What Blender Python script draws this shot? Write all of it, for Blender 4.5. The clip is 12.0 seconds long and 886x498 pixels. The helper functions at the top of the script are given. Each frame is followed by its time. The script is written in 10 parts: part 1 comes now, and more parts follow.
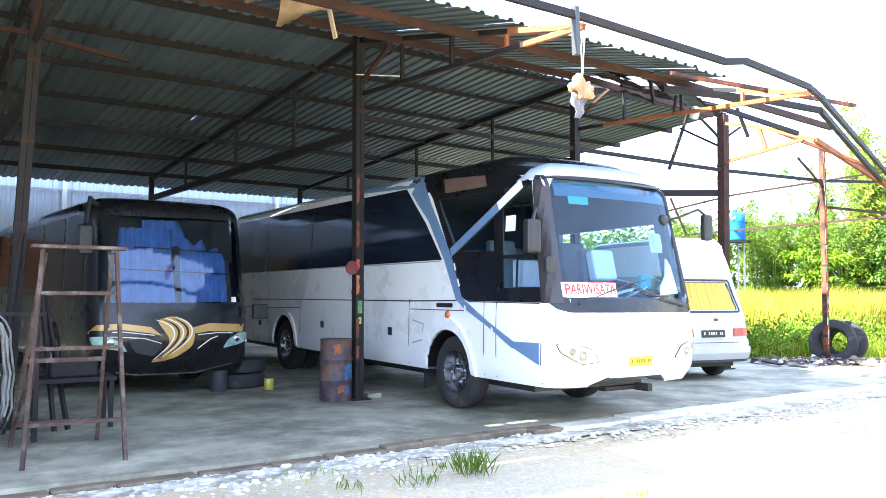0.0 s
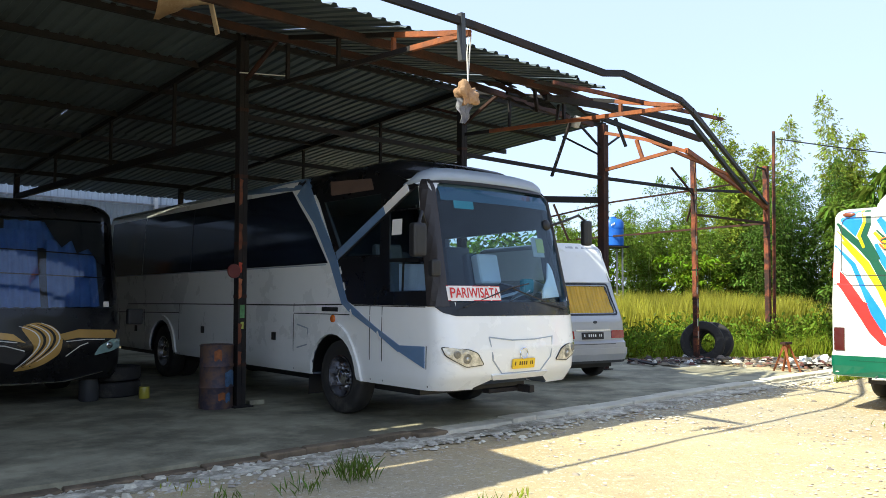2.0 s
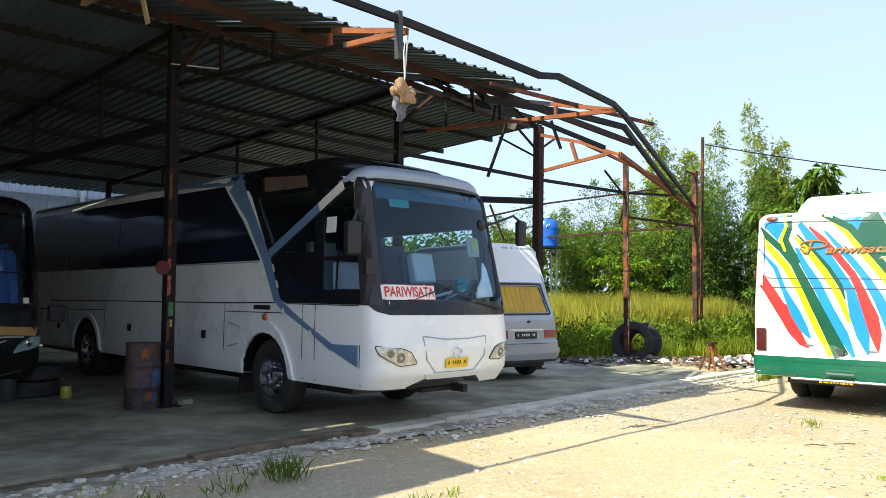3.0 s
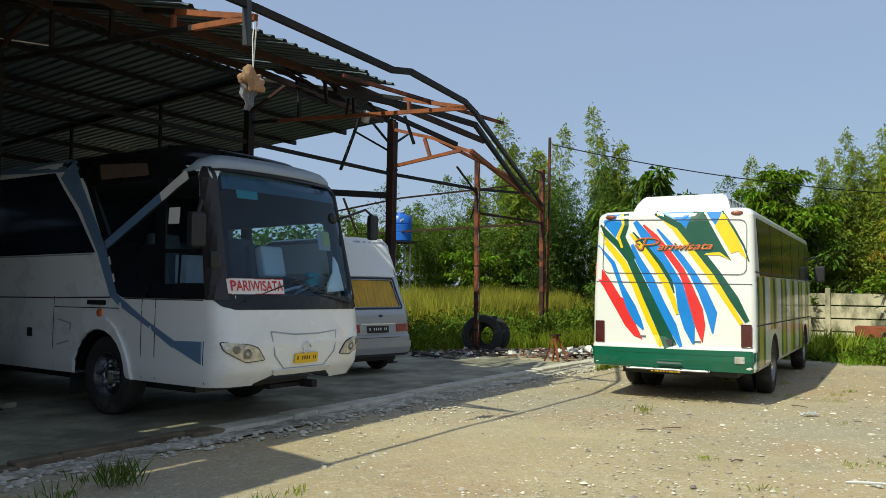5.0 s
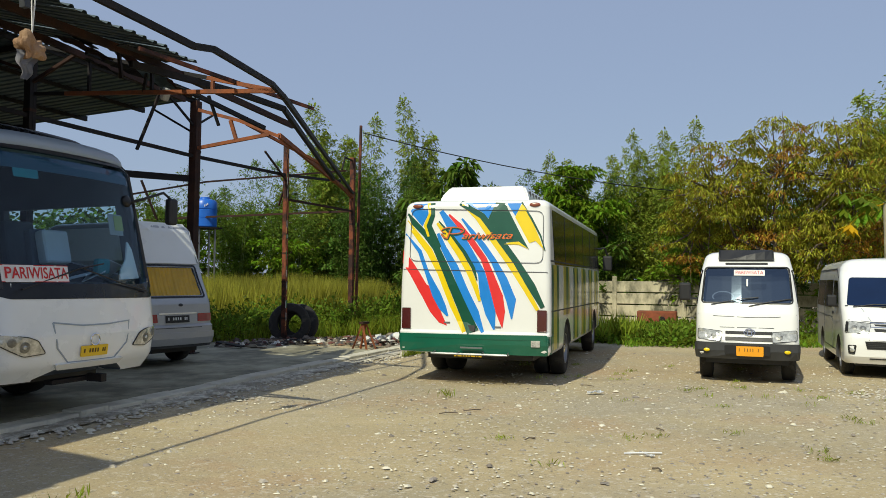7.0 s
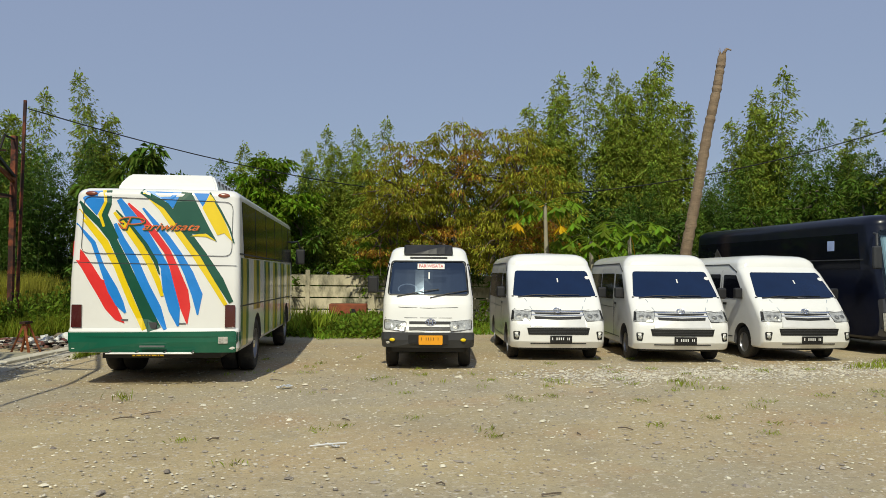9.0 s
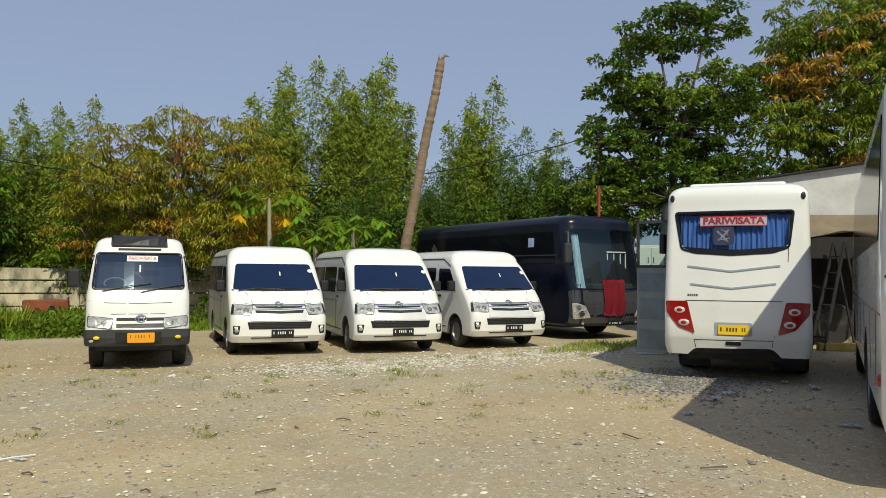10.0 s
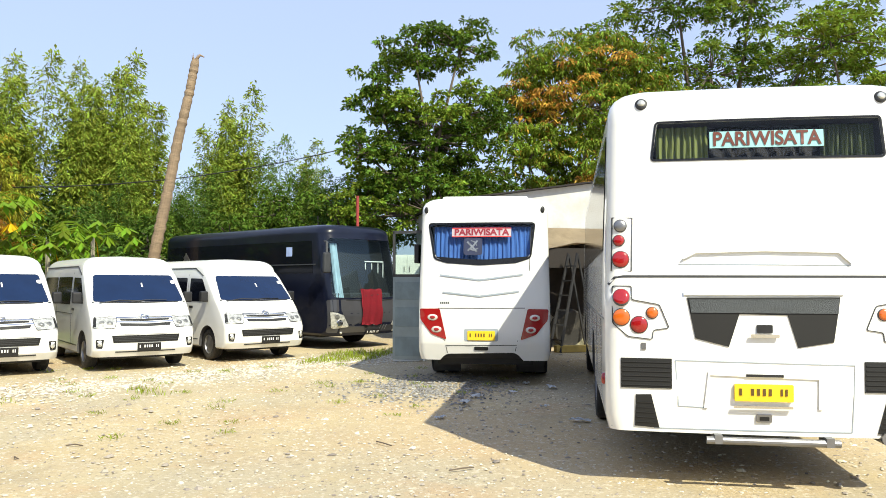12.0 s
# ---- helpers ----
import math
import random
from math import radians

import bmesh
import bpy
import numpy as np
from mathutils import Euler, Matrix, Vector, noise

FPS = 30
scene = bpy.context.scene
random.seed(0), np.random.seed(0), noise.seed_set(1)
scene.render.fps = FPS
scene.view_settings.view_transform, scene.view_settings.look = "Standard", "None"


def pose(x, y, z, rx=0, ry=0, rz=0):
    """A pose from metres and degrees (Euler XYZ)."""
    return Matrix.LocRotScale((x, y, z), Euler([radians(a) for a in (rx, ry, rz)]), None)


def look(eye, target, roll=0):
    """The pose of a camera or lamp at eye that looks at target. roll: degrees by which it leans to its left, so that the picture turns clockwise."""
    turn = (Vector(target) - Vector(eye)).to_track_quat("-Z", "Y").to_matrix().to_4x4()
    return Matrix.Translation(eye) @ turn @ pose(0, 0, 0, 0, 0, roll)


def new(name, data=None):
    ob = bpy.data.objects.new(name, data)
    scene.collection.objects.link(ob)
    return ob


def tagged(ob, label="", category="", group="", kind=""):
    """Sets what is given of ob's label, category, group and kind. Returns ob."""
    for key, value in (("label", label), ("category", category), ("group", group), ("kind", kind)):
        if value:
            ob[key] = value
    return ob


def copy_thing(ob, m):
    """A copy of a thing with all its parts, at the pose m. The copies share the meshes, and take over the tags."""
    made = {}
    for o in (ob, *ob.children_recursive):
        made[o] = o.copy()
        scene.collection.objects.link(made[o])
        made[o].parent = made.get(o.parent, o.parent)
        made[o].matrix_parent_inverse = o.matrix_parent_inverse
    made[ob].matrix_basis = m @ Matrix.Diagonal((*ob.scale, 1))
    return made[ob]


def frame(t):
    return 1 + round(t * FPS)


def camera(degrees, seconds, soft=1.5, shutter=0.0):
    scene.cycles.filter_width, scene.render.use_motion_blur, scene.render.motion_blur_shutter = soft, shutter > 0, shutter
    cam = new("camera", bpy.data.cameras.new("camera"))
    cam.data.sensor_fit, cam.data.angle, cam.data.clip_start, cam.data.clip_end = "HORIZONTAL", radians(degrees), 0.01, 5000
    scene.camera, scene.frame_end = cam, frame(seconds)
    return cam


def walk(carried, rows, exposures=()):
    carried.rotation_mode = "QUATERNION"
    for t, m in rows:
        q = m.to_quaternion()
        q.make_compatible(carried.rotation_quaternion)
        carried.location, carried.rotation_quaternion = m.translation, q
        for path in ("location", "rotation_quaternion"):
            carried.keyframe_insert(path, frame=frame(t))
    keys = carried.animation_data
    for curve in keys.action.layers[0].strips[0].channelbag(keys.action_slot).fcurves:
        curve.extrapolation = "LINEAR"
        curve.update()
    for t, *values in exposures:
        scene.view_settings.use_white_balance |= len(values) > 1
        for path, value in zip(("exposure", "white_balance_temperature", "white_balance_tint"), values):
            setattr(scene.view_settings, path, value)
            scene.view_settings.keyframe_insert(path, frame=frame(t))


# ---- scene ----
PATH = [
    (0.00, 0.000, -0.000, 1.683, -0.00, 2.94, -0.30),
    (0.50, 0.003, 0.017, 1.685, -2.21, 3.24, -0.37),
    (1.00, 0.012, 0.023, 1.682, -4.43, 3.14, -0.36),
    (1.50, 0.025, 0.029, 1.683, -6.19, 3.22, -0.36),
    (2.00, 0.040, 0.028, 1.680, -8.01, 3.26, -0.20),
    (2.50, 0.058, 0.036, 1.677, -10.19, 3.20, -0.24),
    (3.00, 0.069, 0.041, 1.681, -12.59, 3.22, -0.66),
    (5.00, 0.122, 0.051, 1.681, -23.06, 2.92, -0.64),
    (5.50, 0.124, 0.023, 1.674, -25.66, 2.78, -0.50),
    (6.00, 0.154, 0.028, 1.679, -28.85, 2.51, -0.52),
    (6.50, 0.175, 0.038, 1.674, -32.53, 2.42, -0.60),
    (8.50, 0.243, 0.071, 1.676, -51.32, 1.84, -0.66),
    (9.00, 0.294, 0.047, 1.673, -58.39, 1.96, -0.42),
    (9.50, 0.337, 0.031, 1.668, -70.31, 1.19, 0.15),
    (10.00, 0.366, 0.008, 1.663, -78.02, 1.67, -0.47),
    (10.50, 0.401, -0.000, 1.664, -83.18, 1.69, -0.68),
    (11.00, 0.413, -0.007, 1.661, -87.16, 1.97, -0.85),
    (11.50, 0.410, -0.029, 1.657, -91.48, 2.24, -0.21),
    (12.00, 0.456, -0.044, 1.660, -95.19, 2.46, -0.17),
]
EXPOSURES = [(0.0, 3.2, 6350, 0), (0.2, 2.5, 6400, -2), (0.4, 1.34, 6450, -8), (0.6, 1.25, 6600, -7), (1.0, 1.14, 7000, -1), (1.5, 1.06, 7050, -3), (3.0, 0.96, 7050, -3), (4.6, 0.04, 7000, -7), (5.0, -0.12, 7000, -7), (5.5, 0.06, 7050, -6), (6.0, 0.27, 7100, -4), (6.5, -0.06, 7150, -4), (8.3, -0.43, 7200, -1), (9.5, -0.45, 7200, -1), (10.2, -0.30, 7200, -1), (10.8, 0.05, 7200, -1), (11.2, 0.47, 7200, -1), (11.5, 0.68, 7200, -2), (12.0, 0.65, 7200, -1)]
cam = camera(58.44, 12.0, soft=0.5)
walk(cam, [(t, pose(x, y, z, 90 + pitch, roll, yaw)) for t, x, y, z, yaw, pitch, roll in PATH], EXPOSURES)

# ---- sky and sun ----
SUN_TO = Vector((-0.90, -0.435, 0.985)).normalized()
world = bpy.data.worlds.new("sky")
scene.world = world
world.use_nodes = True
wn = world.node_tree
sky = wn.nodes.new("ShaderNodeTexSky")
sky.sky_type = "NISHITA"
sky.sun_disc = False
sky.sun_elevation = math.asin(SUN_TO.z)
sky.sun_rotation = math.atan2(SUN_TO.x, SUN_TO.y)
sky.dust_density = 1.3
sky.air_density = 1.1
sky.ozone_density = 4.0
haze = wn.nodes.new("ShaderNodeMix")
haze.data_type = "RGBA"
haze.inputs["Factor"].default_value = 0.7
haze.inputs["B"].default_value = (3.30, 3.85, 6.5, 1)     # even tropical haze
wn.links.new(sky.outputs[0], haze.inputs["A"])
wn.links.new(haze.outputs["Result"], wn.nodes["Background"].inputs[0])
wn.nodes["Background"].inputs[1].default_value = 0.13
sun = new("sun", bpy.data.lights.new("sun", "SUN"))
sun.data.energy = 4.6
sun.data.angle = radians(0.6)
sun.data.color = (1.0, 0.945, 0.865)
sun.matrix_world = look(SUN_TO * 60, (0, 0, 0))


# ---- materials ----
def mat(name, col, rough=0.6, metal=0.0, var=0.12, scale=3.0, bump=0.1, bscale=60.0, coat=0.0, dirt=None, dirt_amount=0.35, dirt_scale=1.5,
        stretch=(1, 1, 1), spec=0.5, alpha=1.0, rand=0.0, island=0.0, sheen=0.0, translucent=0.0, detail=6.0):
    m = bpy.data.materials.new(name)
    m.use_nodes = True
    nt = m.node_tree
    b = nt.nodes["Principled BSDF"]
    link = nt.links.new

    def node(kind, **vals):
        n = nt.nodes.new(kind)
        for k, v in vals.items():
            n.inputs[k].default_value = v
        return n
    tc = node("ShaderNodeTexCoord")
    mp = node("ShaderNodeMapping")
    mp.inputs["Scale"].default_value = stretch
    link(tc.outputs["Object"], mp.inputs[0])
    n1 = node("ShaderNodeTexNoise", Scale=scale, Detail=detail, Roughness=0.62)
    link(mp.outputs[0], n1.inputs["Vector"])
    lo = tuple(c * (1 - var) for c in col) + (1,)
    hi = tuple(min(1, c * (1 + var)) for c in col) + (1,)
    ramp = node("ShaderNodeValToRGB")
    ramp.color_ramp.elements[0].position, ramp.color_ramp.elements[1].position = 0.3, 0.7
    ramp.color_ramp.elements[0].color, ramp.color_ramp.elements[1].color = lo, hi
    link(n1.outputs[0], ramp.inputs[0])
    out = ramp.outputs[0]
    if dirt is not None:
        n2 = node("ShaderNodeTexNoise", Scale=dirt_scale, Detail=9.0, Roughness=0.7)
        link(mp.outputs[0], n2.inputs["Vector"])
        r2 = node("ShaderNodeValToRGB")
        mid = 0.62 - 0.25 * dirt_amount
        r2.color_ramp.elements[0].position, r2.color_ramp.elements[1].position = mid - 0.06, mid + 0.09
        r2.color_ramp.elements[1].color = (min(1, dirt_amount * 1.6),) * 3 + (1,)
        r2.color_ramp.elements[0].color = (0, 0, 0, 1)
        link(n2.outputs[0], r2.inputs[0])
        mx = node("ShaderNodeMix")
        mx.data_type = "RGBA"
        link(r2.outputs[0], mx.inputs["Factor"])
        link(out, mx.inputs["A"])
        mx.inputs["B"].default_value = tuple(dirt) + (1,)
        out = mx.outputs["Result"]
    if rand or island:
        src = node("ShaderNodeNewGeometry").outputs["Random Per Island"] if island else node("ShaderNodeObjectInfo").outputs["Random"]
        k = island or rand
        hs = node("ShaderNodeHueSaturation")
        mr = node("ShaderNodeMapRange")
        mr.inputs["To Min"].default_value, mr.inputs["To Max"].default_value = 1 - k, 1 + k
        link(src, mr.inputs[0])
        link(mr.outputs[0], hs.inputs["Value"])
        if island:
            mh = node("ShaderNodeMapRange")
            mh.inputs["To Min"].default_value, mh.inputs["To Max"].default_value = 0.5 - 0.06 * k, 0.5 + 0.05 * k
            link(src, mh.inputs[0])
            link(mh.outputs[0], hs.inputs["Hue"])
        link(out, hs.inputs["Color"])
        out = hs.outputs[0]
    link(out, b.inputs["Base Color"])
    b.inputs["Metallic"].default_value = metal
    b.inputs["Specular IOR Level"].default_value = spec
    n3 = node("ShaderNodeTexNoise", Scale=bscale, Detail=4.0, Roughness=0.6)
    link(mp.outputs[0], n3.inputs["Vector"])
    rr = node("ShaderNodeMapRange")
    rr.inputs["To Min"].default_value, rr.inputs["To Max"].default_value = max(0.02, rough * 0.82), min(1, rough * 1.18)
    link(n1.outputs[0], rr.inputs[0])
    link(rr.outputs[0], b.inputs["Roughness"])
    if bump:
        bp = node("ShaderNodeBump", Strength=bump, Distance=0.02)
        link(n3.outputs[0], bp.inputs["Height"])
        link(bp.outputs[0], b.inputs["Normal"])
    if coat:
        b.inputs["Coat Weight"].default_value = coat
        b.inputs["Coat Roughness"].default_value = 0.06
    if translucent:
        tr = node("ShaderNodeBsdfTranslucent")
        link(out, tr.inputs[0])
        ms = node("ShaderNodeMixShader")
        ms.inputs[0].default_value = translucent
        link(b.outputs[0], ms.inputs[1])
        link(tr.outputs[0], ms.inputs[2])
        link(ms.outputs[0], nt.nodes["Material Output"].inputs[0])
    return m


def glass_mat(name, tint, clear, ior=1.6, gloss=(0.9, 0.95, 1.0)):
    """Thin tinted pane: part see-through, part mirror by the pane's gloss."""
    m = bpy.data.materials.new(name)
    m.use_nodes = True
    nt = m.node_tree
    nt.nodes.remove(nt.nodes["Principled BSDF"])
    t = nt.nodes.new("ShaderNodeBsdfTransparent")
    t.inputs[0].default_value = tuple(c * clear for c in tint) + (1,)
    g = nt.nodes.new("ShaderNodeBsdfGlossy")
    g.inputs["Roughness"].default_value = 0.03
    fr = nt.nodes.new("ShaderNodeFresnel")
    fr.inputs[0].default_value = ior
    g.inputs[0].default_value = (*gloss, 1)
    mx = nt.nodes.new("ShaderNodeMixShader")
    nt.links.new(fr.outputs[0], mx.inputs[0])
    nt.links.new(t.outputs[0], mx.inputs[1])
    nt.links.new(g.outputs[0], mx.inputs[2])
    nt.links.new(mx.outputs[0], nt.nodes["Material Output"].inputs[0])
    return m


def thin_pane(name, tint, sheen=0.05, gloss=(0.9, 0.95, 1.0)):
    """Clear pane of a cab: see-through in both faces, with a gloss that rises towards grazing."""
    m = bpy.data.materials.new(name)
    m.use_nodes = True
    nt = m.node_tree
    nt.nodes.remove(nt.nodes["Principled BSDF"])
    t = nt.nodes.new("ShaderNodeBsdfTransparent")
    t.inputs[0].default_value = (*tint, 1)
    g = nt.nodes.new("ShaderNodeBsdfGlossy")
    g.inputs["Roughness"].default_value = 0.03
    g.inputs[0].default_value = (*gloss, 1)
    lw = nt.nodes.new("ShaderNodeLayerWeight")
    lw.inputs[0].default_value = 0.5
    p = nt.nodes.new("ShaderNodeMath")
    p.operation = "POWER"
    p.inputs[1].default_value = 5.0
    q = nt.nodes.new("ShaderNodeMath")
    q.operation = "MULTIPLY_ADD"
    q.inputs[1].default_value = 1.0 - sheen
    q.inputs[2].default_value = sheen
    mx = nt.nodes.new("ShaderNodeMixShader")
    nt.links.new(lw.outputs["Facing"], p.inputs[0])
    nt.links.new(p.outputs[0], q.inputs[0])
    nt.links.new(q.outputs[0], mx.inputs[0])
    nt.links.new(t.outputs[0], mx.inputs[1])
    nt.links.new(g.outputs[0], mx.inputs[2])
    nt.links.new(mx.outputs[0], nt.nodes["Material Output"].inputs[0])
    return m


WHITE = mat("white_paint", (0.85, 0.86, 0.84), 0.28, var=0.03, scale=1.2, bump=0.015, bscale=9, coat=0.5, dirt=(0.58, 0.55, 0.48), dirt_amount=0.03, dirt_scale=0.9)
WHITE2 = mat("clean_white_paint", (0.80, 0.80, 0.77), 0.25, var=0.02, scale=1.5, bump=0.01, bscale=8, coat=0.6, dirt=(0.55, 0.52, 0.45), dirt_amount=0.08, dirt_scale=1.1)
BLUEGREY = mat("slate_blue_paint", (0.13, 0.22, 0.36), 0.35, var=0.06, scale=3, bump=0.02, coat=0.4, dirt=(0.3, 0.33, 0.36), dirt_amount=0.2, dirt_scale=4)
ROOFGREY = mat("silver_grey_paint", (0.31, 0.36, 0.41), 0.35, var=0.06, bump=0.02, coat=0.3, dirt=(0.3, 0.29, 0.27), dirt_amount=0.2)
DARKPAINT = mat("dark_navy_paint", (0.005, 0.007, 0.018), 0.30, var=0.2, scale=2, bump=0.01, bscale=8, coat=0.2, dirt=(0.03, 0.03, 0.035), dirt_amount=0.15, spec=0.3)
BLACKPAINT = mat("black_paint", (0.008, 0.008, 0.009), 0.28, var=0.2, bump=0.01, coat=0.2, dirt=(0.03, 0.029, 0.027), dirt_amount=0.15, spec=0.35)
CHARCOAL = mat("charcoal_plastic", (0.014, 0.014, 0.015), 0.5, var=0.2, bump=0.05)
DARKGREY = mat("dark_grey_plastic", (0.04, 0.042, 0.045), 0.5, var=0.15, bump=0.05)
SILVER = mat("silver_van_paint", (0.45, 0.46, 0.47), 0.35, 0.35, var=0.04, bump=0.02, coat=0.4, dirt=(0.3, 0.29, 0.27), dirt_amount=0.2)
CHROME = mat("chrome", (0.75, 0.75, 0.76), 0.12, 1.0, var=0.05, bump=0.01)
STEEL = mat("dull_steel", (0.27, 0.27, 0.28), 0.4, 0.8, var=0.15, bump=0.05)
RUBBER = mat("tyre_rubber", (0.022, 0.021, 0.020), 0.85, var=0.2, scale=8, bump=0.25, bscale=40, dirt=(0.16, 0.14, 0.11), dirt_amount=0.2, dirt_scale=4)
SEAM = mat("dark_seam", (0.03, 0.03, 0.03), 0.7, bump=0)
TINT = mat("tinted_glass", (0.005, 0.006, 0.010), 0.10, var=0.1, bump=0.004, bscale=3, spec=0.12)
TINTSIDE = mat("dark_blue_side_glass", (0.010, 0.015, 0.026), 0.08, var=0.15, bump=0.004, bscale=3, spec=0.4)
TINTFILM = mat("film_covered_glass", (0.005, 0.009, 0.009), 0.13, var=0.1, bump=0.006, bscale=3, spec=0.16)
TINTBLUE = mat("blue_tinted_glass", (0.004, 0.015, 0.052), 0.06, var=0.1, bump=0.004, bscale=3, spec=0.5)
PANE = glass_mat("clear_glass", (0.80, 0.88, 0.92), 0.8)
PANEDARK = glass_mat("smoked_glass", (0.5, 0.56, 0.62), 0.55)
PANEBLUE = thin_pane("bluish_windscreen_glass", (0.62, 0.80, 0.90), 0.035)
PANECAB = thin_pane("greenish_side_glass", (0.74, 0.82, 0.80), 0.04)
PANECLEAR = glass_mat("plain_window_glass", (0.95, 0.97, 1.0), 0.95, 1.35)
PANESKY = glass_mat("sky_blue_reflecting_glass", (0.35, 0.5, 0.8), 0.4, 2.3, (0.62, 0.80, 1.0))
PANETEAL = thin_pane("teal_glass", (0.62, 0.78, 0.82), 0.05, (0.75, 0.92, 0.98))
INTERIOR = mat("dark_interior", (0.06, 0.06, 0.065), 0.8, var=0.2, bump=0.1)
RED = mat("red_lens", (0.30, 0.008, 0.010), 0.12, var=0.08, bump=0.02, coat=0.8)
ORANGE = mat("amber_lens", (0.58, 0.12, 0.015), 0.15, var=0.08, bump=0.02, coat=0.8)
CLEARLENS = mat("clear_lamp_lens", (0.52, 0.52, 0.48), 0.12, 0.4, var=0.45, scale=16, bump=0.15, bscale=30, coat=0.8)
LAMPBOWL = mat("lamp_reflector_bowl", (0.20, 0.20, 0.19), 0.35, 0.6, var=0.4, scale=20, bump=0.2, bscale=60)
PLATEY = mat("yellow_plate", (0.85, 0.55, 0.03), 0.45, var=0.05, bump=0.02)
PLATEINK = mat("faded_plate_ink", (0.11, 0.06, 0.012), 0.6, bump=0)
PLATEB = mat("black_plate", (0.015, 0.015, 0.016), 0.45, bump=0.02)
INK = mat("black_ink", (0.008, 0.008, 0.008), 0.6, bump=0)
INKW = mat("white_ink", (0.8, 0.8, 0.78), 0.6, bump=0)
REDINK = mat("red_ink", (0.55, 0.03, 0.03), 0.6, bump=0)
SIGNWHITE = mat("white_board", (0.78, 0.76, 0.72), 0.6, var=0.04, bump=0.03)
GREENP = mat("green_paint", (0.004, 0.105, 0.06), 0.3, var=0.08, bump=0.01, coat=0.5, dirt=(0.12, 0.16, 0.12), dirt_amount=0.12)
GREEND = mat("deep_green_paint", (0.004, 0.075, 0.04), 0.35, var=0.08, bump=0.01, coat=0.4)
YELLOWP = mat("yellow_paint", (0.80, 0.58, 0.01), 0.35, var=0.05, bump=0.01, coat=0.4)
BLUEP = mat("sky_blue_paint", (0.012, 0.22, 0.66), 0.35, var=0.07, bump=0.01, coat=0.4)
REDP = mat("red_paint", (0.72, 0.03, 0.03), 0.35, var=0.06, bump=0.01, coat=0.4)
GOLD = mat("gold_paint", (0.48, 0.29, 0.08), 0.35, 0.3, var=0.1, bump=0.01, coat=0.4)
OLIVE = mat("olive_yellow_paint", (0.42, 0.36, 0.05), 0.35, var=0.08, bump=0.01, coat=0.3)
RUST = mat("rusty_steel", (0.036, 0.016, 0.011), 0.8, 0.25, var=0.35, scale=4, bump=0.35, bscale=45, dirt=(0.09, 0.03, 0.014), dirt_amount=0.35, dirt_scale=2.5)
# dark rust; on steel under the shed roof it also carries the roof's shade
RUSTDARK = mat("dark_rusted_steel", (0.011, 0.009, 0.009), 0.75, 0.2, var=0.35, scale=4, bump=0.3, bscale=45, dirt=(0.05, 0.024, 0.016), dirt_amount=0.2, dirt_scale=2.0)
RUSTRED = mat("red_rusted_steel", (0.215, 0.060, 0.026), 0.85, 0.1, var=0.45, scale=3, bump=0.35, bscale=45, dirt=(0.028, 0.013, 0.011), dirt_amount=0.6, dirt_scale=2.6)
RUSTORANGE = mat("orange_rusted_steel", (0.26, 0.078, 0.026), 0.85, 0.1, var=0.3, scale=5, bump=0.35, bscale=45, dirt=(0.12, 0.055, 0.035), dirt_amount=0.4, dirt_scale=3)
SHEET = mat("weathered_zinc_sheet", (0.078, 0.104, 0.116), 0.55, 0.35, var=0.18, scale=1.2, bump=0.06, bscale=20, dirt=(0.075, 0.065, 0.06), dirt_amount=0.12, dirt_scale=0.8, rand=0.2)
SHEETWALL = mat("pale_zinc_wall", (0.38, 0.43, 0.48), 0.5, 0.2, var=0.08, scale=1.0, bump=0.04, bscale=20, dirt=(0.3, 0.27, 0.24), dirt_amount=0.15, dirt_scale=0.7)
CONCRETE = mat("shed_concrete", (0.36, 0.335, 0.235), 0.85, var=0.3, scale=1.6, bump=0.3, bscale=35, dirt=(0.10, 0.092, 0.06), dirt_amount=0.48, dirt_scale=0.6)
RUBBLE = mat("broken_concrete", (0.52, 0.48, 0.39), 0.9, var=0.25, scale=6, bump=0.5, bscale=30, island=0.3, dirt=(0.25, 0.22, 0.18), dirt_amount=0.28, dirt_scale=3)
OLDWALL = mat("stained_concrete_wall", (0.50, 0.45, 0.31), 0.9, var=0.3, scale=1.2, bump=0.35, bscale=25, dirt=(0.085, 0.085, 0.055), dirt_amount=0.6, dirt_scale=1.1, stretch=(1, 1, 0.5))
PLASTER = mat("off_white_plaster", (0.52, 0.52, 0.51), 0.85, var=0.08, bump=0.1, dirt=(0.35, 0.33, 0.29), dirt_amount=0.3, dirt_scale=0.7)
BRICK = mat("orange_brick", (0.36, 0.15, 0.07), 0.9, var=0.2, scale=5, bump=0.3, rand=0.2)
WOODOLD = mat("grey_old_wood", (0.19, 0.14, 0.10), 0.85, var=0.3, scale=5, bump=0.3, stretch=(1, 1, 0.2), dirt=(0.42, 0.38, 0.32), dirt_amount=0.25, dirt_scale=3)
BARK = mat("bark", (0.13, 0.10, 0.075), 0.9, var=0.3, scale=5, bump=0.5, stretch=(1, 1, 0.3))
PALMBARK = mat("palm_bark", (0.25, 0.18, 0.115), 0.95, var=0.4, scale=5, bump=0.9, bscale=10, stretch=(1, 1, 3.0), dirt=(0.13, 0.09, 0.06), dirt_amount=0.35, dirt_scale=2.5)
# white board as it looks shaded behind glass, the shade put into the colour
SIGNSHADE = mat("shaded_white_board", (0.46, 0.40, 0.43), 0.6, var=0.06)
PAPERGREY = mat("grey_paper", (0.30, 0.32, 0.33), 0.7, var=0.1)
PAPERLIME = mat("faded_lime_paper", (0.34, 0.38, 0.14), 0.7, var=0.1)
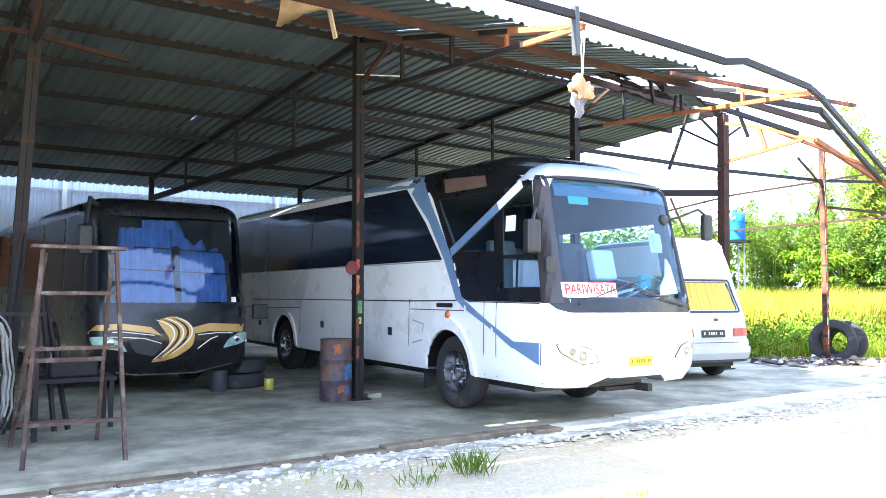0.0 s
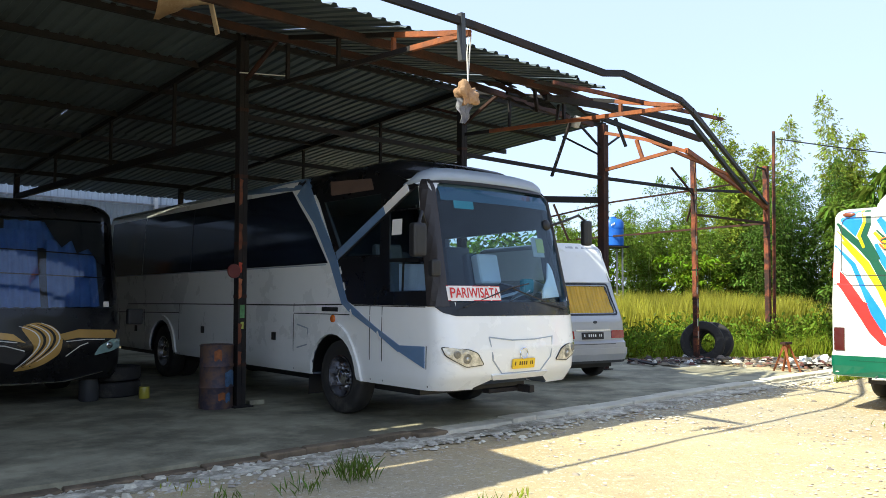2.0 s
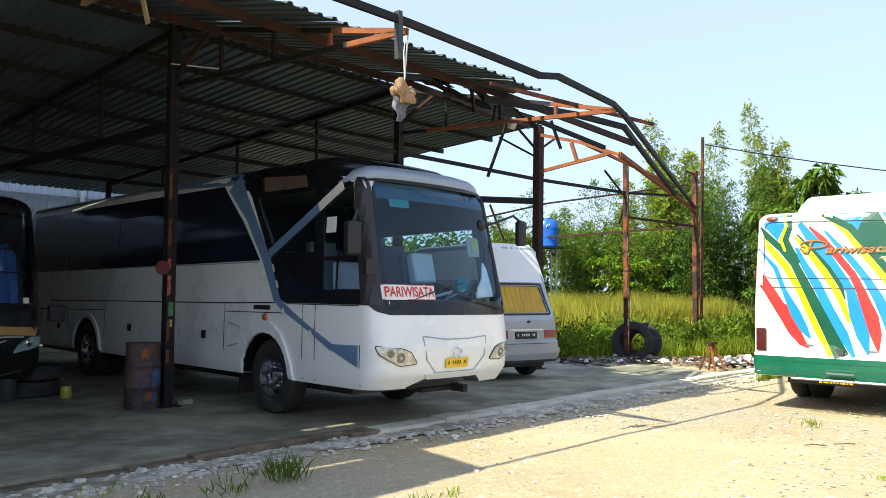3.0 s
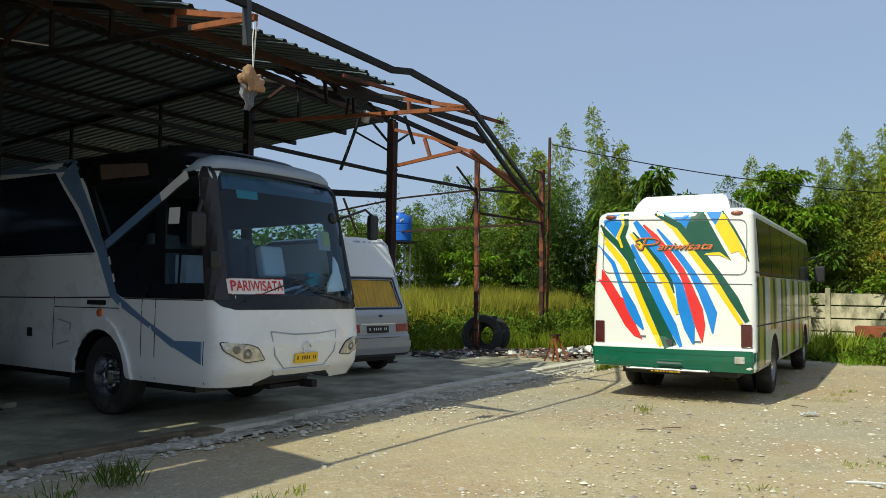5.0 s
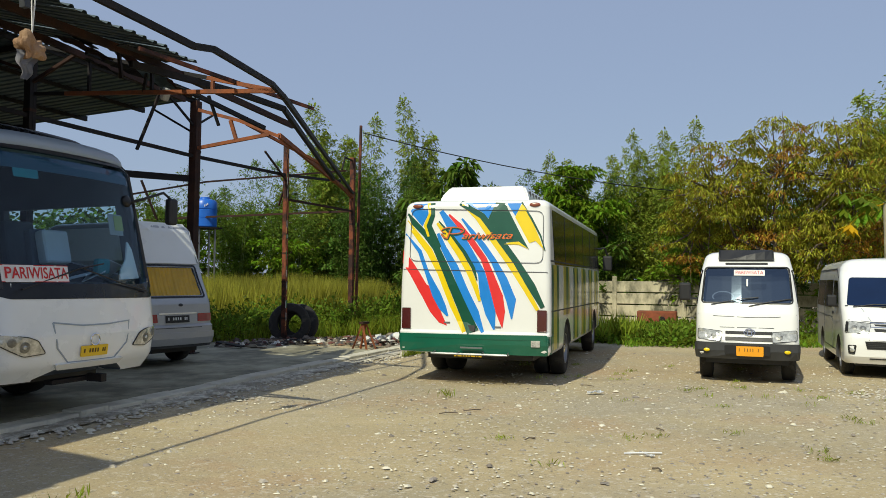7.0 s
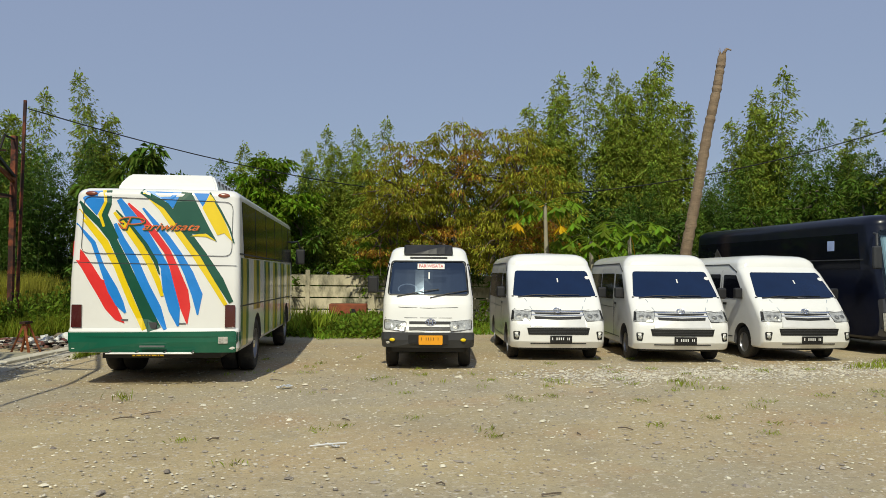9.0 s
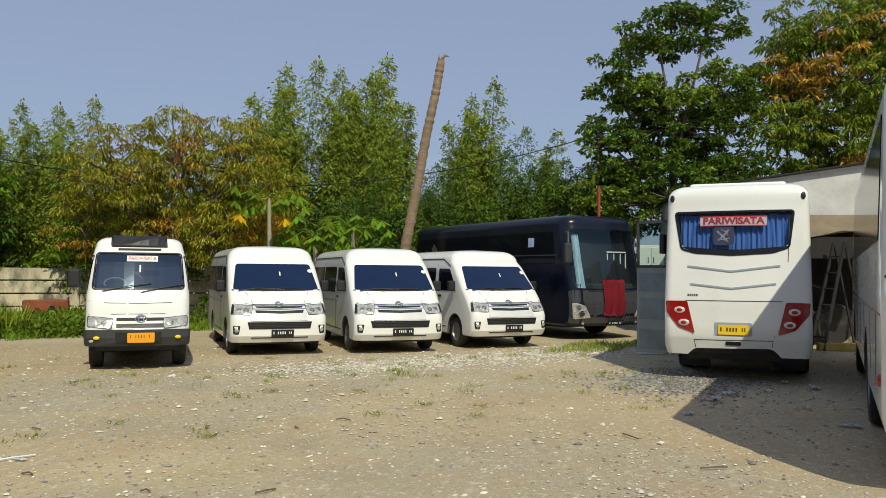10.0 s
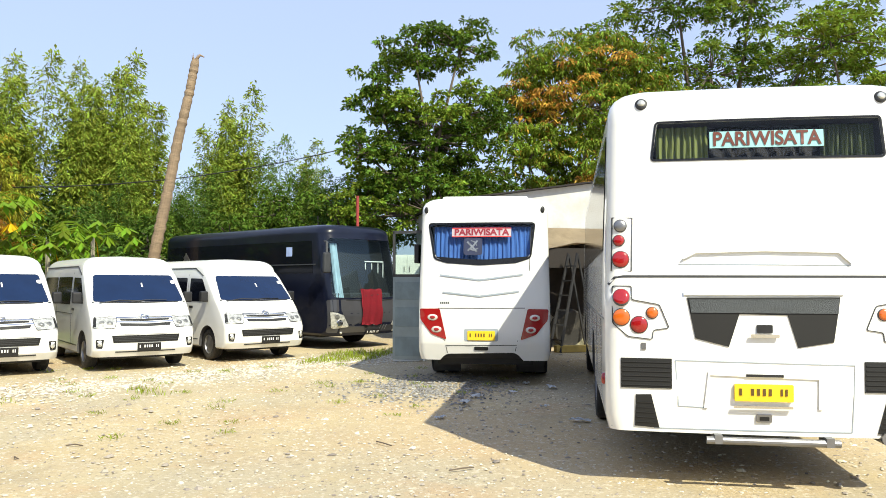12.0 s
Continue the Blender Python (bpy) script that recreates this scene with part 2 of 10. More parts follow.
CULM = mat("bamboo_culm", (0.16, 0.22, 0.06), 0.5, var=0.2, scale=3, bump=0.05)


def leafmat(name, col, var=0.3, tr=0.28):
    return mat(name, col, 0.55, spec=0.12, var=0.3, scale=0.7, bump=0, island=var, translucent=tr, detail=3)


LEAF_BAMBOO = leafmat("bamboo_leaf", (0.235, 0.295, 0.042), 0.5, 0.27)
LEAF_BAMBOO3 = leafmat("green_bamboo_leaf", (0.125, 0.195, 0.026), 0.5, 0.22)
LEAF_BAMBOO2 = leafmat("dark_bamboo_leaf", (0.075, 0.135, 0.022), 0.45, 0.2)
LEAF_GOLD = leafmat("golden_leaf", (0.33, 0.325, 0.036), 0.45, 0.26)
LEAF_DARK = leafmat("dark_green_leaf", (0.086, 0.145, 0.018), 0.5)
LEAF_MID = leafmat("fresh_green_leaf", (0.135, 0.225, 0.016), 0.5)
LEAF_ORANGE = leafmat("orange_brown_leaf", (0.52, 0.29, 0.055), 0.4, 0.3)
LEAF_RUSSET = leafmat("russet_leaf", (0.36, 0.185, 0.03), 0.4, 0.2)
LEAF_YELLOW = leafmat("yellow_leaf", (0.65, 0.42, 0.02), 0.2)
GRASS = leafmat("field_grass", (0.30, 0.37, 0.045), 0.4, 0.5)
GRASSDRY = leafmat("dry_grass", (0.56, 0.54, 0.10), 0.2, 0.5)
WEED = leafmat("weed", (0.15, 0.27, 0.025), 0.35)
TUFT = leafmat("tuft_grass", (0.125, 0.195, 0.035), 0.4)
LEAF_FRESH = leafmat("lush_green_leaf", (0.18, 0.25, 0.03), 0.5)


# ---- building helpers ----
def thing(name, m=None, label="", category="", group="", kind=""):
    ob = new(name)
    ob.empty_display_size = 0.3
    if m is not None:
        ob.matrix_world = m
    return tagged(ob, label, category, group, kind)


def mesh_of(name, bm, material, smooth=None):
    me = bpy.data.meshes.new(name)
    bmesh.ops.recalc_face_normals(bm, faces=bm.faces[:])
    if smooth is not None:
        for f in bm.faces:
            f.smooth = True
        for e in bm.edges:
            if len(e.link_faces) == 2 and e.calc_face_angle(0) > radians(smooth):
                e.smooth = False
    bm.to_mesh(me)
    bm.free()
    if material is not None:
        me.materials.append(material)
    return me


def part(name, bm, material, parent, label="", smooth=None, m=None):
    ob = new(name, mesh_of(name, bm, material, smooth))
    ob.parent = parent
    if m is not None:
        ob.matrix_basis = m
    return tagged(ob, label)


def solo(name, bm, material, m=None, label="", category="", group="", kind="", smooth=None):
    ob = new(name, mesh_of(name, bm, material, smooth))
    if m is not None:
        ob.matrix_world = m
    return tagged(ob, label, category, group, kind)


def box(bm, c, s, m=None, bevel=0.0):
    r = bmesh.ops.create_cube(bm, size=1.0)
    mm = Matrix.Translation(c) @ (m if m is not None else Matrix()) @ Matrix.Diagonal((*s, 1))
    bmesh.ops.transform(bm, matrix=mm, verts=r["verts"])
    if bevel:
        es = list({e for v in r["verts"] for e in v.link_edges})
        bmesh.ops.bevel(bm, geom=es, offset=bevel, segments=2, affect="EDGES", profile=0.5)
    return bm


def frame_at(p, d):
    z = Vector(d).normalized()
    x = z.orthogonal().normalized()
    return Matrix.Translation(p) @ Matrix((x, z.cross(x), z)).transposed().to_4x4()


def cyl(bm, p0, p1, r0, r1=None, n=12):
    p0, p1 = Vector(p0), Vector(p1)
    r1 = r0 if r1 is None else r1
    bmesh.ops.create_cone(bm, cap_ends=True, segments=n, radius1=r0, radius2=r1, depth=(p1 - p0).length, matrix=frame_at((p0 + p1) / 2, p1 - p0))
    return bm


def tube(bm, pts, r, n=8):
    """A round bar along points; r is a number or one radius a point."""
    pts = [Vector(p) for p in pts]
    rings = []
    for i, p in enumerate(pts):
        d = (pts[min(i + 1, len(pts) - 1)] - pts[max(i - 1, 0)]).normalized()
        ref = Vector((0, 0, 1)) if abs(d.z) < 0.9 else Vector((1, 0, 0))
        a = d.cross(ref).normalized()
        b = d.cross(a)
        rad = r if isinstance(r, (int, float)) else r[i]
        rings.append([bm.verts.new(p + rad * (math.cos(2 * math.pi * k / n) * a + math.sin(2 * math.pi * k / n) * b)) for k in range(n)])
    for q, s in zip(rings, rings[1:]):
        for k in range(n):
            bm.faces.new((q[k], q[(k + 1) % n], s[(k + 1) % n], s[k]))
    bm.faces.new(rings[0][::-1])
    bm.faces.new(rings[-1])
    return bm


def bar(bm, p0, p1, w, h=None, up=(0, 0, 1)):
    """A square bar from p0 to p1, w wide and h high."""
    p0, p1 = Vector(p0), Vector(p1)
    d = (p1 - p0)
    z = d.normalized()
    x = z.cross(Vector(up))
    if x.length < 1e-3:
        x = Vector((1, 0, 0))
    x.normalize()
    y = x.cross(z)
    m = Matrix.Translation((p0 + p1) / 2) @ Matrix((x, y, z)).transposed().to_4x4()
    r = bmesh.ops.create_cube(bm, size=1.0)
    bmesh.ops.transform(bm, matrix=m @ Matrix.Diagonal((w, h or w, d.length, 1)), verts=r["verts"])
    return bm


def lathe(bm, profile, n=24, axis="y"):
    """Turned form: profile of (r, h) round the axis."""
    rings = []
    for r, h in profile:
        ring = []
        for k in range(n):
            a = 2 * math.pi * k / n
            p = (r * math.cos(a), h, r * math.sin(a)) if axis == "y" else (r * math.cos(a), r * math.sin(a), h)
            ring.append(bm.verts.new(p))
        rings.append(ring)
    for q, s in zip(rings, rings[1:]):
        for k in range(n):
            bm.faces.new((q[k], q[(k + 1) % n], s[(k + 1) % n], s[k]))
    bm.faces.new(rings[0][::-1])
    bm.faces.new(rings[-1])
    return bm


def prism(bm, poly, h, m=None):
    """A flat polygon (x, y) pulled up by h."""
    lo = [bm.verts.new((*p, 0)) for p in poly]
    hi = [bm.verts.new((*p, h)) for p in poly]
    n = len(poly)
    fs = [bm.faces.new(lo[::-1]), bm.faces.new(hi)]
    for i in range(n):
        fs.append(bm.faces.new((lo[i], lo[(i + 1) % n], hi[(i + 1) % n], hi[i])))
    if m is not None:
        bmesh.ops.transform(bm, matrix=m, verts=lo + hi)
    return bm


def rounded(poly, r, n=4):
    """A polygon with its corners rounded by r (a number or one a corner)."""
    out = []
    k = len(poly)
    for i, p in enumerate(poly):
        p = Vector(p)
        a, b = Vector(poly[i - 1]), Vector(poly[(i + 1) % k])
        rad = r if isinstance(r, (int, float)) else r[i]
        da, db = a - p, b - p
        c = min(rad, da.length * 0.48, db.length * 0.48)
        if c < 1e-4:
            out.append(tuple(p))
            continue
        s, e = p + da.normalized() * c, p + db.normalized() * c
        for j in range(n + 1):
            t = j / n
            out.append(tuple((1 - t) ** 2 * s + 2 * t * (1 - t) * p + t * t * e))
    return out


def rect(x0, y0, x1, y1, r=0.0):
    p = [(x0, y0), (x1, y0), (x1, y1), (x0, y1)]
    return rounded(p, r) if r else p


def stroke(pts, w):
    """A polyline drawn w wide, as a polygon."""
    left, right = [], []
    for i, p in enumerate(pts):
        p = Vector(p)
        d = (Vector(pts[min(i + 1, len(pts) - 1)]) - Vector(pts[max(i - 1, 0)])).normalized()
        n = Vector((-d.y, d.x))
        ww = w if isinstance(w, (int, float)) else w[i]
        left.append(tuple(p + n * ww / 2))
        right.append(tuple(p - n * ww / 2))
    return left + right[::-1]


# ---- vehicle bodies ----
class Shell:
    """A vehicle's skin: x ahead with the nose at 0, y to its left, z up. Levels of (z, nose set-back, tail set-back, half width, nose corner radius, tail corner radius)."""

    def __init__(self, length, levels, nose_bow=0.08, tail_bow=0.04):
        self.length, self.levels, self.nose_bow, self.tail_bow = length, levels, nose_bow, tail_bow

    def at(self, z):
        lv = self.levels
        z = min(max(z, lv[0][0]), lv[-1][0])
        for a, b in zip(lv, lv[1:]):
            if z <= b[0]:
                t = (z - a[0]) / max(1e-6, b[0] - a[0])
                return [a[i] + t * (b[i] - a[i]) for i in range(6)]
        return list(lv[-1])

    def ring(self, z, ns=14, nc=6, ne=8):
        _, sf, sr, b, rf, rr = self.at(z)
        xf, xr = -sf, -self.length + sr
        pts = []
        for k in range(ne):
            y = -(b - rf) + 2 * (b - rf) * k / ne
            pts.append((self.nose_x(y, z), y))
        for k in range(nc):
            a = math.pi / 2 * k / nc
            pts.append((self._corner(xf, self.nose_bow, b, rf) - rf + rf * math.cos(a), b - rf + rf * math.sin(a)))
        x0, x1 = self._corner(xf, self.nose_bow, b, rf) - rf, self._rcorner(xr, self.tail_bow, b, rr) + rr
        for k in range(ns):
            pts.append((x0 + (x1 - x0) * k / ns, b))
        for k in range(nc):
            a = math.pi / 2 * k / nc
            pts.append((x1 - rr * math.sin(a), b - rr + rr * math.cos(a)))
        for k in range(ne):
            y = (b - rr) - 2 * (b - rr) * k / ne
            pts.append((self.tail_x(y, z), y))
        for k in range(nc):
            a = math.pi / 2 * k / nc
            pts.append((x1 - rr * math.cos(a), -(b - rr) - rr * math.sin(a)))
        for k in range(ns):
            pts.append((x1 + (x0 - x1) * k / ns, -b))
        for k in range(nc):
            a = math.pi / 2 * k / nc
            pts.append((x0 + rf * math.sin(a), -(b - rf) - rf * math.cos(a)))
        return pts

    @staticmethod
    def _corner(xf, bow, b, r):
        return xf - bow * ((b - r) / b) ** 2

    @staticmethod
    def _rcorner(xr, bow, b, r):
        return xr + bow * ((b - r) / b) ** 2

    def nose_x(self, y, z):
        _, sf, _, b, rf, _ = self.at(z)
        e = abs(y) - (b - rf)
        if e <= 0:
            return -sf - self.nose_bow * (y / b) ** 2
        return self._corner(-sf, self.nose_bow, b, rf) - rf + math.sqrt(max(0, rf * rf - min(e, rf) ** 2))

    def tail_x(self, y, z):
        _, _, sr, b, _, rr = self.at(z)
        e = abs(y) - (b - rr)
        if e <= 0:
            return -self.length + sr + self.tail_bow * (y / b) ** 2
        return self._rcorner(-self.length + sr, self.tail_bow, b, rr) + rr - math.sqrt(max(0, rr * rr - min(e, rr) ** 2))

    def side_y(self, x, z):
        _, sf, sr, b, rf, rr = self.at(z)
        x0 = self._corner(-sf, self.nose_bow, b, rf) - rf
        x1 = self._rcorner(-self.length + sr, self.tail_bow, b, rr) + rr
        if x > x0:
            return b - rf + math.sqrt(max(0, rf * rf - min(x - x0, rf) ** 2))
        if x < x1:
            return b - rr + math.sqrt(max(0, rr * rr - min(x1 - x, rr) ** 2))
        return b

    def point(self, face, a, z):
        """A place on the skin, with a running to the viewer's right as one looks at that face."""
        if face == "nose":
            return Vector((self.nose_x(a, z), a, z))
        if face == "tail":
            return Vector((self.tail_x(-a, z), -a, z))
        if face == "right":
            return Vector((a, -self.side_y(a, z), z))
        return Vector((-a, self.side_y(-a, z), z))

    def normal(self, face, a, z):
        e = 0.01
        du = self.point(face, a + e, z) - self.point(face, a - e, z)
        dv = self.point(face, a, z + e) - self.point(face, a, z - e)
        n = du.cross(dv)
        return n.normalized() if n.length > 1e-9 else Vector((0, 0, 1))

    def body(self, zs=None):
        bm = bmesh.new()
        zs = zs or sorted({round(l[0], 3) for l in self.levels} | {round(self.levels[0][0] + 0.25 * i, 3) for i in range(1, 20) if self.levels[0][0] + 0.25 * i < self.levels[-1][0]})
        rings = [[bm.verts.new((*p, z)) for p in self.ring(z)] for z in zs]
        n = len(rings[0])
        for q, s in zip(rings, rings[1:]):
            for k in range(n):
                bm.faces.new((q[k], q[(k + 1) % n], s[(k + 1) % n], s[k]))
        bm.faces.new(rings[0][::-1])
        bm.faces.new(rings[-1])
        return bm

    def sheet(self, face, poly, off=0.006, thick=0.012, step=0.16):
        """A patch of the skin inside a polygon of (a, z), lying proud by off."""
        bm = bmesh.new()
        vs = [bm.verts.new((p[0], p[1], 0)) for p in poly]
        bm.faces.new(vs)
        bmesh.ops.triangulate(bm, faces=bm.faces[:])
        lo = [min(p[i] for p in poly) for i in (0, 1)]
        hi = [max(p[i] for p in poly) for i in (0, 1)]
        for i, nrm in ((0, (1, 0, 0)), (1, (0, 1, 0))):
            k = int((hi[i] - lo[i]) / step)
            for j in range(1, k + 1):
                c = lo[i] + (hi[i] - lo[i]) * j / (k + 1)
                bmesh.ops.bisect_plane(bm, geom=bm.verts[:] + bm.edges[:] + bm.faces[:], plane_co=(c, 0, 0) if i == 0 else (0, c, 0), plane_no=nrm)
        rim = [e for e in bm.edges if len(e.link_faces) == 1]
        flat = {v: (v.co.x, v.co.y) for v in bm.verts}
        new_edges = bmesh.ops.extrude_edge_only(bm, edges=rim)["geom"]
        inner = [g for g in new_edges if isinstance(g, bmesh.types.BMVert)]
        for v in inner:
            a, z = v.co.x, v.co.y
            v.co = self.point(face, a, z) + self.normal(face, a, z) * (off - thick)
        for v, (a, z) in flat.items():
            v.co = self.point(face, a, z) + self.normal(face, a, z) * off
        return bm

    def words(self, face, text, a, z, height, off=0.012, width=None, shear=0.0, tilt=0.0, bold=0.0):
        """Lettering that follows the skin, its middle at (a, z)."""
        cu = bpy.data.curves.new("t", "FONT")
        cu.body, cu.size, cu.align_x, cu.align_y, cu.shear, cu.offset = text, height * 1.4, "CENTER", "CENTER", shear, bold
        ob = bpy.data.objects.new("t", cu)
        scene.collection.objects.link(ob)
        bpy.context.view_layer.update()
        me = bpy.data.meshes.new_from_object(ob.evaluated_get(bpy.context.evaluated_depsgraph_get()))
        bpy.data.objects.remove(ob)
        bm = bmesh.new()
        bm.from_mesh(me)
        xs = [v.co.x for v in bm.verts]
        k = width / (max(xs) - min(xs)) if width else 1.0
        for v in bm.verts:
            x, y = v.co.x * k, v.co.y
            x, y = x * math.cos(tilt) - y * math.sin(tilt), x * math.sin(tilt) + y * math.cos(tilt)
            v.co = self.point(face, a + x, z + y) + self.normal(face, a + x, z + y) * off
        bpy.data.meshes.remove(me)
        bpy.data.curves.remove(cu)
        return bm


def carve(bm, cutters):
    """Cut closed forms out of a closed form."""
    a = bpy.data.objects.new("a", bpy.data.meshes.new("a"))
    bmesh.ops.recalc_face_normals(bm, faces=bm.faces[:])
    bm.to_mesh(a.data)
    bm.free()
    scene.collection.objects.link(a)
    tools = []
    for c in cutters:
        o = bpy.data.objects.new("c", bpy.data.meshes.new("c"))
        bmesh.ops.recalc_face_normals(c, faces=c.faces[:])
        c.to_mesh(o.data)
        c.free()
        scene.collection.objects.link(o)
        md = a.modifiers.new("b", "BOOLEAN")
        md.operation, md.object, md.solver = "DIFFERENCE", o, "EXACT"
        tools.append(o)
    bpy.context.view_layer.update()
    me = bpy.data.meshes.new_from_object(a.evaluated_get(bpy.context.evaluated_depsgraph_get()))
    out = bmesh.new()
    out.from_mesh(me)
    bpy.data.meshes.remove(me)
    for o in [a] + tools:
        d = o.data
        bpy.data.objects.remove(o)
        bpy.data.meshes.remove(d)
    return out


def arch_cut(x, half, r, z, side, flat=0.0):
    """A wheel housing to cut away on one side."""
    bm = bmesh.new()
    y0, y1 = (half - 0.42, half + 0.3) if side > 0 else (-half - 0.3, -half + 0.42)
    pts = [(x + r * math.cos(a), z + r * math.sin(a)) for a in [math.pi * k / 14 for k in range(15)]]
    pts = [(x + r, -0.2)] + pts + [(x - r, -0.2)]
    lo = [bm.verts.new((p[0], y0, p[1])) for p in pts]
    hi = [bm.verts.new((p[0], y1, p[1])) for p in pts]
    bm.faces.new(lo)
    bm.faces.new(hi[::-1])
    n = len(pts)
    for i in range(n):
        bm.faces.new((lo[i], lo[(i + 1) % n], hi[(i + 1) % n], hi[i]))
    return bm


def prism_cut(face, shell, poly, depth, out=0.4):
    """A hole in the skin, depth deep, inside a polygon of (a, z)."""
    bm = bmesh.new()
    a = sum(p[0] for p in poly) / len(poly)
    z = sum(p[1] for p in poly) / len(poly)
    d = {"nose": Vector((-1, 0, 0)), "tail": Vector((1, 0, 0)), "right": Vector((0, 1, 0)), "left": Vector((0, -1, 0))}[face]
    lo, hi = [], []
    for p in poly:
        s = shell.point(face, *p)
        if face in ("nose", "tail"):
            o, i = Vector((0 + (out if face == "nose" else -shell.length - out), s.y, s.z)), s + d * depth
        else:
            o, i = s - d * out, s + d * depth
        lo.append(bm.verts.new(o))
        hi.append(bm.verts.new(i))
    n = len(poly)
    bm.faces.new(lo)
    bm.faces.new(hi[::-1])
    for i in range(n):
        bm.faces.new((lo[i], lo[(i + 1) % n], hi[(i + 1) % n], hi[i]))
    bmesh.ops.triangulate(bm, faces=bm.faces[:])
    return bm


def wheel(parent, x, y, r, w, side, style="truck", material=STEEL):
    """Tyre, rim, hub and nuts; side +1 shows its outside to the left."""
    m = pose(x, y, r, 0, 0, 0 if side > 0 else 180)
    bm = bmesh.new()
    h = w / 2
    lathe(bm, [(r * 0.58, -h * 0.9), (r * 0.80, -h), (r * 0.93, -h * 0.96), (r * 0.985, -h * 0.78), (r, -h * 0.4), (r, h * 0.4), (r * 0.985, h * 0.78), (r * 0.93, h * 0.96), (r * 0.80, h), (r * 0.62, h * 0.93), (r * 0.57, h * 0.75), (r * 0.56, -h * 0.6)], 30)
    tyre = part("wheel", bm, RUBBER, parent, smooth=50, m=m)
    bm = bmesh.new()
    if style == "truck":
        lathe(bm, [(r * 0.50, -h * 0.5), (r * 0.585, -h * 0.5), (r * 0.585, h * 0.93), (r * 0.55, h * 0.93), (r * 0.53, h * 0.35), (r * 0.46, h * -0.1), (r * 0.38, h * 0.15), (r * 0.30, h * 0.2), (r * 0.2, h * 0.3), (r * 0.05, h * 0.3)], 26)
    else:
        lathe(bm, [(r * 0.50, -h * 0.5), (r * 0.62, -h * 0.5), (r * 0.62, h * 0.95), (r * 0.58, h * 0.95), (r * 0.55, h * 0.62), (r * 0.30, h * 0.75), (r * 0.14, h * 0.86), (r * 0.04, h * 0.88)], 26)
    rim = part("rim", bm, material, tyre, smooth=40)
    if style == "truck":
        bm = bmesh.new()
        lathe(bm, [(r * 0.22, h * 0.2), (r * 0.20, h * 0.70), (r * 0.13, h * 0.85), (r * 0.04, h * 0.88)], 20)
        part("hub", bm, CHROME, tyre, smooth=40)
    k = 10 if style == "truck" else 6
    for i in range(k):
        bm = bmesh.new()
        a = 2 * math.pi * i / k
        if style == "truck":
            cyl(bm, (r * 0.345 * math.cos(a), h * 0.25, r * 0.345 * math.sin(a)), (r * 0.345 * math.cos(a), h * 0.62, r * 0.345 * math.sin(a)), 0.03, 0.018, n=6)
        else:
            a0 = a
            box(bm, (r * 0.40 * math.cos(a0), h * 0.70, r * 0.40 * math.sin(a0)), (r * 0.34, h * 0.14, r * 0.09), Matrix.Rotation(-a0, 4, "Y"))
        part("wheel_nut" if style == "truck" else "spoke", bm, CHROME if style == "truck" else material, tyre)
    return tyre


def loft_bus(length, half, z0, z1, nose, tail, rf, rr, crown=0.18, tumble=0.06, nose_bow=0.1, tail_bow=0.05):
    """Levels for a coach body: nose and tail are lists of (z, set-back)."""
    def interp(lst, z):
        if z <= lst[0][0]:
            return lst[0][1]
        for a, b in zip(lst, lst[1:]):
            if z <= b[0]:
                return a[1] + (b[1] - a[1]) * (z - a[0]) / (b[0] - a[0])
        return lst[-1][1]
    zs = sorted({z0, z0 + 0.12} | {p[0] for p in nose + tail if z0 < p[0] < z1 - crown} | {1.25, z1 - crown})
    levels = []
    for z in zs:
        t = max(0, (z - 1.25) / (z1 - 1.25))
        hb = half - tumble * t * t - (0.03 if z == z0 else 0)
        levels.append((z, interp(nose, z), interp(tail, z), hb, rf, rr))
    z, sf, sr, hb, _, _ = levels[-1]
    for k in range(1, 6):
        a = math.pi / 2 * k / 5
        d = crown * (1 - math.cos(a))
        levels.append((z + crown * math.sin(a), sf + d * 1.3, sr + d * 1.1, hb - d * 1.25, rf + 0.02, rr + 0.02))
    z, sf, sr, hb, _, _ = levels[-1]
    levels.append((z + 0.03, sf + 0.35, sr + 0.35, hb - 0.45, rf, rr))
    return Shell(length, levels, nose_bow, tail_bow)


# ---- the yard ----
SHED = pose(0, 0, 0, 0, 0, 34.4)     # shed frame: x along its front, y into it


def shed_xy(u, v, z=0.0):
    return SHED @ Vector((u, v, z))


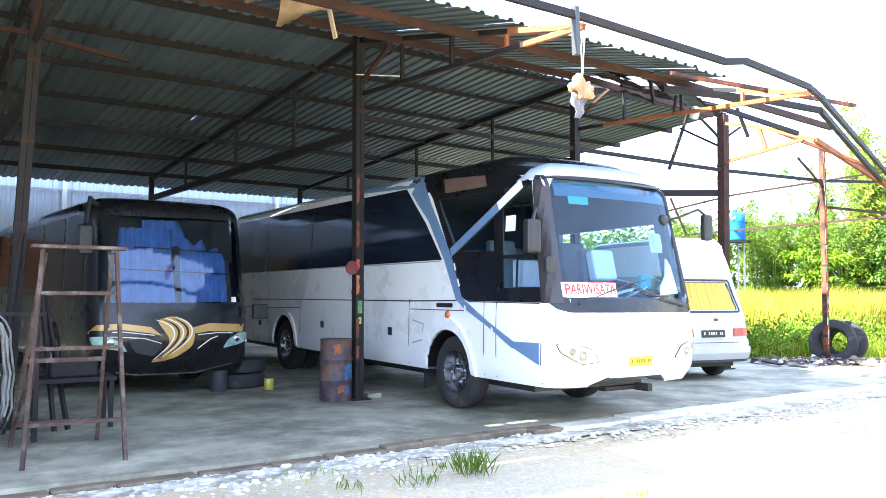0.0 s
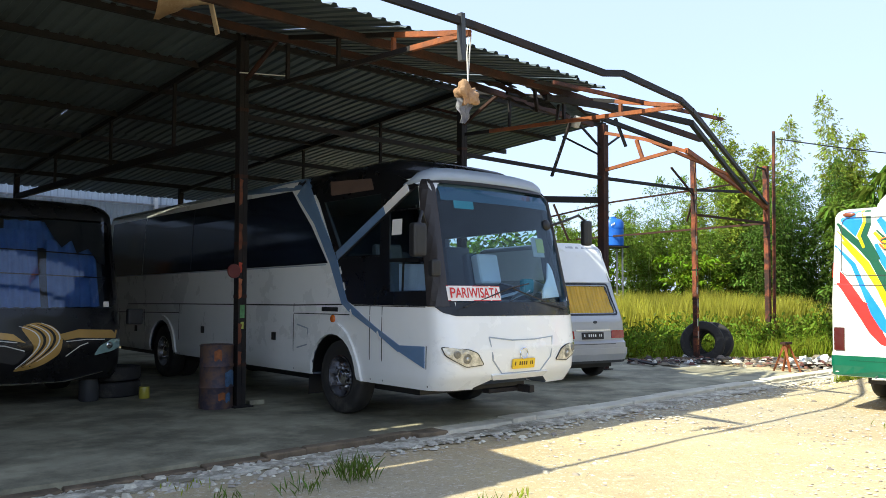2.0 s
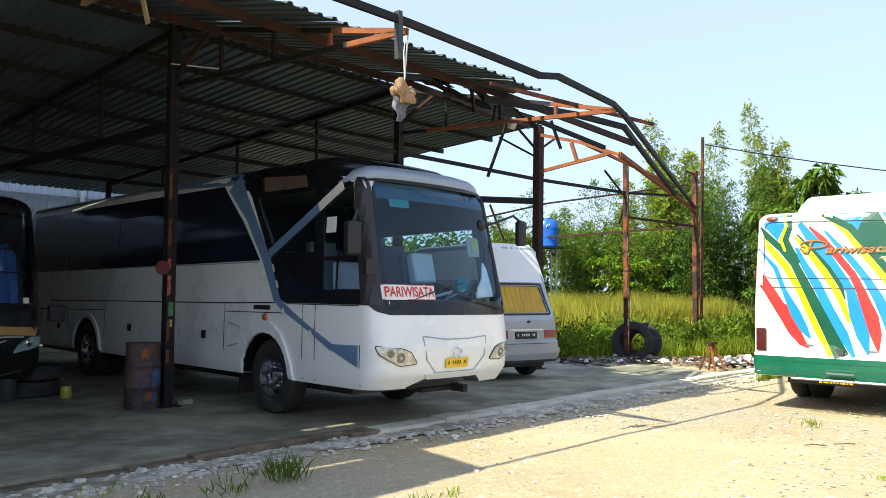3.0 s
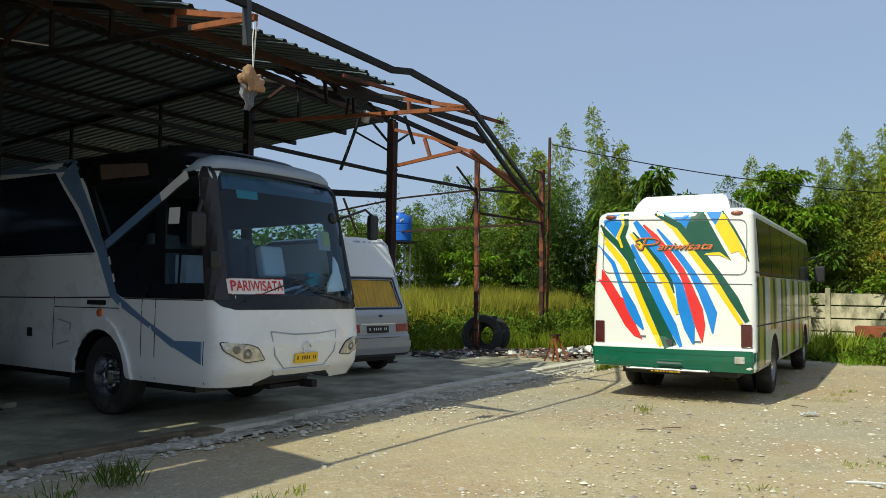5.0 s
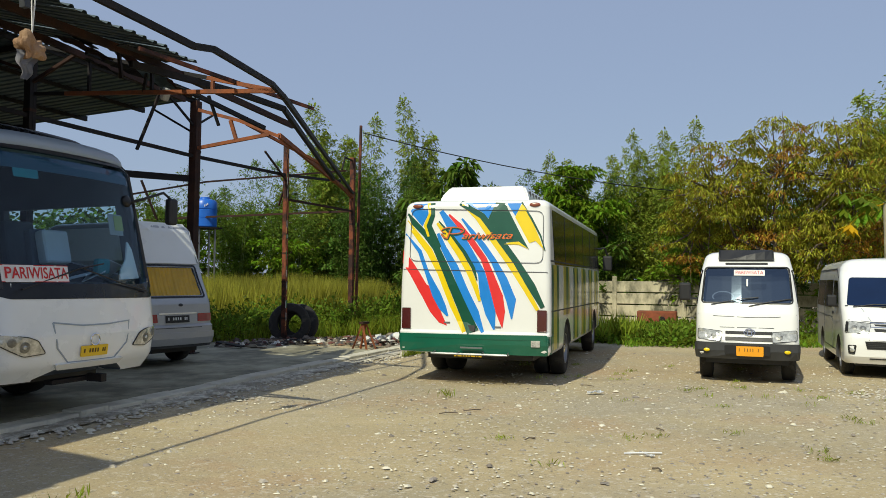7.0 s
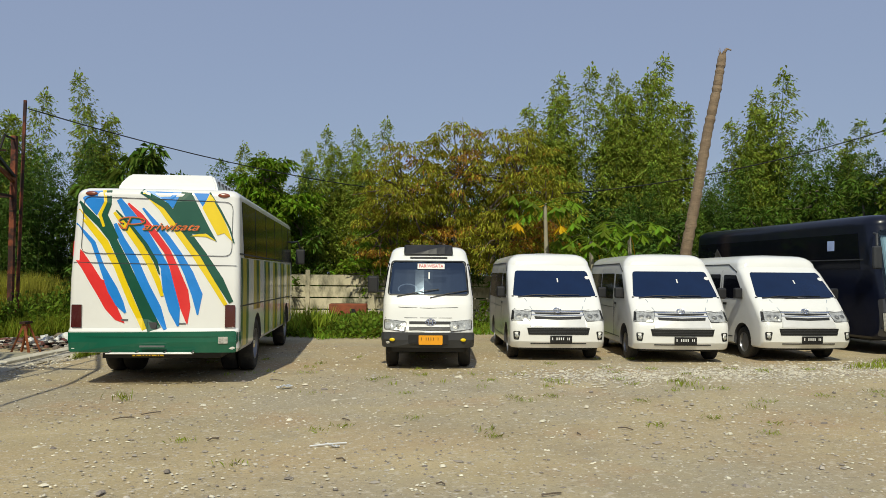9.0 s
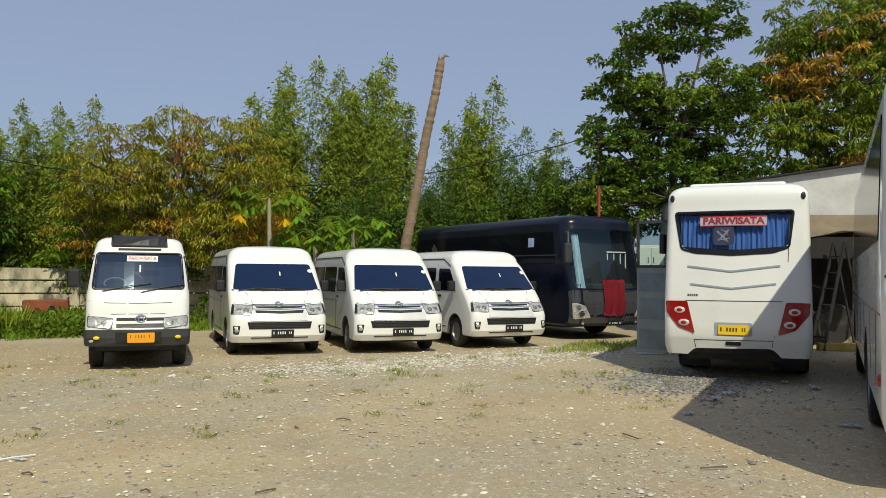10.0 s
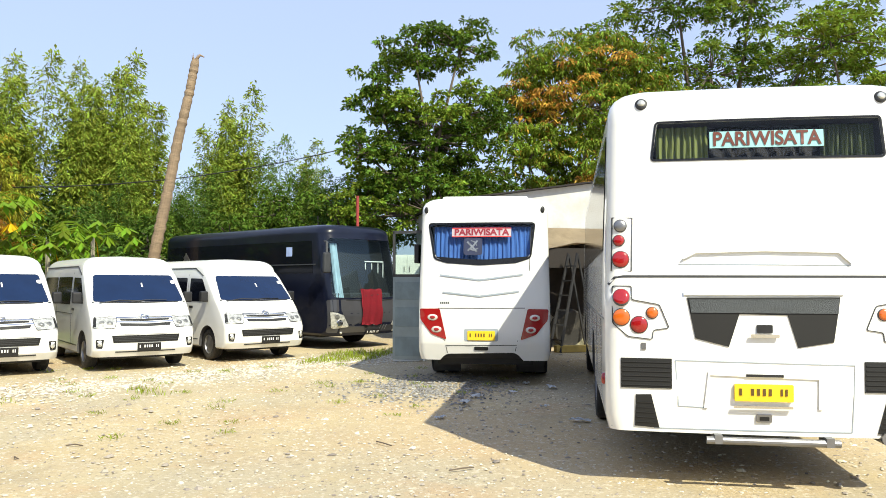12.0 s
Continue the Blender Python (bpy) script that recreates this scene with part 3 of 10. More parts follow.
def yard_material():
    m = mat("yard_dirt", (0.445, 0.36, 0.207), 0.95, var=0.22, scale=0.35, bump=0.7, bscale=28, dirt=(0.37, 0.32, 0.225), dirt_amount=0.5, dirt_scale=0.22)
    nt = m.node_tree
    b = nt.nodes["Principled BSDF"]
    link = nt.links.new
    base = b.inputs["Base Color"].links[0].from_socket
    tc = nt.nodes.new("ShaderNodeTexCoord")

    def layer(src, kind, scale, lo, hi, colour, detail=4.0):
        t = nt.nodes.new("ShaderNodeTexNoise")
        t.inputs["Scale"].default_value, t.inputs["Detail"].default_value, t.inputs["Roughness"].default_value = scale, detail, 0.65
        link(tc.outputs["Object"], t.inputs["Vector"])
        r = nt.nodes.new("ShaderNodeValToRGB")
        r.color_ramp.elements[0].position, r.color_ramp.elements[1].position = lo, hi
        r.color_ramp.elements[0].color, r.color_ramp.elements[1].color = (0, 0, 0, 1), (kind, kind, kind, 1)
        link(t.outputs[0], r.inputs[0])
        mx = nt.nodes.new("ShaderNodeMix")
        mx.data_type = "RGBA"
        link(r.outputs[0], mx.inputs["Factor"])
        link(src, mx.inputs["A"])
        mx.inputs["B"].default_value = (*colour, 1)
        return mx.outputs["Result"]
    o = layer(base, 0.7, 0.16, 0.48, 0.66, (0.445, 0.325, 0.18))
    o = layer(o, 0.55, 0.5, 0.54, 0.64, (0.42, 0.285, 0.16), 6.0)
    o = layer(o, 0.75, 9.0, 0.56, 0.66, (0.57, 0.50, 0.375))
    o = layer(o, 0.65, 23.0, 0.58, 0.66, (0.64, 0.60, 0.52))
    o = layer(o, 0.6, 14.0, 0.60, 0.68, (0.20, 0.17, 0.125))
    o = layer(o, 0.5, 1.1, 0.56, 0.7, (0.30, 0.245, 0.155), 8.0)
    o = layer(o, 0.7, 48.0, 0.60, 0.66, (0.14, 0.12, 0.09))
    link(o, b.inputs["Base Color"])
    return m


def build_ground():
    near = list(np.arange(-14, 34.01, 0.4))
    xs = [-1500, -500, -150, -60, -30] + near + [45, 70, 150, 500, 1500]
    ys = [-1500, -500, -150, -60, -30] + near + [45, 70, 150, 500, 1500]
    bm = bmesh.new()
    grid = []
    for x in xs:
        row = []
        for y in ys:
            k = 1.0 if -14 <= x <= 34 and -14 <= y <= 34 else 0.0
            z = k * (0.022 * noise.noise((x * 0.35, y * 0.35, 3.0)) + 0.010 * noise.noise((x * 1.3, y * 1.3, 8.0))) - 0.008
            row.append(bm.verts.new((x, y, z)))
        grid.append(row)
    for i in range(len(xs) - 1):
        for j in range(len(ys) - 1):
            bm.faces.new((grid[i][j], grid[i + 1][j], grid[i + 1][j + 1], grid[i][j + 1]))
    solo("ground", bm, yard_material(), label="dusty beige dirt yard with gravel and white chips", category="ground", kind="structure", smooth=180)


def build_slab():
    bm = bmesh.new()
    edge = [(-9, 7.32)]
    u = -9.0
    while u < 16.4:
        u += 0.55
        edge.append((u, 7.32 + random.uniform(-0.05, 0.05)))
    poly = edge + [(17.2, 9.2), (16.6, 26), (-9, 26)]
    prism(bm, poly, 0.14, Matrix.Translation((0, 0, -0.09)))
    solo("floor", bm, CONCRETE, SHED, "stained grey concrete floor slab of the open shed", "floor", kind="structure")


def lumps(name, places, material, m=None, **tags):
    """Many small broken lumps as one mesh: places of (centre, size, turn)."""
    rnd = random.Random(len(places))
    base = [(1, 0, 0.1), (0.3, 0.95, 0), (-0.8, 0.6, 0.1), (-0.8, -0.6, 0), (0.3, -0.95, 0.1), (0.5, 0.3, 0.8), (-0.4, 0.35, 0.9), (-0.1, -0.5, 0.75)]
    tris = [(0, 1, 5), (1, 2, 6), (1, 6, 5), (2, 3, 6), (3, 7, 6), (3, 4, 7), (4, 0, 7), (0, 5, 7), (5, 6, 7)]
    vs, fs = [], []
    for c, s, r in places:
        k = len(vs)
        cr, sr = math.cos(r), math.sin(r)
        for x, y, z in base:
            x, y, z = x * s[0] * rnd.uniform(.75, 1.15), y * s[1] * rnd.uniform(.75, 1.15), z * s[2] * rnd.uniform(.8, 1.2)
            vs.append((c[0] + x * cr - y * sr, c[1] + x * sr + y * cr, c[2] + z))
        fs += [(a + k, b + k, d + k) for a, b, d in tris]
    me = bpy.data.meshes.new(name)
    me.from_pydata(vs, [], fs)
    me.materials.append(material)
    ob = new(name, me)
    if m is not None:
        ob.matrix_world = m
    return tagged(ob, **tags)


def build_kerb():
    """A broken pale concrete strip along the slab's edge."""
    rnd = random.Random(4)
    kerb = thing("kerb", SHED, "broken pale concrete kerb strip along the shed floor", "kerb", kind="structure")
    u = -2.0
    while u < 17.9:
        w = rnd.uniform(0.35, 0.9)
        bm = bmesh.new()
        d = 0.16 if u < 6 else 0.28
        z = rnd.uniform(0.02, 0.035) if u < 3.8 else rnd.uniform(0.055, 0.07) if u < 6.4 else rnd.uniform(0.05, 0.075)
        poly = [(0, 0 + rnd.uniform(-.03, .03)), (w - 0.004, rnd.uniform(-.04, .04)), (w - 0.004 + rnd.uniform(-.012, .0), d), (rnd.uniform(-.02, .03), d)]
        prism(bm, poly, z + 0.06, Matrix.Translation((u, 7.30 - d + rnd.uniform(-0.02, 0.02), -0.06)))
        bmesh.ops.bevel(bm, geom=[e for e in bm.edges], offset=0.012, segments=1, affect="EDGES")
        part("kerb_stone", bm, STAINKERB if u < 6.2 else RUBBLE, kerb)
        u += w
    heap = []
    for _ in range(3600):
        u = rnd.uniform(-1.5, 18.0)
        v = 7.12 - abs(rnd.gauss(0, 0.26 + 0.012 * max(0, u)))
        k = rnd.uniform(0.010, 0.04) * (1.7 if rnd.random() < 0.1 else 1)
        heap.append(((u, v, -0.005), (k * rnd.uniform(.8, 1.6), k, k * rnd.uniform(.4, .9)), rnd.uniform(0, 3.1)))
    lumps("rubble_strip", heap, RUBBLE, SHED, label="crumbled whitish concrete lumps beside the kerb", category="rubble", kind="stuff")
    bm = bmesh.new()
    us = [0.8 + 0.11 * i for i in range(155)]
    hi = [(u, 7.08 + rnd.uniform(-.04, .04)) for u in us]
    lo = [(u, 6.78 - 0.012 * u + 0.24 * noise.noise((u * 1.1, 3.0, 0)) + 0.10 * noise.noise((u * 4.5, 7.0, 0)) + rnd.uniform(-.02, .02)) for u in us]
    prism(bm, lo + hi[::-1], 0.014, Matrix.Translation((0, 0, 0.0)))
    solo("mortar_strip", bm, MORTAR, SHED, "pale mortar strip laid along the kerb", "kerb strip", kind="structure")


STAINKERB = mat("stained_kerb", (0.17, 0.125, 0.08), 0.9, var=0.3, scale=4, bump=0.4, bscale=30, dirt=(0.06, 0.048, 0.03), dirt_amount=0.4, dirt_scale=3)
MORTAR = mat("pale_mortar", (0.58, 0.54, 0.44), 0.95, var=0.45, scale=9, bump=1.0, bscale=16, dirt=(0.20, 0.17, 0.115), dirt_amount=0.55, dirt_scale=3.0)


def build_stones():
    """Loose chips over the yard."""
    rnd = random.Random(9)
    heap = []
    for i in range(16000):
        d = 3.5 + 16 * rnd.random() ** 0.8
        a = radians(rnd.uniform(-35, 75))
        x, y = d * math.cos(a), d * math.sin(a)
        if -0.565 * x + 0.825 * y > 6.7:
            continue
        k = rnd.uniform(0.006, 0.019) * (2.2 if rnd.random() < 0.05 else 1)
        heap.append(((x, y, -0.004), (k * rnd.uniform(.8, 1.7), k, k * rnd.uniform(.4, .8)), rnd.uniform(0, 3.1)))
    m = mat("stone_chips", (0.45, 0.41, 0.34), 0.9, var=0.3, scale=0.8, bump=0.2, island=0.6)
    lumps("gravel", heap, m, label="loose whitish and grey gravel chips on the dirt", category="gravel", kind="stuff")
    heap = []
    for i in range(4200):
        # broken stone spread before the parked vans
        t = rnd.random()
        x, y = 12.4 + 6.2 * t + rnd.gauss(0, 0.5), 5.6 - 6.3 * t + rnd.gauss(0, 0.75)
        k = rnd.uniform(0.012, 0.032) * (1.8 if rnd.random() < 0.06 else 1)
        heap.append(((x, y, -0.006), (k * rnd.uniform(.8, 1.7), k, k * rnd.uniform(.4, .8)), rnd.uniform(0, 3.1)))
    lumps("broken_stone", heap, RUBBLE, label="whitish broken stone spread before the vans", category="gravel", kind="stuff")
    heap = []
    for i in range(1700):
        x, y = rnd.gauss(13.1, 0.85), rnd.gauss(-1.0, 0.6)
        k = rnd.uniform(0.012, 0.03)
        heap.append(((x, y, -0.006), (k * rnd.uniform(.8, 1.5), k, k * rnd.uniform(.4, .8)), rnd.uniform(0, 3.1)))
    lumps("grey_gravel", heap, mat("grey_gravel_stone", (0.21, 0.205, 0.20), 0.9, var=0.3, bump=0.2, island=0.5), label="grey gravel spread behind the short bus", category="gravel", kind="stuff")


# ---- the shed ----
POST_U = [-3.1, 1.22, 5.66, 10.1, 14.4, 18.3, 22.25]


def top_z(v):
    return 5.56 - 0.062 * (v - 10.5) if v >= 10.5 else 5.5 - 0.234 * (10.5 - v)


def build_posts():
    for i, u in enumerate(POST_U):
        bm = bmesh.new()
        h = [5.5, 5.5, 5.46, 5.45, 5.45, 5.25, 5.4][i]
        lean = 0.22 if i == 1 else 0.05 * math.sin(i * 2.1)
        u -= 0.17 if i == 1 else 0
        w = {4: 0.17, 5: 0.11}.get(i, 0.13)
        # two channels face to face with a slim gap
        for s in (-1, 1):
            bar(bm, (u + s * w * 0.27, 10.5, 0.02), (u + s * w * 0.27 + lean, 10.5, h), w * 0.5, w, up=(0, 1, 0))
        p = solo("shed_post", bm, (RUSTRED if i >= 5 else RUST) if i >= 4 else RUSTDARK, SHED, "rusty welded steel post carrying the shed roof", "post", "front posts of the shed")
        bm = bmesh.new()
        box(bm, (u, 10.5, 0.055), (0.3, 0.3, 0.03))
        q = part("base_plate", bm, RUSTDARK, p)
        for k in (0.12, 0.3, 0.44, 0.62, 0.8):
            bm = bmesh.new()
            box(bm, (u + lean * k, 10.5, h * k), (w * 1.08, w * 1.1, 0.05))
            part("weld_plate", bm, RUST, p)
        if i == 2:
            for z, hh, c in ((1.75, 0.3, FLAKE_O), (2.5, 0.4, FLAKE_D), (3.15, 0.4, FLAKE_D), (1.1, 0.3, FLAKE_D), (2.05, 0.16, FLAKE_R), (0.75, 0.2, FLAKE_D)):
                bm = bmesh.new()
                prism(bm, [(-0.03, -hh * 0.5), (0.012, -hh * 0.42), (0.024, -hh * 0.1), (0.01, hh * 0.2), (0.028, hh * 0.44), (-0.03, hh * 0.5)], 0.006, Matrix.Translation((u + lean * z / h - 0.03, 10.5 - w * 0.505, z)) @ Matrix.Rotation(radians(90), 4, "X"))
                part("paint_flake", bm, c, p)
        if i == 5:
            # long vertical streaks of bare, primed and painted metal
            for k in range(30):
                z, hh = 0.35 + 0.16 * k, 0.10 + 0.13 * ((k * 7) % 5) / 4
                c = (FLAKE_O, FLAKE_W, FLAKE_O, FLAKE_P, FLAKE_G, FLAKE_O, FLAKE_W)[(k * 3 + k // 4) % 7]
                a = -0.030 + 0.012 * ((k * 5) % 4)
                bm = bmesh.new()
                prism(bm, [(-0.016, -hh * 0.5), (0.010, -hh * 0.46), (0.018, -hh * 0.1), (0.009, hh * 0.2), (0.017, hh * 0.46), (-0.012, hh * 0.5), (-0.019, hh * 0.1)], 0.005, Matrix.Translation((u + lean * z / h + a, 10.5 - w * 0.505, z)) @ Matrix.Rotation(radians(90), 4, "X"))
                part("paint_flake", bm, c, p)
        if i in (2, 5):
            # flaked paint in several colours
            for k, (z, c) in enumerate([(1.25, FLAKE_Y), (2.35, FLAKE_R), (2.75, FLAKE_G), (1.0, FLAKE_G)] if i == 5 else [(1.22, FLAKE_Y), (1.42, FLAKE_G)]):
                bm = bmesh.new()
                box(bm, (u + lean * z / h, 10.5 - w * 0.52, z), (w * (0.35 + 0.2 * (k % 3)), 0.006, 0.10 + 0.09 * (k % 2)))
                part("paint_flake", bm, c, p)
    for i, u in enumerate(POST_U[:5]):
        bm = bmesh.new()
        bar(bm, (u, 22.6, 0.0), (u, 22.6, 4.8), 0.12)
        solo("rear_post", bm, RUSTDARK, SHED, "dark steel post at the back of the shed", "post", "rear posts of the shed")


FLAKE_Y = mat("flaked_yellow", (0.42, 0.44, 0.10), 0.8, var=0.4, scale=12, bump=0.3)
FLAKE_R = mat("flaked_red", (0.42, 0.06, 0.03), 0.8, var=0.4, scale=12, bump=0.3)
FLAKE_O = mat("flaked_orange_primer", (0.34, 0.11, 0.045), 0.8, var=0.45, scale=10, bump=0.3)
FLAKE_W = mat("flaked_white", (0.45, 0.44, 0.40), 0.8, var=0.4, scale=12, bump=0.3)
FLAKE_D = mat("rust_brown_primer", (0.14, 0.045, 0.022), 0.85, var=0.5, scale=9, bump=0.3)
FLAKE_P = mat("flaked_pale_orange", (0.50, 0.26, 0.09), 0.8, var=0.45, scale=10, bump=0.3)
FLAKE_G = mat("flaked_green", (0.10, 0.24, 0.10), 0.8, var=0.4, scale=12, bump=0.3)


def build_trusses():
    for i, u in enumerate(POST_U[:5]):
        tr = thing("roof_truss", SHED, "rusty steel roof truss with slim webs" if i < 4 else "bare rusted truss end with no roofing", "truss", "shed trusses")
        far = 22.7 if i < 4 else 12.0
        bm = bmesh.new()
        if i < 4:
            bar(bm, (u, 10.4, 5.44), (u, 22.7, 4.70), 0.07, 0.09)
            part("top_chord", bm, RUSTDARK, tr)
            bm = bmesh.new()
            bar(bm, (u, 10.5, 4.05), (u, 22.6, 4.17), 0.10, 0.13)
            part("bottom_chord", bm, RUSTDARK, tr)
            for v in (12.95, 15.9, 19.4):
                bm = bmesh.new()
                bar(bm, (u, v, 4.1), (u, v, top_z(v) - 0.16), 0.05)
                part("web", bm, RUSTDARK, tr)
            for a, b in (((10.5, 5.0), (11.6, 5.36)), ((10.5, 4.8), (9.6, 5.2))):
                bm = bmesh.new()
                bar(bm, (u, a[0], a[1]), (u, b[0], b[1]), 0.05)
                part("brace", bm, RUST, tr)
        # bracket reaching out over the forecourt
        if i < 4:
            tip = (u, 5.93 if i == 3 else 5.75, 4.37)
            # inner lengths take the darker steel, with the roof's shade put into its colour
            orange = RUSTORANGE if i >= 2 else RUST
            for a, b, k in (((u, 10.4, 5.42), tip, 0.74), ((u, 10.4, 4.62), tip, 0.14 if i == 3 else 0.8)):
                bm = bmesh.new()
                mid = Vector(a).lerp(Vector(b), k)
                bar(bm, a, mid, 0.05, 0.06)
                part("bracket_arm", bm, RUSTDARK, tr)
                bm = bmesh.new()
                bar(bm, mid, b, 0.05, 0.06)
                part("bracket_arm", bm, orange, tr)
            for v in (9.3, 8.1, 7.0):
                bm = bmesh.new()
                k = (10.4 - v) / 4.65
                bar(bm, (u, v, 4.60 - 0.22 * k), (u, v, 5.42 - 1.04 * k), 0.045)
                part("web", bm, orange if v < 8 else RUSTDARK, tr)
        else:
            pts = [(u, 10.4, 5.25), (u, 9.4, 4.97), (u, 8.42, 4.58)]
            for a, b in list(zip(pts, pts[1:])) + [((u, 10.4, 4.43), (u, 8.65, 4.64)), ((u, 9.6, 4.98), (u, 9.45, 4.56))]:
                bm = bmesh.new()
                bar(bm, a, b, 0.06, 0.07)
                part("bracket_arm", bm, RUSTORANGE, tr)
            for a, b in (((u, 10.5, 4.9), (u - 0.9, 10.5, 5.4)), ((u, 10.5, 4.75), (u, 11.6, 5.35)), ((u, 10.5, 4.9), (u + 0.7, 10.5, 5.3))):
                bm = bmesh.new()
                bar(bm, a, b, 0.04)
                part("brace", bm, RUSTDARK, tr)


def steel_line(name, pts, w, material, label, h=None, cat="purlin", group=""):
    bm = bmesh.new()
    for a, b in zip(pts, pts[1:]):
        bar(bm, a, b, w, h or w)
    return solo(name, bm, material, SHED, label, cat, group)


def build_purlins():
    # rear purlins: shade below the sheets is put into the dark steel colour
    for k, v in enumerate((10.55, 12.0, 13.6, 15.5, 17.6, 19.8, 22.0)):
        z = top_z(v) - 0.09
        steel_line("purlin", [(-6, v, z), (3, v, z - 0.02), (9, v, z + 0.01), (14.6, v, z)], 0.06, RUSTDARK, "long rusty steel purlin under the zinc roof", 0.11, group="roof purlins")
    for k, v in enumerate((9.3, 7.55)):
        z = top_z(v) - 0.08
        steel_line("purlin", [(-6, v, z), (4, v, z), (9.2, v - 0.05, z), (12.6 + k, v + 0.1, z - 0.12)], 0.06, RUST, "long rusty steel purlin under the torn canopy", 0.10, group="canopy purlins")
    # the bent edge tube and the fallen end of the canopy
    steel_line("edge_tube", [(-6, 5.72, 4.46), (5.6, 5.66, 4.42), (7.76, 5.6, 4.325), (8.14, 5.6, 4.395), (9.88, 5.85, 4.405), (10.4, 5.98, 4.36)], 0.05, RUSTDARK, "bent dark steel edge tube of the ruined canopy", 0.075, cat="tube")
    steel_line("edge_tube", [(10.4, 5.98, 4.36), (22.2, 10.45, 4.28)], 0.06, RUSTDARK, "fallen dark steel edge tube hanging to a post", 0.08, cat="tube")
    steel_line("edge_tube", [(8.2, 6.75, 4.52), (9.45, 6.6, 4.515), (12.45, 6.6, 4.645)], 0.05, RUSTRED, "short rusty tube stub at the canopy edge", 0.05, cat="tube")
    steel_line("edge_tube", [(8.88, 7.45, 4.56), (10.81, 7.1, 4.6), (11.98, 6.9, 4.56), (18.4, 9.2, 4.22)], 0.07, RUSTDARK, "sagging dark purlin of the ruined canopy", 0.09, cat="tube")
    steel_line("edge_tube", [(9.6, 8.9, 5.05), (11.75, 8.7, 4.94), (13.96, 8.5, 4.68)], 0.06, RUSTDARK, "sagging dark purlin of the ruined canopy", 0.08, cat="tube")
    steel_line("edge_tube", [(14.4, 8.42, 4.60), (22.2, 10.45, 4.20)], 0.07, RUSTORANGE, "orange-rusted tube running down to a post", 0.10, cat="tube")
    steel_line("edge_tube", [(14.4, 9.2, 4.88), (16.4, 8.6, 4.35), (22.2, 10.5, 4.15)], 0.05, RUSTORANGE, "orange-rusted bent tube running down to a post", 0.06, cat="tube")
    steel_line("tie_beam", [(5.7, 10.5, 4.28), (14.4, 10.5, 4.26), (18.3, 10.5, 4.35), (21.6, 10.6, 4.6)], 0.06, RUSTDARK, "thin rusty tie beam between the posts", 0.07, cat="beam")
    steel_line("tie_beam", [(22.25, 10.5, 3.75), (23.3, 16.2, 3.75), (24.0, 19.7, 3.75)], 0.05, RUST, "rusty rail at the open end of the shed", 0.06, cat="beam")
    steel_line("tie_beam", [(18.3, 10.5, 3.72), (22.25, 10.5, 3.75)], 0.05, RUST, "rusty rail at the open end of the shed", 0.06, cat="beam")
    steel_line("tie_beam", [(11.5, 12.5, 3.75), (14.4, 10.6, 3.78)], 0.11, RUSTDARK, "dark beam end fixed to the post", 0.13, cat="beam")
    steel_line("tie_beam", [(15.5, 15.0, 3.4), (19.0, 13.5, 4.35), (22.2, 10.7, 5.0)], 0.05, RUST, "thin bent rusty rail", 0.05, cat="beam")
    steel_line("tie_beam", [(17.2, 14.2, 4.2), (17.6, 14.0, 3.2)], 0.05, RUST, "thin bent rusty rail", 0.05, cat="beam")
    steel_line("tie_beam", [(16.9, 10.3, 4.75), (18.3, 10.5, 4.2), (18.6, 10.9, 3.6)], 0.04, RUST, "thin loose brace on the post", 0.04, cat="beam")
    steel_line("tie_beam", [(22.25, 10.5, 5.3), (21.5, 10.4, 5.3), (21.3, 10.4, 4.9)], 0.04, RUSTDARK, "thin loose brace on the post", 0.04, cat="beam")
    steel_line("antenna_pole", [(22.6, 10.5, 0.0), (22.8, 10.5, 6.5)], 0.07, RUSTRED, "tall thin rusty pole beside the post", 0.07, cat="pole")
    steel_line("ceiling_rail", [(-3.1, 11.2, 4.9), (1.2, 11.1, 4.9), (2.5, 11.3, 4.8)], 0.05, RUST, "short rusty rail under the roof", 0.06, cat="beam")


def sheet_mesh(width, length, pitch=0.2, depth=0.032):
    """One ribbed roof sheet, ribs along y."""
    bm = bmesh.new()
    xs = []
    n = int(round(width / pitch))
    for i in range(n):
        x = i * pitch
        xs += [(x, 0), (x + 0.10, 0), (x + 0.125, depth), (x + 0.165, depth), (x + 0.19, 0)]
    xs.append((width + 0.03, 0))
    rows = 5
    g = [[bm.verts.new((x, length * j / (rows - 1), z + 0.006 * math.sin(3 * j + 9 * x))) for x, z in xs] for j in range(rows)]
    for a, b in zip(g, g[1:]):
        for k in range(len(xs) - 1):
            bm.faces.new((a[k], a[k + 1], b[k + 1], b[k]))
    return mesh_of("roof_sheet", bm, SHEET)


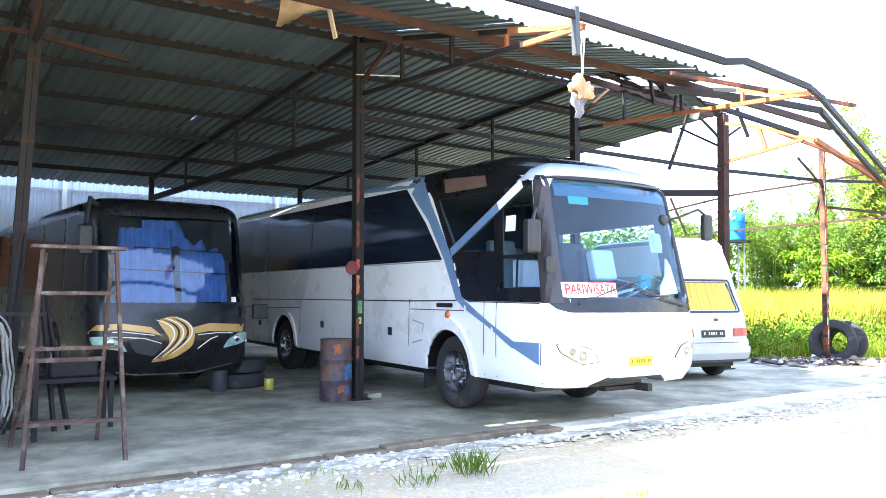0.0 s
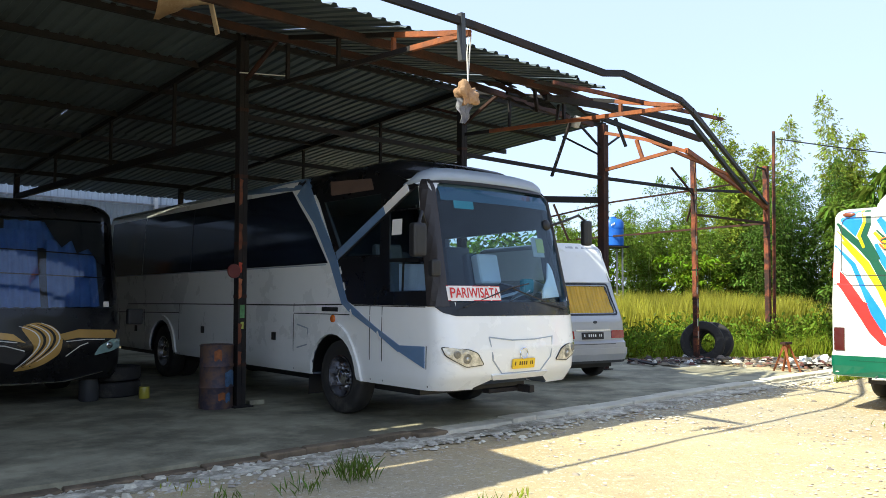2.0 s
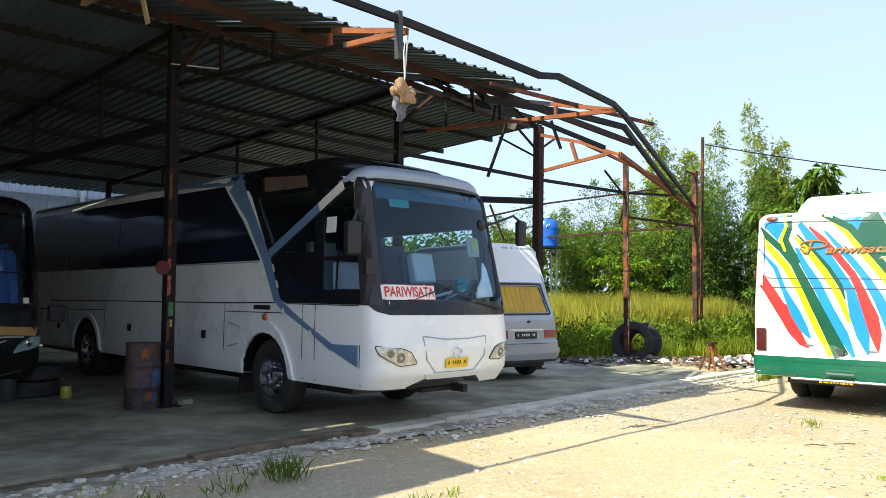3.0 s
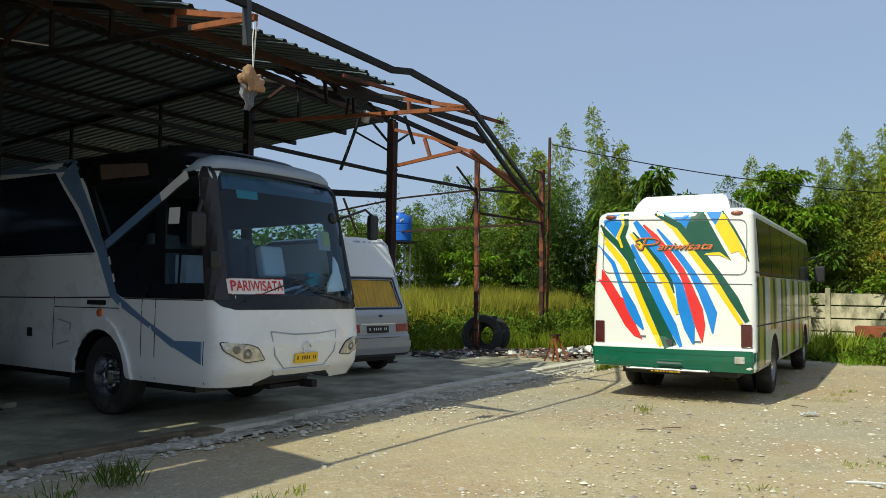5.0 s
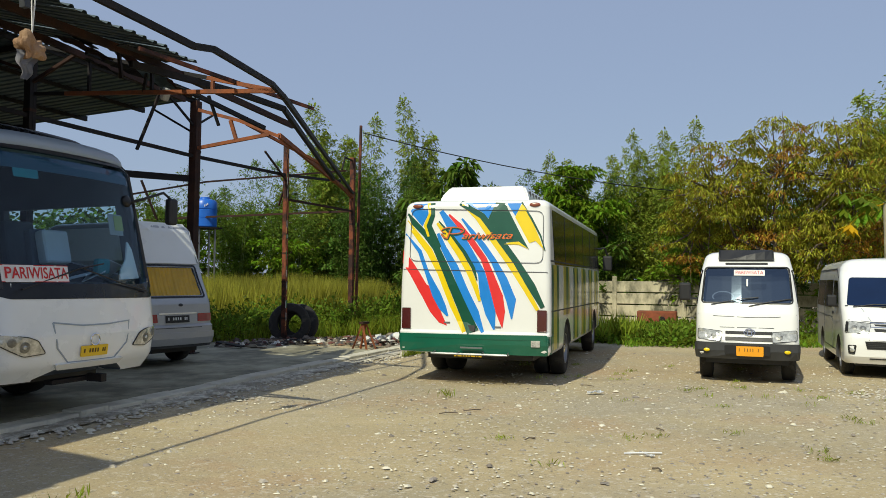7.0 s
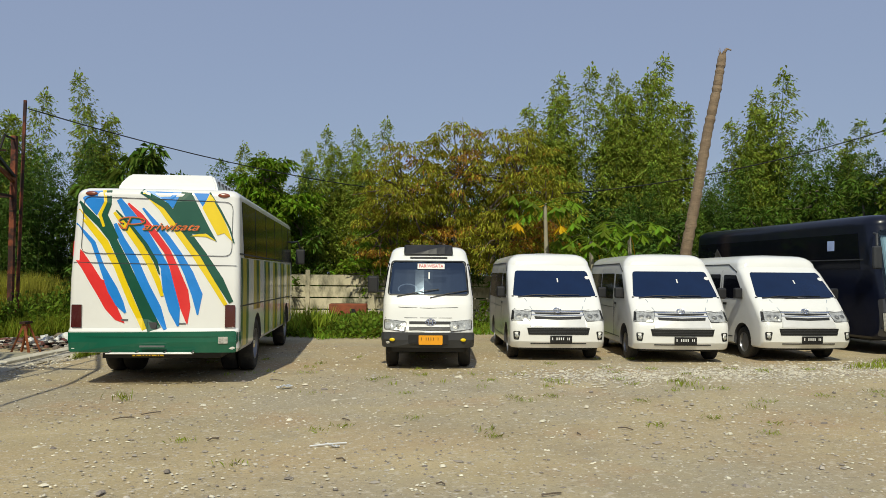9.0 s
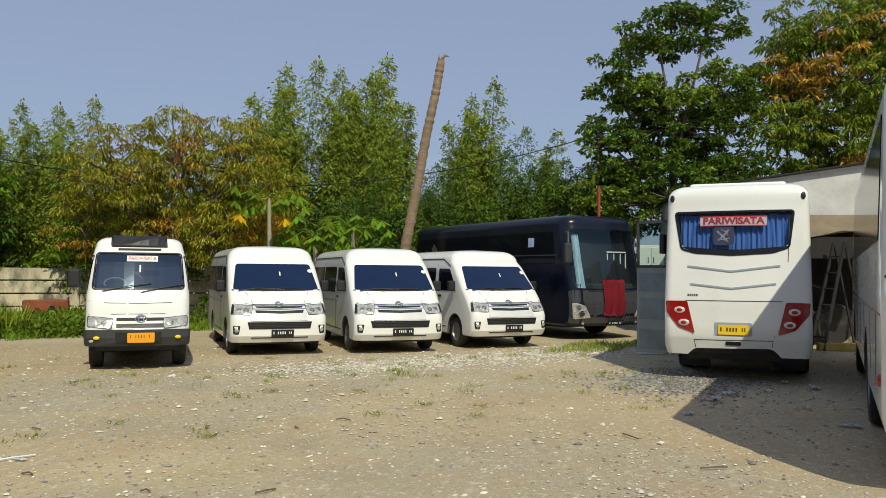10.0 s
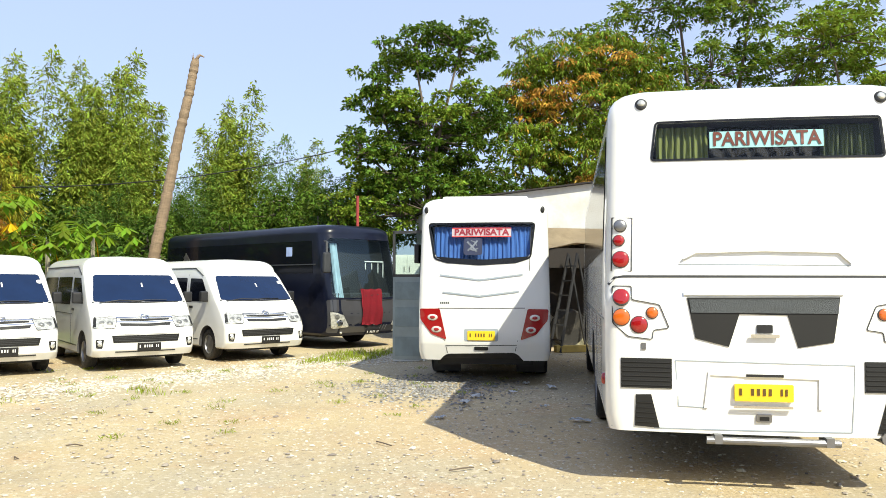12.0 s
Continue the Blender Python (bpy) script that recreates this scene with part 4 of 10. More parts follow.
def build_roof():
    rnd = random.Random(12)
    roof = thing("shed_roof", SHED, "dark weathered ribbed zinc roof, torn along its front", "roof", kind="structure")
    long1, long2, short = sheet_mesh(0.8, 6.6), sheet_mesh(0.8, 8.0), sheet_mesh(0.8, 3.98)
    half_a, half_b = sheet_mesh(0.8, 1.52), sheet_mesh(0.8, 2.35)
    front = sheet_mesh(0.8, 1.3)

    def lay(me, u, v, slope, dz=0.0, yaw=0.0):
        ob = new("roof_sheet", me)
        ob.parent = roof
        ob.matrix_basis = pose(u, v, top_z(v) + dz, math.degrees(math.atan(slope)), rnd.uniform(-0.4, 0.4), yaw + rnd.uniform(-.3, .3))
    u, k = -6.4, 0
    while u < 14.2:
        lay(long1, u, 10.45, -0.062, 0.004 * (k % 2))
        lay(long2, u, 16.75, -0.062, 0.045 + 0.004 * (k % 2))
        if 0.7 < u < 1.5:
            lay(half_a, u, 6.87, 0.234, 0.05)
            lay(half_b, u, 8.44, 0.234, 0.05)
        elif u < 8.9:
            lay(short, u, 6.85 + rnd.uniform(-0.07, 0.07), 0.234, 0.05 + 0.004 * (k % 2) + rnd.uniform(0, .03))
        if u < 1.5:
            lay(front, u, 5.62 + rnd.uniform(-0.05, 0.05), 0.234, 0.03 + 0.004 * (k % 2))
        u += 0.8
        k += 1
    for k, (u0, u1) in enumerate(((-6.4, 1.2), (1.15, 8.9))):
        bm = bmesh.new()
        box(bm, ((u0 + u1) / 2, 10.62, 5.625 + 0.006 * k), (u1 - u0, 0.75, 0.006))
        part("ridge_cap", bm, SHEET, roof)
    # loose strips at the torn corner
    for i, (u, v, z, ry, rz) in enumerate([(9.3, 8.7, 5.12, 8, -62), (10.4, 8.9, 5.02, -12, -75), (11.2, 8.2, 4.75, 14, -68), (9.0, 7.3, 4.72, -8, -80)]):
        bm = bmesh.new()
        box(bm, (0, 0, 0), (0.11, 1.3, 0.012))
        ob = part("torn_strip", bm, RUSTDARK, roof, m=pose(u, v, z, 6, ry, rz))
    for i in range(8):
        bm = bmesh.new()
        w, l = rnd.uniform(0.12, 0.34), rnd.uniform(0.7, 1.7)
        g = []
        for a in range(9):
            ragged = w * (0.55 + 0.45 * rnd.random())
            g.append([bm.verts.new((ragged * (b / 4 - 0.5), l * (a / 8 - 0.5), 0.012 * math.sin(1.9 * a + b + i) - 0.03 * (a / 8) ** 2)) for b in range(5)])
        for p, q in zip(g, g[1:]):
            for b in range(4):
                bm.faces.new((p[b], p[b + 1], q[b + 1], q[b]))
        bmesh.ops.solidify(bm, geom=bm.faces[:], thickness=0.004)
        u = 8.9 + 0.3 * i
        part("torn_sheet", bm, (RUSTDARK, RUST, SHEET)[i % 3], roof, m=pose(u, rnd.uniform(8.2, 9.1), 5.02 - 0.085 * (u - 8.9) + rnd.uniform(-0.10, 0.10), rnd.uniform(-5, 4), rnd.uniform(-12, 12), -78 + rnd.uniform(-14, 14)))


def build_back_wall():
    wall = thing("wall_back", SHED, "pale ribbed zinc wall over brickwork behind the shed", "wall", kind="structure")
    bm = bmesh.new()
    box(bm, (3.0, 25.6, 1.6), (27, 0.2, 3.2))
    part("masonry", bm, mat("mortar_bed", (0.30, 0.27, 0.23), 0.95, bump=0.3), wall)
    me = sheet_mesh(0.8, 3.6)
    me = me.copy()
    me.materials.clear()
    me.materials.append(SHEETWALL)
    u = -10.0
    while u < 16:
        ob = new("wall_sheet", me)
        ob.parent = wall
        ob.matrix_basis = pose(u, 25.52, 3.1, 90, 0, 0)
        u += 0.8
    for u in (-3.0, 3.9, 10.5, 16.4):
        bm = bmesh.new()
        box(bm, (u, 25.40, 4.8), (0.12, 0.12, 3.4))
        part("wall_stud", bm, PLASTER, wall)
    for z in (4.55, 5.7):
        bm = bmesh.new()
        box(bm, (3.0, 25.40, z), (27, 0.06, 0.05))
        part("wall_rail", bm, STEEL, wall)
    bmb = bmesh.new()
    box(bmb, (0, 0, 0), (0.215, 0.03, 0.062), bevel=0.004)
    me = mesh_of("brick", bmb, BRICK)
    n = 0
    for r in range(18):
        for c in range(16):
            ob = new("brick", me)
            ob.parent = wall
            ob.matrix_basis = pose(-0.6 + 0.23 * c + 0.115 * (r % 2), 25.488, 3.14 - 0.078 * r, 0, 0, 0)
            n += 1


def build_unseen_wall():
    # added wall, never in view, that blocks light from the far side
    bm = bmesh.new()
    box(bm, (-7.2, 15.5, 2.6), (0.15, 20, 5.4))
    solo("wall_side", bm, SHEETWALL, SHED, "added unseen wall keeping light out of the shed's far side", "wall", kind="structure")


build_unseen_wall()
build_ground()
build_slab()
build_kerb()
build_stones()
build_posts()
build_trusses()
build_purlins()
build_roof()
build_back_wall()


# ---- vehicles: skins and places ----
SKIN = {
    "hero": loft_bus(12.45, 1.24, 0.48, 3.41, [(0.48, 0.16), (0.66, 0.04), (0.95, 0.0), (1.35, 0.05), (2.95, 0.40), (3.08, 0.55), (3.18, 0.80), (3.30, 1.25), (3.42, 2.6)], [(0.4, 0.1), (1.0, 0.0), (3.2, 0.2)], 0.30, 0.3, crown=0.17, tumble=0.15, nose_bow=0.14),
    "gold": loft_bus(10.0, 1.22, 0.35, 3.0, [(0.35, 0.16), (0.6, 0.02), (0.9, 0.0), (1.3, 0.05), (2.9, 0.36)], [(0.4, 0.1), (1.0, 0.0), (3.0, 0.15)], 0.34, 0.3, crown=0.22, nose_bow=0.14),
    "stripe": loft_bus(8.9, 1.25, 0.50, 2.98, [(0.5, 0.1), (1.0, 0.0), (2.8, 0.2)], [(0.5, 0.03), (0.56, 0.0), (0.82, 0.0), (0.86, 0.05), (1.6, 0.06), (2.85, 0.16)], 0.3, 0.10, crown=0.12, tumble=0.05, tail_bow=0.05),
    "van": loft_bus(5.3, 0.94, 0.27, 2.165, [(0.27, 0.10), (0.40, 0.01), (0.70, 0.0), (0.84, 0.06), (1.12, 0.30), (1.20, 0.38), (1.78, 0.98), (1.98, 1.25)], [(0.3, 0.08), (0.9, 0.0), (1.9, 0.12)], 0.17, 0.12, crown=0.25, tumble=0.13, nose_bow=0.08),
    "mini": loft_bus(6.0, 0.81, 0.42, 2.215, [(0.42, 0.06), (0.50, 0.0), (0.72, 0.0), (0.80, 0.05), (1.16, 0.12), (1.85, 0.42), (2.06, 0.58)], [(0.4, 0.1), (1.0, 0.0), (2.0, 0.1)], 0.16, 0.12, crown=0.16, tumble=0.15, nose_bow=0.08),
    "short": loft_bus(7.3, 1.08, 0.40, 3.08, [(0.4, 0.05), (0.9, 0.0), (1.3, 0.1), (2.8, 0.4)], [(0.40, 0.10), (0.7, 0.0), (1.25, 0.0), (2.7, 0.12)], 0.3, 0.13, crown=0.20, tumble=0.05, tail_bow=0.08),
    "big": loft_bus(11.2, 1.25, 0.46, 3.32, [(0.4, 0.05), (0.9, 0.0), (1.3, 0.1), (3.0, 0.4)], [(0.46, 0.03), (0.8, 0.0), (1.55, 0.0), (1.60, 0.04), (3.0, 0.13)], 0.3, 0.13, crown=0.22, tumble=0.05, tail_bow=0.05),
    "navy": loft_bus(8.8, 1.21, 0.35, 3.14, [(0.35, 0.14), (0.6, 0.02), (0.9, 0.0), (1.3, 0.05), (2.9, 0.40)], [(0.4, 0.1), (1.0, 0.0), (3.0, 0.15)], 0.36, 0.3, crown=0.22, nose_bow=0.16),
    "silver": loft_bus(4.7, 0.85, 0.36, 2.62, [(0.3, 0.1), (0.6, 0.0), (1.0, 0.3), (1.9, 1.1), (2.4, 1.5)], [(0.36, 0.05), (0.5, 0.0), (0.72, 0.0), (0.76, 0.05), (1.12, 0.08), (1.62, 0.30), (2.45, 0.52)], 0.2, 0.12, crown=0.14, tumble=0.20, tail_bow=0.05),
}
PLACE = {
    "hero": (2.44, 9.75, -57.0, 0), "gold": (-3.95, 11.9, -52.0, 0), "stripe": (8.12, 9.95, 37.1, 8.9), "van1": (14.8, 6.29, 213.0, 0), "van2": (15.91, 4.16, 211.0, 0), "van3": (17.72, 2.12, 216.5, 0),
    "mini": (12.07, 7.6, 212.0, 0), "short": (13.22, -1.86, -11.7, 7.3), "big": (6.5, -3.17, -14.3, 11.2), "navy": (20.73, -0.08, 221.6, 0), "silver": (4.96, 14.42, 112.0, 4.7),
}


def placed(key):
    x, y, h, back = PLACE[key]
    z = 0.05 if key in ("hero", "gold", "silver") else 0.0
    return pose(x, y, z, 0, 0, h) @ Matrix.Translation((back, 0, 0))


class Builder:
    """Collects the parts of one vehicle on its skin."""

    def __init__(self, key, name, skin, label, category):
        self.sh = SKIN[skin]
        self.root = thing(name, placed(key), label, category)
        self.cuts = []

    def arches(self, xs, r, grow=1.16, z=None):
        h = self.sh.at(0.8)[3]
        for x in xs:
            for s in (-1, 1):
                self.cuts.append(arch_cut(x, h, r * grow, z or r, s))

    def hole(self, face, poly, depth):
        self.cuts.append(prism_cut(face, self.sh, poly, depth))

    def rim(self, z):
        """How far a patch on the nose and one on the side reach round the corner at height z."""
        _, sf, _, b, rf, _ = self.sh.at(z)
        return b - 0.29 * rf, self.sh._corner(-sf, self.sh.nose_bow, b, rf) - 0.29 * rf

    def body(self, material, label="", dark=None, lining=None):
        bm = self.sh.body()
        bm = carve(bm, self.cuts) if self.cuts else bm
        sh = self.sh
        lo, hi = sh.levels[0][0], sh.levels[-1][0]
        for f in bm.faces:
            # the insides of wheel wells and window openings are dark
            c = f.calc_center_median()
            deep = min(sh.side_y(c.x, c.z) - abs(c.y), sh.nose_x(c.y, c.z) - c.x, c.x - sh.tail_x(c.y, c.z))
            if deep > 0.014 and lo + 0.01 < c.z < hi - 0.02 and (c.z < hi - 0.3 or deep > 0.2):
                f.material_index = 1
            elif dark is not None and c.x > dark[0] and c.z > dark[1]:
                f.material_index = 2
        self.skin = part("body", bm, material, self.root, label, smooth=28)
        self.skin.data.materials.append(lining or INTERIOR)
        self.skin.data.materials.append(BLACKPAINT)
        return self.skin

    def patch(self, name, face, poly, material, off=0.006, label="", thick=0.014, parent=None, step=0.16):
        return part(name, self.sh.sheet(face, poly, off, thick, step), material, parent or self.root, label)

    def line(self, name, face, pts, w=0.012, material=None, off=0.004, parent=None):
        return part(name, self.sh.sheet(face, stroke(pts, w), off, 0.008, 0.4), material or SEAM, parent or self.root)

    def words(self, name, face, text, a, z, h, material, off=0.012, width=None, label="", **k):
        return part(name, self.sh.words(face, text, a, z, h, off, width, **k), material, self.root, label)

    def plate(self, face, a0, z0, a1, z1, board, ink, off=0.03, gaps=((0.08, 0.14), (0.28, 0.345), (0.38, 0.445), (0.48, 0.545), (0.58, 0.645), (0.78, 0.83), (0.86, 0.91))):
        ink = PLATEINK if board is PLATEY else ink
        p = self.patch("number_plate", face, rect(a0, z0, a1, z1, 0.012), board, off, "worn number plate", 0.02)
        for k, (g0, g1) in enumerate(gaps):
            w = a1 - a0
            self.patch("plate_bar", face, rect(a0 + w * g0, z0 + (z1 - z0) * 0.36, a0 + w * (g1 - 0.25 * (g1 - g0)), z0 + (z1 - z0) * 0.74), ink, off + 0.004, thick=0.004, parent=p)
        return p

    def disc(self, name, face, a, z, r, material, off=0.012, dome=0.02, parent=None, label="", squash=1.0):
        p, n = self.sh.point(face, a, z), self.sh.normal(face, a, z)
        bm = bmesh.new()
        lathe(bm, [(r, -0.02), (r, off), (r * 0.85, off + dome * 0.6), (r * 0.5, off + dome * 0.92), (r * 0.1, off + dome)], 18, "z")
        up = Vector((0, 0, 1))
        x = up.cross(n).normalized()
        m = Matrix.Translation(p) @ Matrix((x, n.cross(x), n)).transposed().to_4x4() @ Matrix.Diagonal((1, squash, 1, 1))
        bmesh.ops.transform(bm, matrix=m, verts=bm.verts[:])
        return part(name, bm, material, parent or self.root, label, smooth=40)

    def ring_badge(self, face, a, z, rx, rz):
        """An oval chrome ring with a cross loop, standing off the skin."""
        n = 22
        bm = bmesh.new()
        for sx, sz in ((1.0, 1.0), (0.42, 0.92), (0.8, 0.38)):
            up = 0.0 if sz > 0.5 else rz * 0.35
            pts = [(a + rx * sx * math.cos(2 * math.pi * i / n), z + up + rz * sz * math.sin(2 * math.pi * i / n)) for i in range(n + 1)]
            tube(bm, [self.sh.point(face, *p) + self.sh.normal(face, *p) * 0.022 for p in pts], 0.008, 6)
        return part("oval_badge", bm, CHROME, self.root, smooth=60)

    def lamp(self, face, poly, label, step=0.08, material=None):
        lamp = self.patch("headlamp", face, poly, material or CLEARLENS, 0.012, label, 0.03, step=step)
        part("lamp_rim", self.sh.sheet(face, stroke(poly + poly[:1], 0.009), 0.014, 0.02, 0.3), CHARCOAL, lamp)
        return lamp

    def curtain(self, face, a0, a1, z0, z1, depth, material, folds=14, label="gathered curtain behind the glass", amp=0.025):
        bm = bmesh.new()
        n = folds * 6
        rows = 4
        g = []
        for j in range(rows + 1):
            z = z0 + (z1 - z0) * j / rows
            row = []
            for i in range(n + 1):
                a = a0 + (a1 - a0) * i / n
                d = depth + amp * math.sin(2 * math.pi * folds * i / n + 0.8 * math.sin(5 * i / n + j)) + 0.01 * math.sin(1.7 * i)
                row.append(bm.verts.new(self.sh.point(face, a, z) - self.sh.normal(face, a, z) * d))
            g.append(row)
        for p, q in zip(g, g[1:]):
            for i in range(n):
                bm.faces.new((p[i], p[i + 1], q[i + 1], q[i]))
        return part("curtain", bm, material, self.root, label, smooth=180)

    def wiper(self, face, pts, off=0.05):
        bm = bmesh.new()
        tube(bm, [self.sh.point(face, *p) + self.sh.normal(face, *p) * o for p, o in zip(pts, (0.02, off, off * 0.7))], 0.009, 6)
        return part("wiper", bm, CHARCOAL, self.root)

    def wheels(self, xs, r, w, style="truck", material=STEEL, inset=0.02, dual=None):
        h = self.sh.at(0.8)[3]
        for x in xs:
            for s in (-1, 1):
                wheel(self.root, x, s * (h - w / 2 - inset), r, w, s, style, material)
                if dual is not None and x == dual:
                    wheel(self.root, x, s * (h - w * 1.6 - inset), r, w, s, style, material)

    def under(self, x0, x1, half, z0, z1):
        bm = bmesh.new()
        box(bm, ((x0 + x1) / 2, 0, (z0 + z1) / 2), (abs(x1 - x0), 2 * half, z1 - z0))
        part("chassis", bm, CHARCOAL, self.root)


def rbox(c, s, bevel, m=None):
    bm = bmesh.new()
    r = bmesh.ops.create_cube(bm, size=1.0)
    bmesh.ops.transform(bm, matrix=Matrix.Diagonal((*s, 1)), verts=r["verts"])
    bmesh.ops.bevel(bm, geom=bm.edges[:], offset=bevel, segments=3, affect="EDGES", profile=0.6)
    bmesh.ops.transform(bm, matrix=Matrix.Translation(c) @ (m if m is not None else Matrix()), verts=bm.verts[:])
    return bm


CURTAIN_PALE = mat("pale_blue_curtain", (0.40, 0.50, 0.74), 0.9, var=0.12, scale=4, bump=0.15, bscale=30)
# darker copy of the pale curtain: shade and blue glass reflection put into the cloth
CURTAIN_SHADE = mat("shaded_blue_curtain", (0.09, 0.20, 0.50), 0.9, var=0.2, scale=4, bump=0.15, bscale=30)
CURTAIN_BLUE = mat("royal_blue_curtain", (0.04, 0.13, 0.40), 0.85, var=0.2, scale=4, bump=0.15, bscale=30)
CURTAIN_GREEN = mat("olive_green_curtain", (0.15, 0.18, 0.055), 0.9, var=0.2, scale=4, bump=0.15, bscale=30)
CURTAIN_YELLOW = mat("amber_yellow_curtain", (0.88, 0.56, 0.05), 0.9, var=0.12, scale=4, bump=0.15, bscale=30)
DARKCLOTH = mat("black_cloth", (0.02, 0.02, 0.025), 0.95, var=0.2, bump=0.2)
TOWELWHITE = mat("white_cloth", (0.72, 0.74, 0.76), 0.95, var=0.06, bump=0.2, bscale=40)
SEATCLOTH = mat("grey_seat_cloth", (0.10, 0.12, 0.15), 0.9, var=0.2, bump=0.2)
TEAL = mat("teal_plastic", (0.02, 0.22, 0.25), 0.5, var=0.2)
PLATEO = mat("orange_plate", (0.85, 0.36, 0.02), 0.45, var=0.05, bump=0.02)
MESHGREY = mat("perforated_grille", (0.07, 0.078, 0.085), 0.5, 0.4, var=0.5, scale=160, bump=0.6, bscale=160)
BROWNGLOSS = mat("bronze_trim", (0.036, 0.031, 0.030), 0.35, 0.3, var=0.1, bump=0.02)
SIGNCYAN = mat("pale_cyan_board", (0.27, 0.52, 0.54), 0.6, var=0.05, bump=0.02)
BROWNINK = mat("brown_red_ink", (0.11, 0.02, 0.012), 0.6, bump=0)


def seat(b, x, y, z, w=0.46):
    bm = rbox((x, y, z + 0.42), (0.46, w, 0.13), 0.04)
    part("seat_cushion", bm, SEATCLOTH, b.root)
    bm = rbox((x - 0.24, y, z + 0.85), (0.13, w, 0.85), 0.05, Matrix.Rotation(radians(-9), 4, "Y"))
    part("seat_back", bm, SEATCLOTH, b.root)


# ---- the large white coach in the shed ----
def build_hero():
    b = Builder("hero", "coach", "hero", "large white coach with slate-blue stripe parked in the shed", "bus")
    sh = b.sh
    b.arches((-2.43,), 0.5, 1.14, 0.51)
    b.arches((-8.5,), 0.5, 1.18, 0.52)
    lv = [(1.02, 0.12, 0, 1.13, 0.22, 0.1), (1.35, 0.13, 0, 1.13, 0.22, 0.1), (2.9, 0.46, 0, 1.06, 0.22, 0.1), (3.12, 0.72, 0, 1.03, 0.22, 0.1)]
    b.cuts.append(Shell(6.4, lv, 0.14, 0.0).body())
    glass = rounded([(-1.09, 1.52), (1.09, 1.52), (1.02, 3.02), (-1.02, 3.02)], [0.16, 0.16, 0.16, 0.16])
    b.hole("nose", glass, 0.3)
    side = [(-2.94, 2.95), (-0.72, 2.95), (-0.47, 1.65), (-1.20, 1.65), (-1.43, 2.12), (-2.35, 2.12)]
    rear = [(3.0, 2.10), (6.2, 2.10), (6.2, 3.12), (3.45, 3.12)]
    b.hole("right", side, 0.3)
    mirrored = [(0.62, 1.62), (2.75, 2.02), (2.75, 2.52), (0.78, 2.56)]
    b.hole("left", mirrored, 0.3)
    b.hole("left", rear, 0.3)
    b.hole("nose", [(-0.72, 0.30), (0.62, 0.30), (0.60, 0.50), (0.42, 0.60), (-0.45, 0.60), (-0.70, 0.50)], 0.35)
    b.body(WHITE, "white painted coach body with rounded corners", (-3.4, 3.08), mat("grey_cab_lining", (0.09, 0.11, 0.14), 0.8, var=0.15, bump=0.05))
    b.wheels((-2.31, -8.5), 0.5, 0.28, material=mat("polished_rim", (0.26, 0.26, 0.27), 0.16, 0.9, var=0.4, scale=9), dual=-8.5)
    b.under(-11.6, -0.9, 0.95, 0.36, 0.55)
    # front mask and screen
    b.patch("windscreen_surround", "nose", rounded([(-1.215, 1.50), (-1.16, 1.41), (-1.03, 1.37), (1.03, 1.355), (1.16, 1.40), (1.215, 1.50), (1.165, 1.56), (0.9, 1.53), (-0.9, 1.53), (-1.165, 1.56)], 0.03), BLACKPAINT, 0.006)
    for s in (-1, 1):
        zs = [1.48 + 0.157 * i for i in range(11)]
        b.patch("screen_pillar", "nose", [(s * (1.08 - 0.06 * i / 10), z) for i, z in enumerate(zs)] + [(s * b.rim(z)[0], z) for z in zs[::-1]], BROWNGLOSS, 0.017, thick=0.03, step=0.07)
        q = [(b.rim(z)[1], z) for z in zs] + [(-0.42 - 0.30 * i / 10, z) for i, z in enumerate(zs)][::-1]
        b.patch("side_pillar", "right" if s < 0 else "left", q if s < 0 else [(-x, z) for x, z in q][::-1], BROWNGLOSS, 0.018, thick=0.03, step=0.07)
    b.patch("screen_header", "nose", [(-1.06, 3.00), (-0.9, 3.025), (0.9, 3.025), (1.06, 3.00), (1.02, 3.09), (-1.02, 3.09)], BROWNGLOSS, 0.012)
    # visor of the roof: a rounded band swept round the top of the screen
    ring = sh.ring(3.06)
    y1 = sh.at(3.06)[3]
    plan = [Vector((-1.0, -y1, 0))] + [Vector((*p, 0)) for p in ring[-6:] + ring[:15] if p[0] > -1.4] + [Vector((-1.0, y1, 0))]
    plan = [p for k, p in enumerate(plan) if k == 0 or (p - plan[k - 1]).length > 0.012]
    bm = bmesh.new()
    rows = []
    for k, p in enumerate(plan):
        d = (plan[min(k + 1, len(plan) - 1)] - plan[max(k - 1, 0)]).normalized()
        inward = Vector((-d.y, d.x, 0))
        f = min(1.0, abs(p.y) / y1) ** 6
        low = 3.065 - 0.065 * f
        e = min(1.0, 0.25 + 0.4 * min(k, len(plan) - 1 - k))
        prof = [(0.06, low - 0.005), (-0.022, low), (-0.028, low + 0.02), (-0.02, low + 0.07), (0.02, low + 0.12), (0.07, low + 0.155), (0.14, low + 0.18), (0.2, low + 0.185)]
        prof = [(o, low + (z - low) * e) for o, z in prof]
        rows.append([bm.verts.new(p + inward * o + Vector((0, 0, z))) for o, z in prof])
    for p, q in zip(rows, rows[1:]):
        for k in range(len(p) - 1):
            bm.faces.new((p[k], q[k], q[k + 1], p[k + 1]))
    half = len(rows) // 2
    for k in range(half - 1):
        bm.faces.new((rows[k][-1], rows[k + 1][-1], rows[-2 - k][-1], rows[-1 - k][-1]))
    bmesh.ops.recalc_face_normals(bm, faces=bm.faces[:])
    part("roof_cap", bm, ROOFGREY, b.root, "pale silver-blue visor over the windscreen", smooth=50)
